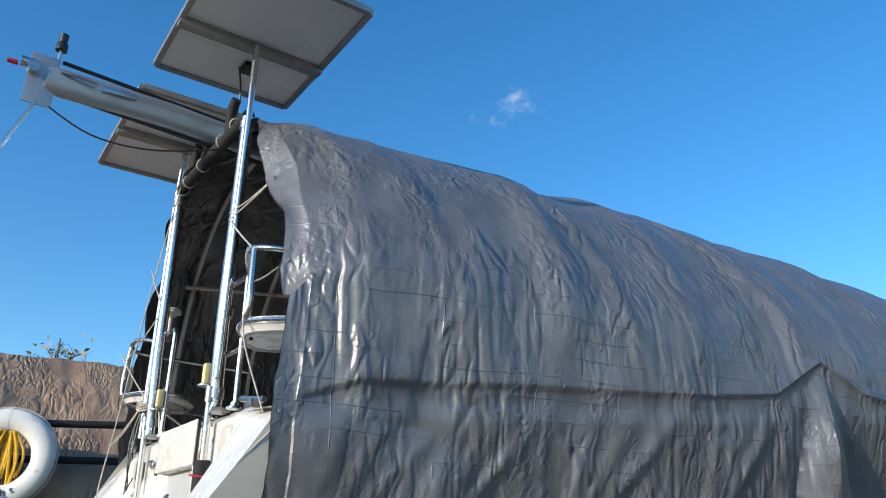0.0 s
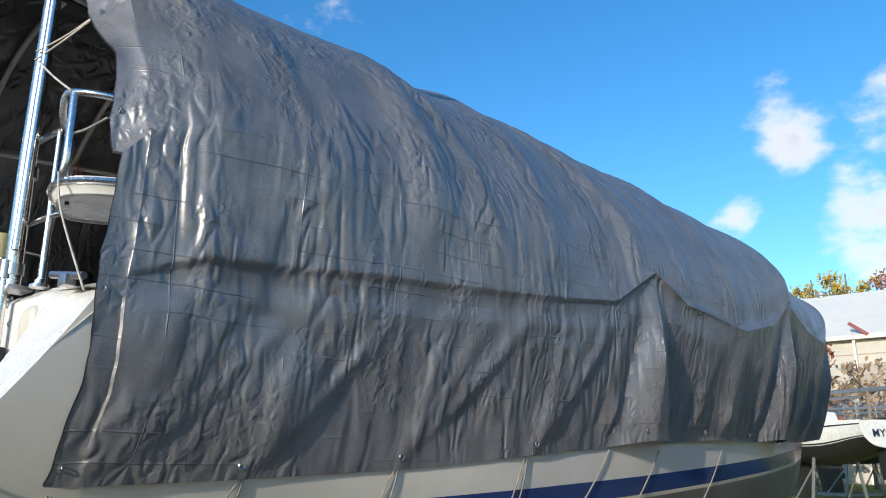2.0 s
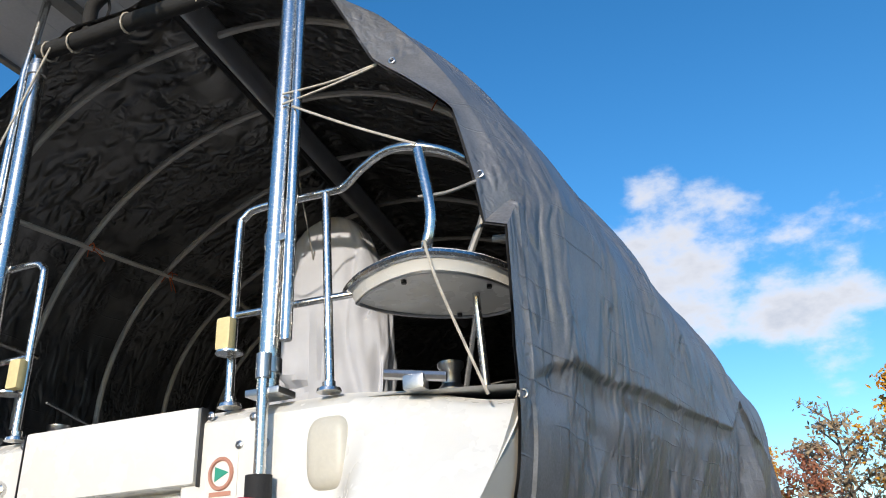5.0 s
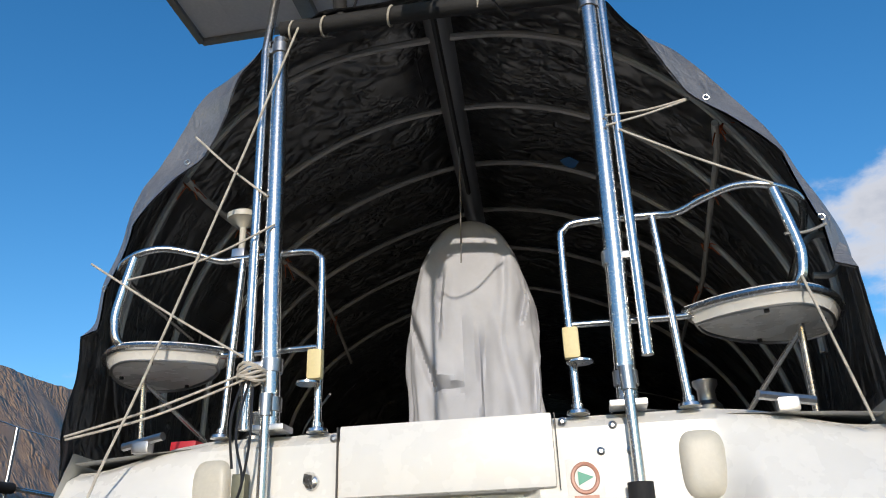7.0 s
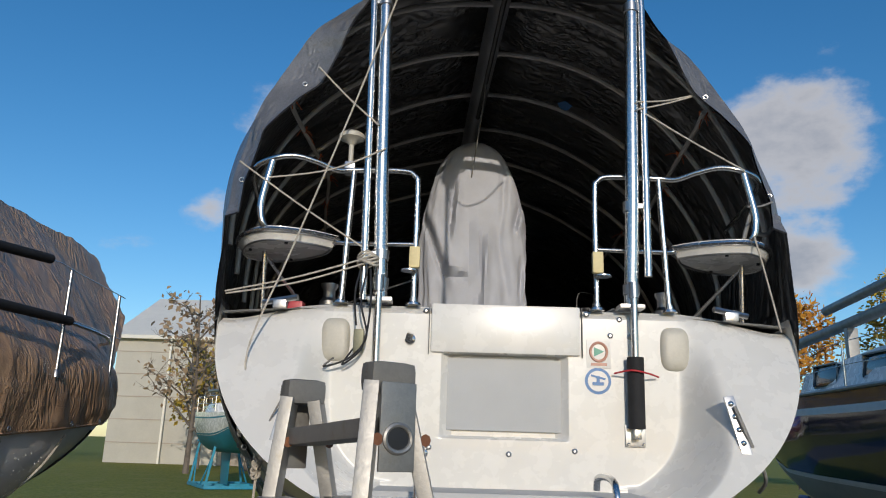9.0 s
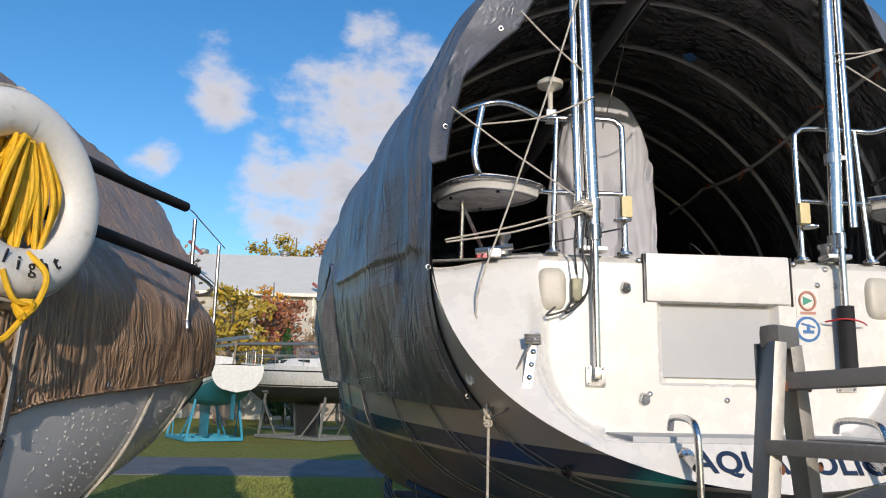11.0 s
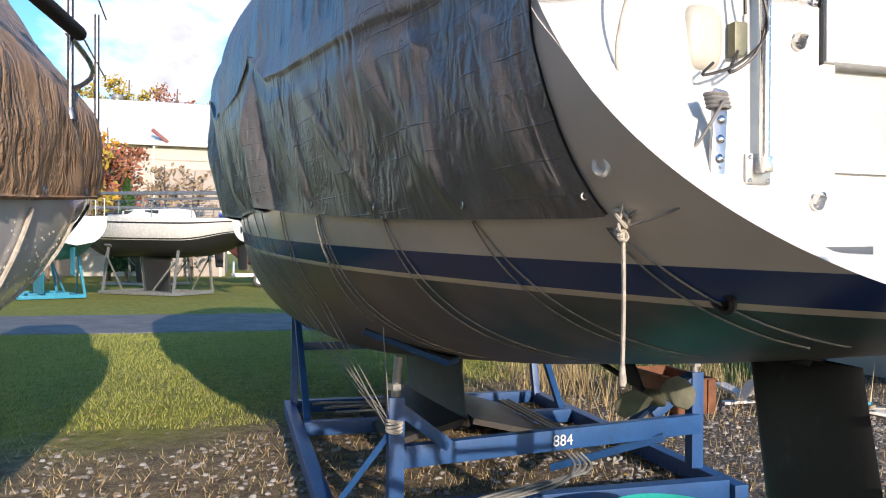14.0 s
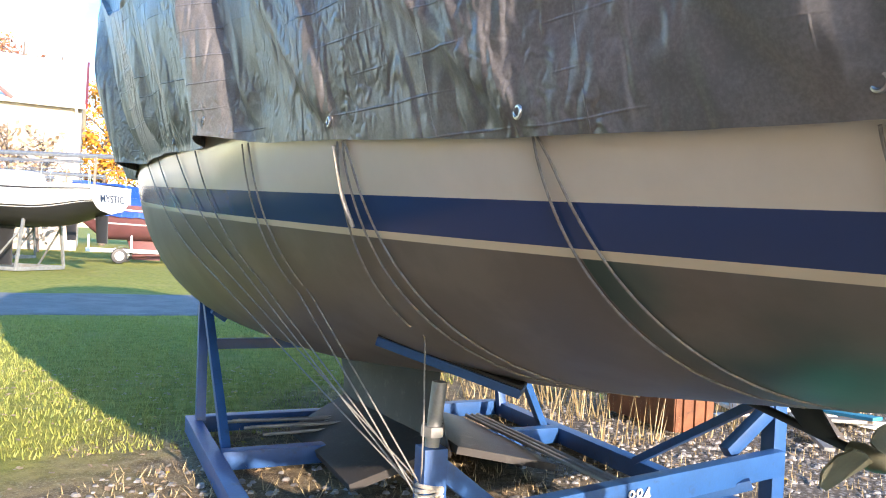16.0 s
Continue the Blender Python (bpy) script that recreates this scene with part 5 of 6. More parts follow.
    for i in range(7):
        y = 5.55 - 0.07 * i
        part("spare_rod", tube([(-1.3 + 0.03 * i, y, 0.14 + 0.02 * (i % 3)), (-0.25 + 0.05 * i, y - 0.1 + 0.02 * i, 0.15 + 0.015 * (i % 2))], 0.012, 8), M_GALV, t, "loose steel rod lying in the cradle")
    for i in range(3):
        part("spare_rod", tube([(0.55 + 0.05 * i, 3.0, 0.16), (0.5 + 0.05 * i, 5.2, 0.17)], 0.014, 8), M_GALV, t)
    part("keel_block", box((0.75, 0.3, 0.09), (0.0, 5.0, 0.075), (0, 0, 4), 0.012), M_WOOD, t, "timber block under the keel")
    part("keel_block", box((0.75, 0.3, 0.09), (0.0, 5.75, 0.085), (0, 0, -3), 0.012), M_WOOD, t)
    for i in range(4):
        part("tie_cable", tube(curve_pts([(0.0 + 0.03 * i, 2.5, 0.36), (0.03 * i, 2.4, 0.3 - 0.01 * i), (-0.2 - 0.1 * i, 2.25, 0.24), (-0.75 - 0.05 * i, 2.2, 0.17)], 5), 0.009, 6), M_GALV, t)


def half_z(y, x):
    """Height of the hull skin at a half-breadth."""
    lo, hi = interp(y, KY, KZ), 1.7
    for _ in range(30):
        mid = (lo + hi) / 2
        if half_beam(y, mid) < x:
            lo = mid
        else:
            hi = mid
    return lo


build_cradle()

# ---------------------------------------------------------------- neighbour under a brown tarpaulin
NB_X = -4.12
NBY = (-9, -7, -4, -1, 0.5, 1.6, 2.3, 2.75, 2.86, 3.8)
NBB = (0.3, 0.9, 1.13, 1.21, 1.35, 1.42, 1.39, 1.26, 1.14, 0.8)
NKY = (-9, -7, -3, -0.5, 0.8, 1.6, 2.3, 2.86)
NKZ = (1.2, 0.8, 0.6, 0.66, 0.88, 1.18, 1.52, 1.86)


def nb_half(y, z):
    zk, b = interp(y, NKY, NKZ), interp(y, NBY, NBB)
    h = min(max((z - zk) / (2.16 - zk), 0.0), 1.0)
    return b * max(1 - (1 - h) ** 3.8, 0.0) ** (1 / 2.2)


def build_neighbour():
    t = thing("sailboat", "grey-white sailboat wrapped in a brown tarpaulin", "sailboat", (NB_X, 0, 0.7))
    rows = []
    for j in range(60):
        y = -8.8 + 11.66 * j / 59
        zk = interp(y, NKY, NKZ)
        half = [(nb_half(y, zk + (2.14 - zk) * (i / 22) ** 1.6), zk + (2.14 - zk) * (i / 22) ** 1.6) for i in range(23)]
        rows.append([(NB_X - a, y, b) for a, b in half[::-1]] + [(NB_X + a, y, b) for a, b in half[1:]])
    bm = sheet(rows)
    bm.verts.ensure_lookup_table()
    n = len(rows[0])
    bm.faces.new(bm.verts[-n:])
    part("hull", bm, M_NBHULL, t, "grey-white hull beaded with water drops")
    part("keel", box((0.2, 2.6, 0.7), (NB_X, -3, 0.4), bevel=0.06), M_IRON, t)
    for y in (1.5, 2.35):
        x = NB_X + nb_half(y, 2.1) + 0.01
        part("stanchion", tube([(x, y - 0.02, 2.12), (x - 0.01, y - 0.0, 2.84)], 0.0125, 10), M_STEEL, t, "polished stanchion")
        part("stanchion_base", lathe([(0.03, 0), (0.028, 0.02), (0.018, 0.05)], (x, y - 0.02, 2.15), 12), M_DULLSTEEL, t)
    for z in (2.51, 2.82):
        up = z > 2.6
        x, drop = -2.7, 0.08 if up else 0.05
        run = [(x - 0.4, -6, z - drop), (x - 0.24, -1.2, z - drop - 0.02), (x - 0.19, -0.5, z - drop), (x - 0.08, 0.4, z - drop * 0.45)]
        end = [(x + 0.02, 1.17, z + 0.02)] if up else [(x + 0.03, 1.5, z)]
        part("lifeline", tube(curve_pts(run + end + [(x + 0.03, 1.52, z + 0.01), (x + 0.0, 2.35, z)], 4), 0.004, 6), M_STEEL, t)
        part("foam_sleeve", tube(curve_pts(run + end, 6), 0.03, 10), M_BLACK, t, "black foam sleeve on the lifeline")
    part("rail", tube(curve_pts([(NB_X + 1.4, 1.5, 2.52), (NB_X + 1.36, 2.3, 2.5), (NB_X + 0.9, 2.75, 2.5), (NB_X - 0.8, 2.75, 2.5)], 5), 0.0125, 8), M_STEEL, t)
    part("fairlead", box((0.07, 0.1, 0.09), (NB_X + 1.31, -0.42, 2.09), (0, 0, 0), 0.015), M_BEIGE, t, "grey fairlead block")
    part("webbing", box((0.012, 0.035, 0.42), (NB_X + 1.32, -0.38, 1.82), (0, 3, 0), 0.002), M_GALV, t, "grey webbing strap")
    return t


nb = build_neighbour()


def nb_cover(y, v):
    hz = interp(y, (-9, -0.8, -0.1, 0.4, 1.05, 2.3, 2.86, 3.1, 3.7), (1.56, 1.57, 1.71, 1.75, 1.79, 1.88, 1.95, 2.2, 2.75))
    zr = interp(y, (-9, -0.6, 3.0, 3.8), (3.4, 3.42, 3.5, 3.46))
    rail = interp(y, (2.86, 3.4, 3.75), (2.17, 2.5, 2.85))
    b = interp(y, NBY, NBB)
    if v < 0.3:
        t = v / 0.3
        z = hz + (rail - hz) * t
        x = (max(nb_half(y, min(z, 2.14)), b * 0.93) if y < 2.86 else b * 0.97) + 0.025
    else:
        t = (v - 0.3) / 0.7
        x = 0.5 + (b - 0.475) * (1 - t)
        z = rail + (zr - rail) * (t ** 0.85) - 0.05 * math.sin(math.pi * t)
    q = 0.02 * fbm(y * 2.2, v * 3.1, 2.2, 4) + 0.01 * (0.4 - abs(fbm(y * 3.0 + v * 4, v * 5 - y, 3.1, 2))) * (v < 0.45) + 0.012 * fbm(y * 8, v * 9, 5, 2)
    q += 0.03 * (0.5 - abs(fbm(y * 1.1 + v * 2.5, v * 1.5, 7))) * (v > 0.3)
    return Vector((x + max(q, -0.012) * (1 if v < 0.35 else 0.5), y, z + (q if v > 0.3 else 0) * 0.8))


def build_brown():
    rows = []
    ys = [-8.6 + 0.15 * i for i in range(45)] + [-1.8 + 0.05 * i for i in range(112)]
    for y in ys:
        half = [nb_cover(y, i / 44) for i in range(45)]
        rows.append([Vector((NB_X + p.x, p.y, p.z)) for p in half] + [Vector((NB_X - p.x, p.y, p.z)) for p in half[-2::-1]])
    last = rows[-1]
    rows.append([Vector((NB_X + (p.x - NB_X) * 0.93, 3.79, p.z - 0.03)) for p in last])
    rows.append([Vector((NB_X + (p.x - NB_X) * 0.5, 3.76, p.z - 0.1 + 0.02 * math.sin(p.x * 20))) for p in last])
    cover = thing("tarpaulin", "wrinkled brown tarpaulin lashed over the neighbouring boat", "tarpaulin", (NB_X, -2.5, 1.7))
    part("cover_sheet", solidify(sheet(rows), 0.004), M_BROWN, cover)
    hem = [Vector((NB_X + p.x + 0.006, p.y, p.z + 0.012)) for p in (nb_cover(y, 0.0) for y in ys if y > -3)]
    part("hem_cord", tube(hem, 0.006, 6), M_BROWN, cover, "rolled brown hem")
    for y in (-0.95, -0.29, 0.4, 1.05, 1.75, 2.2):
        q = nb_cover(y, 0.03)
        part("grommet", tube([Vector((NB_X + q.x + 0.012, q.y + 0.014 * math.cos(a), q.z + 0.014 * math.sin(a))) for a in (2 * math.pi * k / 14 for k in range(14))], 0.004, 6, closed=True), M_DULLSTEEL, cover)


build_brown()

# chains and lines on the neighbour
def nb_on(y, z, off=0.01):
    return Vector((NB_X + nb_half(y, z) + off, y, z))


for y0, z0, y1, z1, r, m_, lb in ((1.05, 1.76, 0.62, 1.05, 0.009, M_ROPE, "speckled light rope hanging down the grey hull"),
                                  (1.75, 1.8, 1.3, 1.2, 0.008, M_ROPE, "speckled light rope hanging down the grey hull"),
                                  (2.2, 1.84, 1.75, 1.36, 0.008, M_DARKROPE, "dark rope hanging down the grey hull"),
                                  (-0.29, 1.6, -1.0, 0.85, 0.008, M_DARKROPE, "dark speckled rope led aft down the grey hull"),
                                  (-0.28, 1.58, -0.3, 1.1, 0.007, M_DARKROPE, "dark speckled rope end on the grey hull"),
                                  (-0.55, 1.55, -0.95, 1.5, 0.005, M_ROPE, "short white cord on the grey hull")):
    pts = [nb_on(y0 + (y1 - y0) * t, max(z0 + (z1 - z0) * t, interp(y0 + (y1 - y0) * t, NKY, NKZ) + 0.03), 0.012) for t in np.linspace(0, 1, 10)]
    rope(pts, r, m_, lb, n=3, group="neighbour lashings")
drops = bmesh.new()
for _ in range(420):
    y = random.choice((random.gauss(0.35, 0.22), random.gauss(1.2, 0.3), random.uniform(-0.8, 2.2)))
    z = random.uniform(1.2, 1.72)
    if z < interp(y, NKY, NKZ) + 0.06:
        continue
    c = nb_on(y, z, 0.001)
    r = random.uniform(0.0025, 0.006)
    vs = [drops.verts.new(c + Vector((0.0, r * math.cos(a), r * 1.3 * math.sin(a)))) for a in (0, 1.26, 2.51, 3.77, 5.03)]
    top = drops.verts.new(c + Vector((r * 0.7, 0, 0)))
    for i in range(5):
        drops.faces.new((vs[i], vs[(i + 1) % 5], top))
# opaque white gelcoat on the drops paints in their bright glints
solo("water_drops", drops, M_GEL, "water drops standing on the grey hull, coloured white for their glints", "water drops", kind="stuff")


# life ring
def build_ring():
    c = Vector((-2.785, -0.54, 2.455))
    n = Vector((math.cos(radians(20)), -math.sin(radians(20)), 0.06)).normalized()
    u = Vector((0, 0, 1)).cross(n).normalized()
    w = n.cross(u)
    t = thing("life_ring", "white life ring with yellow rope, hung on the lifeline", "life ring", c)
    R, r = 0.29, 0.088
    at = lambda a, q, k=1.0: c + (u * math.cos(a) + w * math.sin(a)) * (R + r * math.cos(q) * k) + n * (r * 0.72 * math.sin(q) * k)
    bm = bmesh.new()
    sheet([[at(2 * math.pi * i / 64, 2 * math.pi * j / 20) for j in range(20)] for i in range(65)], bm, True)
    bmesh.ops.remove_doubles(bm, verts=bm.verts, dist=0.0005)
    part("ring", bm, M_RING, t, "white vinyl ring")
    for a in (0.1, 1.65, 3.2, 4.75):
        b = bmesh.new()
        sheet([[at(a + d, 2 * math.pi * j / 20, 1.03) for j in range(20)] for d in (-0.1, -0.09, 0.09, 0.1)], b, True)
        part("band", b, M_RING, t)
    part("grab_line", tube([c + (u * math.cos(a) + w * math.sin(a)) * (R + r + 0.01) - n * 0.01 for a in (2 * math.pi * k / 48 for k in range(48))], 0.007, 6, closed=True), M_ROPE, t)
    for i in range(16):
        dx, dn = random.uniform(-0.1, 0.08), random.uniform(-0.05, 0.03)
        ln = random.uniform(0.3, 0.5)
        a = c + w * 0.2 + u * (dx * 0.6) + n * dn
        pts = [a, a + u * dx * 0.5 - w * ln * 0.5 + n * 0.01, a + u * dx * 0.9 - w * ln + n * 0.0, a + u * (dx + 0.03) - w * ln * 0.5 + n * 0.03, a + u * 0.02 + n * 0.02]
        part("coil", tube(curve_pts(pts, 6), 0.0105, 7), M_YROPE, t, "yellow floating rope")
    tail = [c - w * 0.22 + n * 0.04 + u * 0.02, c - w * 0.3 + n * 0.1 + u * 0.05, c - w * 0.4 + n * 0.09 + u * 0.03, c - w * 0.46 + n * 0.08 - u * 0.02, c - w * 0.54 + n * 0.07 - u * 0.1,
            c - w * 0.5 + n * 0.06 - u * 0.19, c - w * 0.27 + n * 0.02 - u * 0.29]
    part("tail", tube(curve_pts(tail, 6), 0.0115, 7), M_YROPE, t, "yellow rope tail with a knot")
    part("tail", tube(curve_pts([tail[2], c - w * 0.4 + n * 0.07 - u * 0.05, c - w * 0.3 + n * 0.06 - u * 0.1], 5), 0.0105, 7), M_YROPE, t)
    kk = bmesh.new()
    for i in range(4):
        q = tail[3] + w * 0.03
        tube([q + u * 0.025 * math.cos(a) + w * (0.03 * math.sin(a + i) ) + n * 0.02 * math.sin(a * 2 + i) for a in (2 * math.pi * k / 12 for k in range(12))], 0.0105, 6, kk, closed=True)
    part("rope_knot", kk, M_YROPE, t)
    word = "Morning light"
    for i, ch in enumerate(word):
        if ch == " ":
            continue
        a = radians(152 + 12.2 * i)
        p = c + (u * math.cos(a) + w * math.sin(a)) * (R - 0.02) + n * (r * 0.73)
        rad = (u * math.cos(a) + w * math.sin(a))
        up, right = -rad, n.cross(rad) * -1
        right = up.cross(n)
        m = Matrix((right, up, n)).transposed().to_4x4()
        m.translation = p - up * 0.025
        lettering("letter", ch, 0.075, m, M_RUBBER, t, 0.003)
    part("hook", tube(curve_pts([c + w * 0.36, c + w * 0.4 - n * 0.02, c + w * 0.41 - n * 0.06], 4), 0.008, 6), M_ROPE, t)


build_ring()


# stepladder behind the stern
def build_ladder():
    a, b = Vector((-0.575, -1.62, 1.9)), Vector((-0.365, -1.95, 1.91))
    out = Vector((0.83, 0.55, 0)).normalized()
    ax = (b - a).normalized()
    t = thing("stepladder", "weathered aluminium stepladder with rusty rivets, standing behind the stern", "stepladder", (-0.47, -1.78, 0))
    for top, lean in ((a, -1), (b, 1)):
        for s in (-1, 1):
            foot = Vector((top.x, top.y, 0)) + out * (0.52 if s > 0 else -0.2) + ax * (lean * 0.12)
            leg = part("leg", beam(top + out * s * 0.03, foot, 0.028, 0.075, 0.004), M_ALU, t)
            part("foot", box((0.09, 0.05, 0.04), foot + Vector((0, 0, 0.03)), (0, 0, 33), 0.008), M_RUBBER, leg)
            for k in range(5):
                q = top + (foot - top) * (0.05 + 0.09 * k) + out * s * 0.03
                part("rivet", lathe([(0.011, 0), (0.009, 0.004), (0.002, 0.006)], q + out.cross(Vector((0, 0, 1))) * 0.037, 8, (-ax)), M_RUST, leg)
        part("hinge_cap", box((0.092, 0.05, 0.055), top + Vector((0, 0, 0.012)), (0, 0, 33.5), 0.018), M_CAP, t, "dull grey hinge cap")
        plate = part("hinge_plate", box((0.07, 0.006, 0.15), top + ax * (lean * 0.04) - Vector((0, 0, 0.075)), (0, 0, 33.5), 0.003), M_ALU, t, "flat side plate, its round hole drawn as a black disc")
        eye = top + ax * (lean * 0.044) - Vector((0, 0, 0.095))
        part("hole_rim", tube([eye + out * (0.026 * math.cos(q)) + Vector((0, 0, 0.023 * math.sin(q))) for q in (2 * math.pi * k / 20 for k in range(20))], 0.005, 7, closed=True), M_ALU, plate)
        # the plate is not cut: a black disc stands for the hole's shade
        part("hole", lathe([(0.025, 0.0), (0.002, 0.001)], eye, 18, ax * lean), M_RUBBER, plate, "black disc painted as the dark of the hole")
    part("top_tread", beam(a + Vector((0, 0, -0.085)), b + Vector((0, 0, -0.075)), 0.075, 0.035, 0.004), M_ALU, t)
    for k in range(1, 7):
        f = 0.13 * k
        for s in (-1, 1):
            e = 0.03 + 0.49 * f if s > 0 else -0.03 - 0.17 * f
            p, q = a + out * e, b + out * e
            z = 1.93 * (1 - f)
            part("tread", beam((p.x, p.y, z), (q.x, q.y, z), 0.07, 0.03, 0.004), M_ALU, t)


build_ladder()


# ---------------------------------------------------------------- boats and yard further off
def moved(bm, m):
    bmesh.ops.transform(bm, matrix=m, verts=bm.verts)
    return bm


def far_boat(label, at, turn, L, B, free, top, band, bottom, cabin=True, cradle_mat=None, spar=True, raised=1.5, wrap=None, name_text=None):
    t = thing("sailboat", label, "sailboat", at)
    m = Matrix.Translation(at) @ Matrix.Rotation(radians(turn), 4, "Z")
    half = lambda s: B * (0.72 + 0.28 * smooth(0, 0.35, s)) * (1 - smooth(0.45, 1.0, s) ** 1.6)
    zk = lambda s: raised - 0.45 + 0.5 * smooth(0.3, 0.0, s) ** 1.5 + 0.9 * smooth(0.75, 1.0, s)
    zt = lambda s: raised + free + 0.25 * s * s

    def skin(u0, u1, off=0.0):
        rows = []
        for j in range(25):
            s = j / 24
            us = [u0 + (u1 - u0) * i / 8 for i in range(9)]
            pts = [(half(s) * (1 - (1 - u) ** 2.6) ** 0.45 + off, zk(s) + (zt(s) - zk(s)) * u) for u in us]
            y = L * (s - 0.5)
            rows.append([(-a, y + (0.25 if s == 0 else 0) * (b - raised) * 0.3, b) for a, b in pts[::-1]] + [(a, y, b) for a, b in pts])
        return rows
    bm = sheet(skin(0.0, 1.0))
    bm.verts.ensure_lookup_table()
    bm.faces.new(bm.verts[:18])
    part("hull", moved(bm, m), top, t)
    for nm, u0, u1, mm in (("bottom_paint", 0.0, 0.42, bottom), ("stripe", 0.44, 0.475, band), ("sheer_stripe", 0.84, 0.88, band)):
        part(nm, moved(sheet(skin(u0, u1, 0.006)), m), mm, t)
    deck = sheet([[(x * half(s) * 0.99, L * (s - 0.5), zt(s) - 0.01 + 0.05 * (1 - x * x)) for x in (-1, -.5, 0, .5, 1)] for s in (k / 16 for k in range(17))])
    part("deck", moved(deck, m), M_GEL, t)
    part("keel", moved(foil([(0.9, -0.7, raised - 0.3, 0.1), (0.7, -0.6, raised - 0.8, 0.1), (0.6, -0.6, 0.12, 0.08)]), m), bottom, t)
    part("rudder", moved(foil([(-L / 2 + 0.6, -L / 2 + 0.1, raised - 0.0, 0.04), (-L / 2 + 0.5, -L / 2 + 0.1, raised - 0.9, 0.04)]), m), bottom, t)
    if cabin:
        rows = []
        for y, w0, h in ((-0.14, 0.6, 0.0), (-0.12, 0.62, 0.42), (0.05, 0.66, 0.42), (0.2, 0.55, 0.3), (0.28, 0.4, 0.0)):
            rows.append([(w0 * B * x, y * L, raised + free + 0.02 + h * (1 - 0.15 * x * x) * (abs(x) < 0.95)) for x in (-1.05, -0.93, -0.6, 0, 0.6, 0.93, 1.05)])
        trunk = part("cabin_trunk", moved(sheet(rows), m), M_GEL, t)
        for sx in (-1, 1):
            for y in (-0.05, 0.07, 0.16):
                part("window", moved(box((0.02, L * 0.075, 0.13), (sx * 0.615 * B, y * L, raised + free + 0.27), bevel=0.006), m), M_GLASS, trunk, "dark cabin window")
    for s in (0.02, 0.2, 0.4, 0.6, 0.8, 0.94):
        for sx in (-1, 1):
            part("stanchion", moved(tube([(sx * half(s) * 0.95, L * (s - 0.5), zt(s)), (sx * half(s) * 0.95, L * (s - 0.5), zt(s) + 0.6)], 0.014, 6), m), M_STEEL, t)
    for sx in (-1, 1):
        for dz in (0.32, 0.6):
            part("lifeline", moved(tube([(sx * half(s) * 0.95, L * (s - 0.5), zt(s) + dz) for s in (0.02, 0.2, 0.4, 0.6, 0.8, 0.94)], 0.008, 5), m), M_STEEL, t)
    if spar:
        part("mast", moved(tube([(0.1, -L * 0.62, raised + free + 0.95), (0.0, L * 0.58, raised + free + 1.15)], 0.075, 10), m), M_ALU, t, "unstepped mast lying along the deck")
        for y in (-0.42, 0.1, 0.42):
            part("mast_rest", moved(beam((0, y * L, raised + free), (0.05, y * L, raised + free + 0.95), 0.06, 0.06), m), M_WOOD, t)
        part("boom", moved(tube([(0.2, -L * 0.35, raised + free + 0.8), (0.2, L * 0.1, raised + free + 0.85)], 0.05, 8), m), M_ALU, t)
    if name_text:
        mt = m @ Matrix.Translation((0, -L / 2 - 0.03, raised + free * 0.45)) @ Matrix.Rotation(radians(83), 4, "X")
        lettering("name_lettering", name_text, 0.34, mt, M_INK, t, 0.004, 1.05, 0.004)
    if wrap:
        rows = []
        for j in range(30):
            s = j / 29
            rows.append([((half(s) + 0.06) * x, L * (s - 0.5) + 0.03 * fbm(s * 20, x * 4), zt(s) + (0.95 + 0.1 * fbm(s * 8, x * 3)) * (1 - abs(x) ** 1.4) - (0.5 + 0.1 * fbm(s * 16, 2)) * (abs(x) > 0.99) - 0.05) for x in (-1.0, -1.0, -.85, -.6, -.3, 0, .3, .6, .85, 1.0, 1.0)])
        w_ = solo("tarpaulin", moved(sheet(rows), m), wrap, "blue tarpaulin over a stored boat", "tarpaulin")
    if cradle_mat:
        c = thing("boat_cradle", "steel boat cradle with jack posts on the grass", "boat cradle", at, "yard cradles")
        for x in (-0.8, 0.8):
            part("side_rail", moved(beam((x * B, -L * 0.2, 0.07), (x * B, L * 0.22, 0.07), 0.1, 0.12), m), cradle_mat, c)
            for y in (-0.2, 0.2):
                part("post", moved(beam((x * B, y * L, 0.1), (x * B * 0.75, y * L, raised - 0.1), 0.08, 0.08), m), cradle_mat, c)
                part("brace", moved(beam((x * B, y * L * 0.4, 0.1), (x * B * 0.8, y * L, raised - 0.5), 0.05, 0.05), m), cradle_mat, c)
                part("pad", moved(box((0.3, 0.3, 0.06), (x * B * 0.7, y * L, raised - 0.07), (0, 25 * (1 if x < 0 else -1), 0)), m), cradle_mat, c)
        for y in (-0.2, 0.0, 0.2):
            part("cross_rail", moved(beam((-0.8 * B, y * L, 0.07), (0.8 * B, y * L, 0.07), 0.1, 0.12), m), cradle_mat, c)
    return t


M_FARTEAL = mat("teal_bottom_paint", (0.02, 0.2, 0.28), 0.5, 0, 0.8, 2, 30, 0.05)
M_FARDARK = mat("dark_bottom_paint", (0.02, 0.02, 0.022), 0.5, 0, 0.8, 2, 30, 0.05)
M_FARRED = mat("dull_red_bottom_paint", (0.16, 0.06, 0.06), 0.6, 0, 0.8, 2, 30, 0.05)
far_boat("white sailboat with lettered stern on a cradle", (-4.9, 29.3, 0), 52, 8.6, 1.35, 0.95, M_GEL, M_FARDARK, M_FARDARK, True, M_GALV, True, 1.9, name_text="MYSTIC")
far_boat("cream sailboat with turquoise bottom paint on a cradle", (-8.7, 27.6, 0), 28, 7.8, 1.3, 1.0, M_GEL, M_FARTEAL, M_FARTEAL, True, M_TEALSTEEL, True, 1.75)
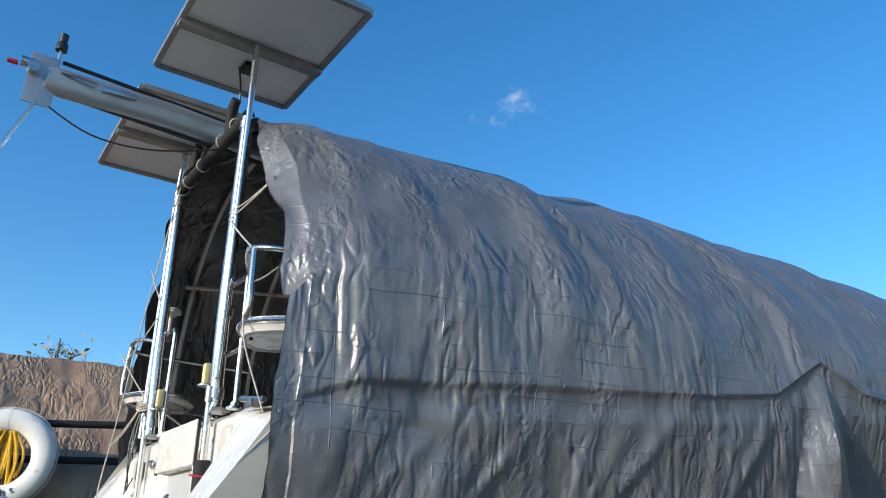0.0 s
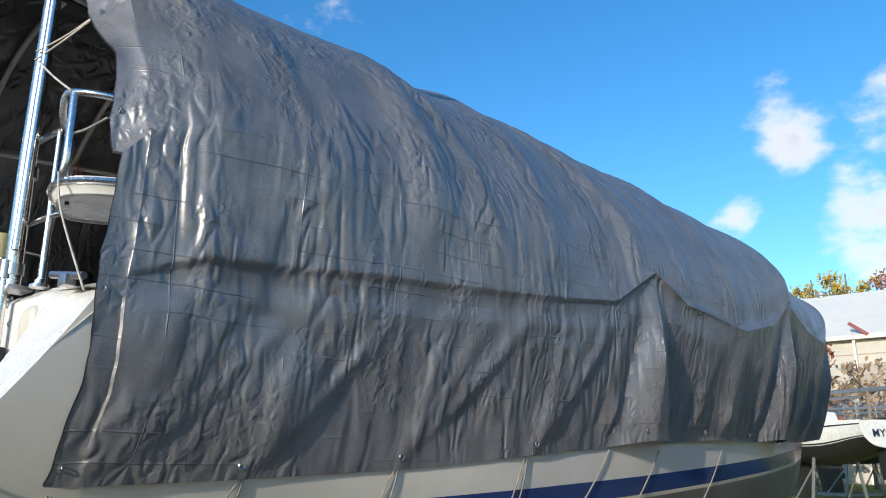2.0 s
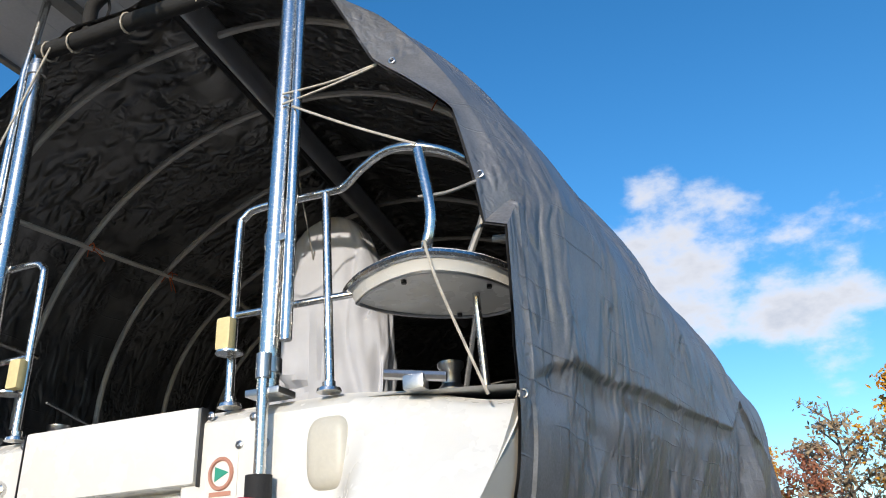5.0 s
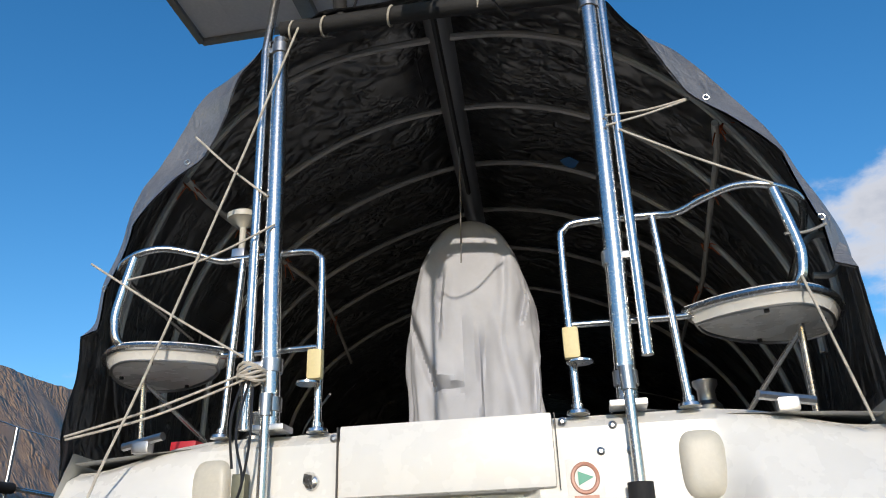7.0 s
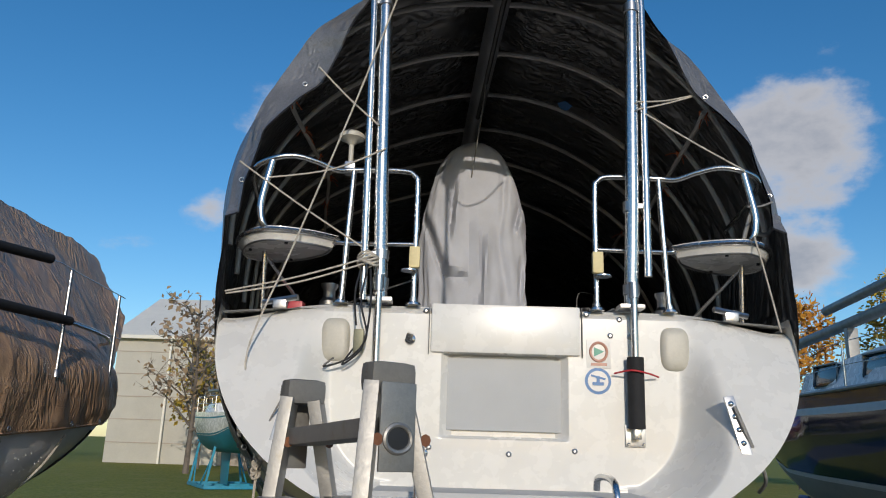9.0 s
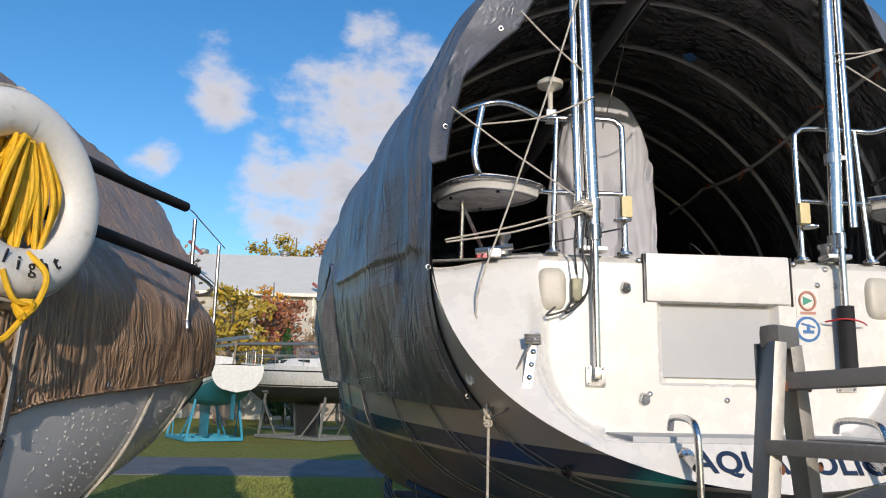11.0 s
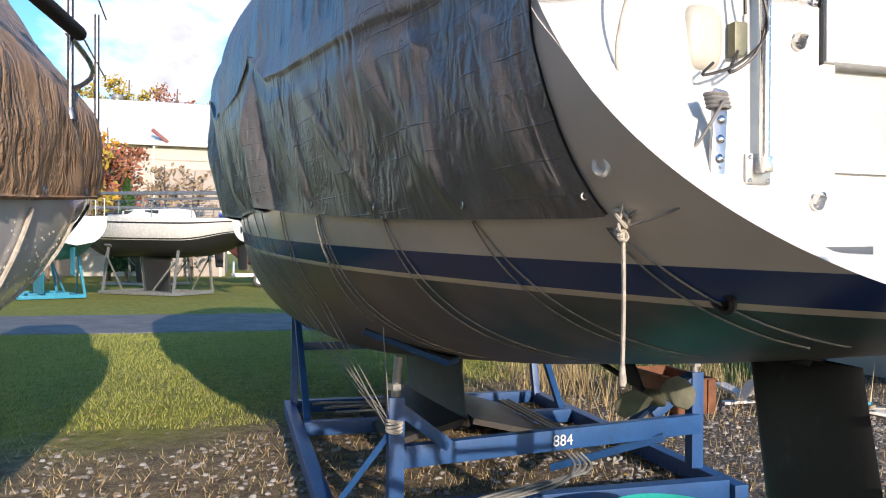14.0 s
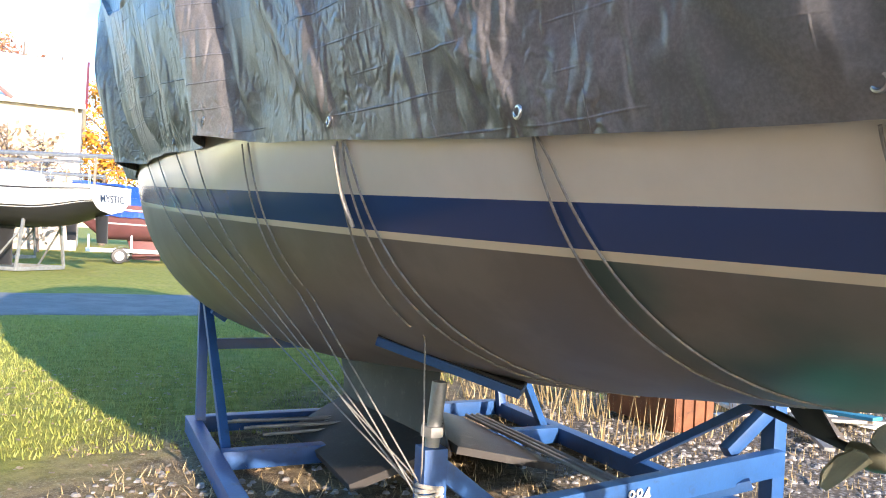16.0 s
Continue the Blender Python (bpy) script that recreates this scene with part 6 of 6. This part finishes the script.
far_boat("sailboat stored in the row behind", (-6.2, 38, 0), 62, 8.4, 1.35, 0.95, M_GEL, M_NAVY, M_FARDARK, True, M_GALV, True, 1.8)
far_boat("small boat under a blue tarpaulin on a trailer", (0.3, 36.8, 0), 80, 6.4, 1.2, 1.0, M_FARRED, M_WHITE, M_FARRED, False, None, False, 1.45, M_BLUETARP)
far_boat("boat under a blue tarpaulin in the yard", (3.6, 40, 0), 70, 7.4, 1.25, 0.9, M_GEL, M_WHITE, M_FARDARK, False, M_GALV, False, 1.5, M_BLUETARP)


def build_trailer():
    t = thing("boat_trailer", "white painted boat trailer on the grass", "trailer", (0, 35.5, 0))
    part("frame", beam((-2.2, 35.2, 0.55), (2.4, 36.0, 0.5), 0.12, 0.14), M_WHITE, t)
    part("frame", beam((-2.2, 36.4, 0.55), (2.4, 36.6, 0.5), 0.12, 0.14), M_WHITE, t)
    for x in (-2.1, -0.4, 1.2):
        part("cross_beam", beam((x, 35.2, 0.55), (x, 36.5, 0.55), 0.1, 0.1), M_WHITE, t)
        part("bunk_post", beam((x, 35.3, 0.6), (x, 35.6, 1.2), 0.08, 0.08), M_WHITE, t)
    for x, y in ((-0.9, 35.0), (-0.6, 36.8)):
        w_ = part("tyre", lathe([(0.2, -0.09), (0.31, -0.08), (0.33, -0.03), (0.33, 0.03), (0.31, 0.08), (0.2, 0.09)], (x, y, 0.33), 24, (0.15, -1, 0)), M_RUBBER, t)
        part("rim", lathe([(0.05, -0.1), (0.19, -0.095), (0.2, 0.0), (0.19, 0.095), (0.05, 0.1)], (x, y, 0.33), 20, (0.15, -1, 0)), M_WHITE, w_)
        part("mudguard", sheet([[(x + 0.4 * math.cos(a), y - 0.13, 0.33 + 0.4 * math.sin(a)), (x + 0.4 * math.cos(a), y + 0.13, 0.33 + 0.4 * math.sin(a))] for a in (0.2 + 2.7 * k / 10 for k in range(11))]), M_WHITE, t)


build_trailer()


M_NAVYBOTTOM = mat("pale_grey_bottom_paint", (0.4, 0.39, 0.36), 0.6, 0, 0.85, 2, 40, 0.1)


def build_navy():
    t = thing("sailboat", "navy blue sailboat with white coachroof stored alongside", "sailboat", (6.3, 6, 0))
    xc = 6.35
    hb = lambda y: interp(y, (0.5, 2, 5, 8, 10.2, 11.4), (1.1, 1.35, 1.5, 1.4, 1.0, 0.5))
    zk = lambda y: interp(y, (0.5, 2, 6, 9.5, 11.4), (1.5, 1.1, 0.8, 1.0, 1.7))

    def skin(u0, u1, off=0.0):
        rows = []
        for j in range(36):
            y = 0.5 + 10.9 * j / 35
            pts = []
            for i in range(17):
                u = u0 + (u1 - u0) * i / 16
                pts.append((hb(y) * (1 - (1 - u) ** 2.6) ** 0.45 + off, zk(y) + (2.65 - zk(y)) * u))
            rows.append([(xc - a, y, b) for a, b in pts[::-1]] + [(xc + a, y, b) for a, b in pts])
        return rows
    b = sheet(skin(0, 1))
    b.verts.ensure_lookup_table()
    b.faces.new(b.verts[:34]), b.faces.new(b.verts[-34:])
    part("hull", b, M_NAVY, t, "glossy navy hull")
    part("boot_stripe", sheet(skin(0.33, 0.37, 0.006)), M_WHITE, t)
    part("bottom_paint", sheet(skin(0.0, 0.33, 0.005)), M_NAVYBOTTOM, t, "pale grey bottom paint")
    part("cove_stripe", sheet(skin(0.845, 0.9, 0.006)), M_WHITE, t, "white cove stripe")
    part("toe_rail", tube([(xc - hb(y) - 0.01, y, 2.67) for y in (0.5, 2, 5, 8, 10.2, 11.4)], 0.03, 8), M_ALU, t)
    part("deck", sheet([[(xc + x * hb(y), y, 2.65 + 0.04 * (1 - x * x)) for x in (-1, -.5, 0, .5, 1)] for y in (0.5, 3, 6, 9, 11.4)]), M_GEL, t)
    rows = []
    for y, w_, h in ((3.2, 0.95, 0.0), (3.3, 1.0, 0.55), (6.5, 1.0, 0.6), (9.0, 0.8, 0.45), (9.8, 0.6, 0.0)):
        rows.append([(xc + w_ * x, y, 2.68 + h * (1 - 0.1 * x * x) * (abs(x) < 0.98)) for x in (-1.15, -0.95, -0.5, 0, 0.5, 0.95, 1.15)])
    tr = part("coachroof", sheet(rows), M_GEL, t, "white coachroof")
    for y, w_ in ((4.4, 0.9), (6.1, 1.3), (8.0, 0.7)):
        wd = part("window", box((0.02, w_, 0.3), (xc - interp(y, (3.3, 6.5, 9), (1.03, 1.04, 0.86)), y, 2.98), (0, 8, 0), 0.04), M_GLASS, tr, "smoked cabin window")
        part("window_frame", tube([(xc - interp(y, (3.3, 6.5, 9), (1.045, 1.055, 0.875)), y + dy * w_ / 2, 2.98 + dz * 0.16) for dy, dz in ((-1, -1), (1, -1), (1, 1), (-1, 1))], 0.014, 6, closed=True), M_ALU, wd)
    for y in (1.5, 4, 6.6, 9):
        part("stanchion", tube([(xc - hb(y) + 0.05, y, 2.65), (xc - hb(y) + 0.05, y, 3.3)], 0.014, 8), M_STEEL, t)
    for z in (2.98, 3.28):
        part("lifeline", tube([(xc - hb(y) + 0.05, y, z) for y in (1.5, 4, 6.6, 9, 10.8)], 0.006, 6), M_STEEL, t)
    part("mast", tube([(xc - 0.6, 1.0, 4.15), (xc - 0.45, 12.2, 3.55)], 0.085, 12), M_GALV, t, "lowered mast lashed over the deck")
    part("boom", tube([(xc - 0.8, 3.0, 4.3), (xc - 0.7, 8.3, 4.0)], 0.07, 10), M_GALV, t)
    part("mast_crutch", beam((xc - 0.5, 8.0, 2.7), (xc - 0.5, 8.0, 3.7), 0.16, 0.1), M_GALV, t)
    part("keel", box((0.25, 2.6, 0.85), (xc, 6, 0.45), bevel=0.05), M_NAVYBOTTOM, t)
    for y in (3.0, 8.5):
        for sx in (-1, 1):
            st = thing("jack_stand", "blue steel jack stand propping the navy hull", "jack stand", (xc + sx * 1.2, y, 0), "jack stands")
            for k in range(3):
                a = 2.1 * k + 0.4
                part("leg", beam((xc + sx * 1.2, y, 0.75), (xc + sx * 1.2 + 0.4 * math.cos(a), y + 0.4 * math.sin(a), 0.02), 0.045, 0.045), M_BLUESTEEL, st)
            part("screw", tube([(xc + sx * 1.2, y, 0.6), (xc + sx * 1.1, y, 1.12)], 0.025, 10), M_GALV, st)
            part("pad", box((0.3, 0.3, 0.05), (xc + sx * 1.08, y, 1.15), (0, -sx * 35, 0), 0.01), M_BLUESTEEL, st)


build_navy()


# ---------------------------------------------------------------- warehouse
def build_warehouse():
    t = thing("warehouse", "cream metal-clad warehouse with dark red gable trim", "warehouse", (-12, 58, 0))
    x0, x1, y0, y1, ze, zr = -24, -2.9, 52, 68, 8.9, 12.9
    part("front_wall", box((x1 - x0, 0.25, ze), ((x0 + x1) / 2, y0, ze / 2)), M_WALL, t)
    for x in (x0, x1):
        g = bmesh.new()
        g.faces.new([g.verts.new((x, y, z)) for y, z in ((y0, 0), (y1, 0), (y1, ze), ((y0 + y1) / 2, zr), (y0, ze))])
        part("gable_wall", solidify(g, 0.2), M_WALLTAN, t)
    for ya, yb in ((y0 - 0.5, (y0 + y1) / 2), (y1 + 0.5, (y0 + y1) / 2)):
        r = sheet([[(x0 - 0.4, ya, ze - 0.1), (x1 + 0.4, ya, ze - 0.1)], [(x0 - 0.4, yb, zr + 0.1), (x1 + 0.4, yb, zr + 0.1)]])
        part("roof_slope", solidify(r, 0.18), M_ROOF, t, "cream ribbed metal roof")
    part("verge_trim", beam((x1 + 0.45, y0 - 0.5, ze), (x1 + 0.45, (y0 + y1) / 2, zr + 0.2), 0.15, 0.4), M_TRIMRED, t)
    part("eave_gutter", beam((x0, y0 - 0.6, ze - 0.1), (x1 + 0.4, y0 - 0.6, ze - 0.1), 0.2, 0.22), M_ROOF, t)
    for xa in (-16.4, -7.4):
        part("bay_roof", beam((xa, y0 - 0.6, 12.5 if xa < -10 else 9.7), (xa + 1.0, y0 - 0.6, 11.6 if xa < -10 else 8.9), 0.3, 0.22), M_TRIMRED, t, "dark red gable verge")
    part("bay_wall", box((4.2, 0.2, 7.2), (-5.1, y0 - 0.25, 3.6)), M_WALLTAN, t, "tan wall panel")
    for k in range(5):
        z = 1.4 + 1.6 * k
        part("siding_seam", box((x1 - x0, 0.06, 0.06), ((x0 + x1) / 2, y0 - 0.14, z)), M_WALLTAN, t)
    for x in (-20, -16, -12, -7.3, -3.0):
        part("downpipe", box((0.14, 0.14, ze), (x, y0 - 0.45, ze / 2)), M_ROOF, t)
    for x in (-18, -13, -10):
        part("window", box((1.5, 0.06, 0.9), (x, y0 - 0.15, 6.6), bevel=0.02), M_GLASS, t)
    part("loading_door", box((3.4, 0.08, 3.6), (-14, y0 - 0.15, 1.8), bevel=0.03), M_WALLTAN, t)
    for x in (-17.5, -10.8):
        part("roof_vent", lathe([(0.3, 0), (0.3, 0.4), (0.45, 0.45), (0.4, 0.7), (0.1, 0.8)], (x, 60, zr - 0.1), 14), M_GALV, t)


build_warehouse()


# ---------------------------------------------------------------- trees
def leaf_mat(name, a, b):
    m, nt, p = blank(name)
    geo = nt.nodes.new("ShaderNodeNewGeometry")
    nt.links.new(mix_node(nt, geo.outputs["Random Per Island"], a, b), p.inputs["Base Color"])
    p.inputs["Roughness"].default_value = 0.6
    p.inputs["Subsurface Weight"].default_value = 0.0
    return m


L_ORANGE = leaf_mat("orange_leaves", (0.55, 0.2, 0.02), (0.65, 0.36, 0.04))
L_YELLOW = leaf_mat("yellow_leaves", (0.55, 0.36, 0.04), (0.35, 0.28, 0.05))
L_RED = leaf_mat("russet_leaves", (0.3, 0.09, 0.05), (0.45, 0.2, 0.1))
L_GREEN = leaf_mat("dark_green_needles", (0.02, 0.07, 0.015), (0.05, 0.12, 0.025))
L_BROWN = leaf_mat("tan_leaves", (0.3, 0.2, 0.12), (0.42, 0.31, 0.18))


def tree(at, h, leaves, spread, count, label, seed, leaf=0.16, conical=False, bare=0.0):
    rnd = random.Random(seed)
    t = thing("tree", label, "tree", at, "trees")
    at = Vector(at)
    top = at + Vector((rnd.uniform(-.3, .3), rnd.uniform(-.3, .3), h * 0.9))
    part("trunk", tube(curve_pts([at - Vector((0, 0, 0.1)), at + Vector((rnd.uniform(-.15, .15), 0, h * 0.4)), top], 5), h * 0.017, 7, r2=h * 0.003), M_BARK, t)
    limbs, tips = bmesh.new(), []
    n = 10 if conical else 18
    for i in range(n):
        f = 0.22 + 0.7 * i / n
        base = at + (top - at) * f
        ang = i * 2.4 + rnd.uniform(-.4, .4)
        ln = spread * (1.05 - f * 0.75) * rnd.uniform(0.75, 1.1)
        d = Vector((math.cos(ang), math.sin(ang), rnd.uniform(0.45, 1.0)))
        end = base + d * ln
        tube(curve_pts([base, base + d * ln * 0.5 + Vector((0, 0, ln * 0.05)), end], 3), h * 0.006, 5, limbs, r2=h * 0.0015)
        for j in range(6):
            q = base + d * ln * rnd.uniform(0.35, 1.0)
            e = q + Vector((rnd.uniform(-1, 1), rnd.uniform(-1, 1), rnd.uniform(-.1, .9))) * ln * 0.42
            tube([q, (q + e) / 2 + Vector((0, 0, 0.05)), e], h * 0.0022, 4, limbs, r2=h * 0.0006)
            tips.append((q, e))
            if bare > 0.3:
                for _ in range(4):
                    g_ = q + (e - q) * rnd.uniform(.3, 1)
                    tube([g_, g_ + Vector((rnd.uniform(-1, 1), rnd.uniform(-1, 1), rnd.uniform(0, 1))) * ln * 0.22], h * 0.0012, 3, limbs, r2=h * 0.0004)
    part("branchwork", limbs, M_BARK, t)
    if count:
        vs, fs = [], []
        for _ in range(count):
            if conical:
                z = rnd.random() ** 1.4
                a, r = rnd.uniform(0, 6.283), spread * (1 - z) * (0.55 + 0.45 * rnd.random()) * 0.55
                c = at + Vector((r * math.cos(a), r * math.sin(a), 0.1 * h + z * h * 0.92))
            else:
                q, e = rnd.choice(tips)
                c = q + (e - q) * rnd.uniform(0.2, 1.1) + Vector([rnd.gauss(0, spread * 0.075) for _ in range(3)])
            u = Vector([rnd.gauss(0, 1) for _ in range(3)]).normalized()
            v = u.orthogonal().normalized()
            s = leaf * rnd.uniform(0.6, 1.4)
            k = len(vs)
            vs += [c - u * s, c + v * s * 0.6, c + u * s, c - v * s * 0.6]
            fs.append((k, k + 1, k + 2, k + 3))
        me = bpy.data.meshes.new("crown")
        me.from_pydata(vs, [], fs)
        me.materials.append(leaves)
        ob = new("crown", me)
        ob.parent = t
        ob.matrix_parent_inverse = Matrix.Translation(t.location).inverted()
    return t


OR, YE, RU, TA, BA = ("orange autumn tree at the edge of the yard", "thin yellow autumn tree with open crown", "russet autumn tree with thinning crown", "tan half-bare tree in late autumn", "bare grey tree in late autumn")
for i, (x, y, h, lf, sp, n, lb, b) in enumerate((
        (11.5, 46, 13.2, L_ORANGE, 4.2, 3800, OR, 0), (16.5, 45, 13.6, L_ORANGE, 4.4, 4200, OR, 0), (7.2, 48, 12.4, L_BROWN, 3.4, 900, TA, 0.5), (13.8, 52, 15, L_RED, 4.2, 2600, RU, 0.2),
        (20.5, 42, 12.5, L_ORANGE, 4.2, 3600, OR, 0), (9.3, 44, 10.5, L_BROWN, 3.0, 700, TA, 0.5), (25, 38, 12, L_YELLOW, 4.2, 3000, YE, 0), (31, 30, 11, L_ORANGE, 4.2, 2600, OR, 0),
        (-44, 4.5, 14.5, L_BROWN, 4.5, 250, BA, 1), (-44, 9, 13.2, L_BROWN, 4.0, 150, BA, 1), (-42, 13, 13, L_BROWN, 4.0, 150, BA, 1), (-45, -1, 14, L_BROWN, 4.5, 150, BA, 1),
        (-31, 34, 15, L_BROWN, 4.5, 300, BA, 1), (-36, 26, 14, L_BROWN, 4.5, 300, BA, 1),
        (-13.8, 38.6, 10.6, L_BROWN, 3.6, 500, TA, 1), (-10.8, 41, 8.8, L_YELLOW, 2.8, 1500, YE, 0.6), (-8.9, 44, 8.6, L_RED, 2.8, 1300, RU, 0.5), (-6.0, 46, 7.6, L_BROWN, 2.6, 350, BA, 1),
        (-4.6, 47.5, 7.4, L_BROWN, 2.4, 250, BA, 1), (-12.0, 44, 7.4, L_YELLOW, 2.6, 900, YE, 0.6), (-9.6, 48, 10.2, L_ORANGE, 2.6, 500, YE, 0.6), (-15.5, 46, 8.5, L_YELLOW, 3.0, 800, YE, 0.6),
        (-11.5, 72, 19.2, L_YELLOW, 4.5, 3200, YE, 0), (-14.5, 74, 19.4, L_YELLOW, 4.2, 2400, YE, 0), (-7.6, 72, 18.6, L_RED, 4.4, 2400, RU, 0.4), (-4.8, 74, 18.0, L_RED, 4.2, 2200, RU, 0.4),
        (-0.9, 70, 15.2, L_ORANGE, 4.4, 3600, OR, 0), (2.6, 67, 12.6, L_ORANGE, 4.2, 3200, OR, 0), (6.5, 64, 12, L_RED, 4, 2400, RU, 0.3), (-22, 66, 14, L_RED, 4.5, 2400, RU, 0.3))):
    tree((x, y, -0.02), h, lf, sp, n, lb, 100 + i, 0.17, False, b)
tree((-7.8, 43, -0.02), 6.2, L_GREEN, 1.9, 2600, "narrow dark green cedar beside the warehouse", 77, 0.12, True)


# ---------------------------------------------------------------- clutter by the gravel
def build_bin(at, size, label):
    x, y, z = at
    w_, d, h = size
    t = thing("steel_bin", label, "steel bin", at, "rusty bins")
    for sx, sy, dx, dy in ((w_, 0.02, 0, -d / 2), (w_, 0.02, 0, d / 2), (0.02, d, -w_ / 2, 0), (0.02, d, w_ / 2, 0)):
        part("side", box((sx, sy, h), (x + dx, y + dy, z + h / 2 + 0.03), bevel=0.004), M_RUST, t)
    part("floor_plate", box((w_, d, 0.02), (x, y, z + 0.04)), M_RUST, t)
    part("rim", tube([(x + a * w_ / 2, y + b * d / 2, z + h + 0.03) for a, b in ((-1, -1), (1, -1), (1, 1), (-1, 1))], 0.018, 6, closed=True), M_RUST, t)
    for k in (-0.3, 0.0, 0.3):
        part("rib", box((0.03, 0.03, h), (x + k * w_, y - d / 2 - 0.015, z + h / 2 + 0.03)), M_RUST, t)


build_bin((2.45, 5.2, 0), (0.42, 0.9, 0.34), "rusted open steel bin on the gravel")
for i in range(16):
    x, y = random.uniform(3.2, 4.3), random.uniform(4.0, 5.8)
    a = random.uniform(0, 180)
    mm = random.choice((M_WOOD, M_WHITE, M_GEL, M_TEALSTEEL, M_WOOD, M_GALV))
    solo("plank", box((random.uniform(0.4, 1.1), random.uniform(0.06, 0.16), 0.03), (x, y, 0.05 + 0.03 * (i % 5)), (random.uniform(-6, 6), random.uniform(-8, 8), a), 0.004), mm,
         "scrap board on a low debris pile", "scrap board", "debris pile")
bas = thing("plastic_basin", "turquoise plastic basin standing on the gravel", "basin", (0.12, 1.5, 0))
part("basin_wall", lathe([(0.22, 0.0), (0.24, 0.01), (0.31, 0.27), (0.335, 0.285), (0.335, 0.3), (0.3, 0.28), (0.23, 0.03), (0.01, 0.02)], (0.12, 1.5, 0.0), 32), M_BASIN, bas)


def scatter(name, n, place, shape, material, label, cat):
    vs, fs = [], []
    for _ in range(n):
        p = place()
        if p is None:
            continue
        k = len(vs)
        a, b = shape(p)
        vs += a
        fs += [tuple(k + i for i in f) for f in b]
    me = bpy.data.meshes.new(name)
    me.from_pydata(vs, [], fs)
    me.materials.append(material)
    return tagged(new(name, me), label, cat, kind="stuff")


def stone(p):
    r = random.uniform(0.012, 0.032)
    sx, sy, sz, a = random.uniform(.8, 1.4), random.uniform(.7, 1.1), random.uniform(.45, .8), random.uniform(0, 3)
    v = []
    for ang, zz, rr in [(k * 1.047, 0.0, 1.0) for k in range(6)] + [(k * 1.047 + 0.5, 0.8, 0.62) for k in range(6)]:
        q = rr * random.uniform(.8, 1.15)
        x, y = math.cos(ang) * q * r * sx, math.sin(ang) * q * r * sy
        v.append((p[0] + x * math.cos(a) - y * math.sin(a), p[1] + x * math.sin(a) + y * math.cos(a), p[2] + zz * r * sz))
    f = [(k, (k + 1) % 6, 6 + (k + 1) % 6, 6 + k) for k in range(6)] + [(6, 7, 8, 9, 10, 11)]
    return v, f


def blade(h0, h1, wd, bend):
    def make(p):
        h, a, b = random.uniform(h0, h1), random.uniform(0, 6.283), random.uniform(-bend, bend)
        c, s = math.cos(a) * wd, math.sin(a) * wd
        return [(p[0] - c, p[1] - s, p[2]), (p[0] + c, p[1] + s, p[2]), (p[0] + b * h, p[1] + b * h * 0.6, p[2] + h)], [(0, 1, 2)]
    return make


def litter(p):
    a, r, t = random.uniform(0, 6.283), random.uniform(0.012, 0.035), random.uniform(-0.4, 0.4)
    c, s = math.cos(a) * r, math.sin(a) * r
    z = p[2] + 0.012
    return [(p[0] - c, p[1] - s, z + t * r), (p[0] - s * 0.6, p[1] + c * 0.6, z + 0.006), (p[0] + c, p[1] + s, z - t * r * 0.2), (p[0] + s * 0.6, p[1] - c * 0.6, z)], [(0, 1, 2, 3)]


def spot(x0, x1, y0, y1, rule=None):
    def pick():
        x, y = random.uniform(x0, x1), random.uniform(y0, y1)
        if rule and not rule(x, y):
            return None
        return (x, y, ground_z(x, y))
    return pick


lawn_rule = lambda x, y: y - 0.75 * max(x, -3) + 1.6 * fbm(x * 0.6, y * 0.6) > 6.6
dirt_rule = lambda x, y: not lawn_rule(x, y)
gravel_rule = lambda x, y: 0.8 * x - 0.45 * y + 1.2 * fbm(x, y) > -1.5
M_STONE = leaf_mat("grey_gravel_stones", (0.17, 0.155, 0.14), (0.46, 0.435, 0.4))
M_GRASSBLADE = leaf_mat("green_grass_blades", (0.19, 0.23, 0.035), (0.38, 0.37, 0.09))
M_STRAW = leaf_mat("straw_blades", (0.32, 0.23, 0.11), (0.52, 0.41, 0.22))
scatter("gravel", 5200, spot(-1.4, 5.2, 0.3, 6.6, gravel_rule), stone, M_STONE, "loose grey and tan gravel under the boat", "gravel")
scatter("gravel", 900, spot(-3.5, 0.0, 1.0, 5.2, dirt_rule), stone, M_STONE, "stray stones in the dirt", "gravel")
scatter("grass", 70000, spot(-6.5, 6, 5.5, 14.2, lawn_rule), blade(0.02, 0.065, 0.005, 0.6), M_GRASSBLADE, "short mown green grass", "grass")
scatter("dry_grass", 16000, spot(-4, 6, 1.5, 9.5, dirt_rule), blade(0.02, 0.09, 0.0035, 0.9), M_STRAW, "dry straw-coloured grass", "grass")
scatter("weeds", 2600, spot(1.2, 4.6, 4.6, 8.2, lambda x, y: fbm(x * 1.3, y * 1.3) > 0.05), blade(0.12, 0.5, 0.006, 0.7), M_STRAW, "tall dead weeds round the bins", "weeds")
scatter("weeds", 900, spot(2.6, 5.2, 6.2, 8.4), blade(0.15, 0.5, 0.008, 0.6), L_GREEN, "green weeds behind the bins", "weeds")
scatter("fallen_leaves", 2600, spot(-4, 5, 1.2, 9.0), litter, L_BROWN, "fallen tan leaves on the ground", "fallen leaves")
scatter("fallen_leaves", 500, spot(-5, 5, 3, 14), litter, L_YELLOW, "fallen yellow leaves on the ground", "fallen leaves")
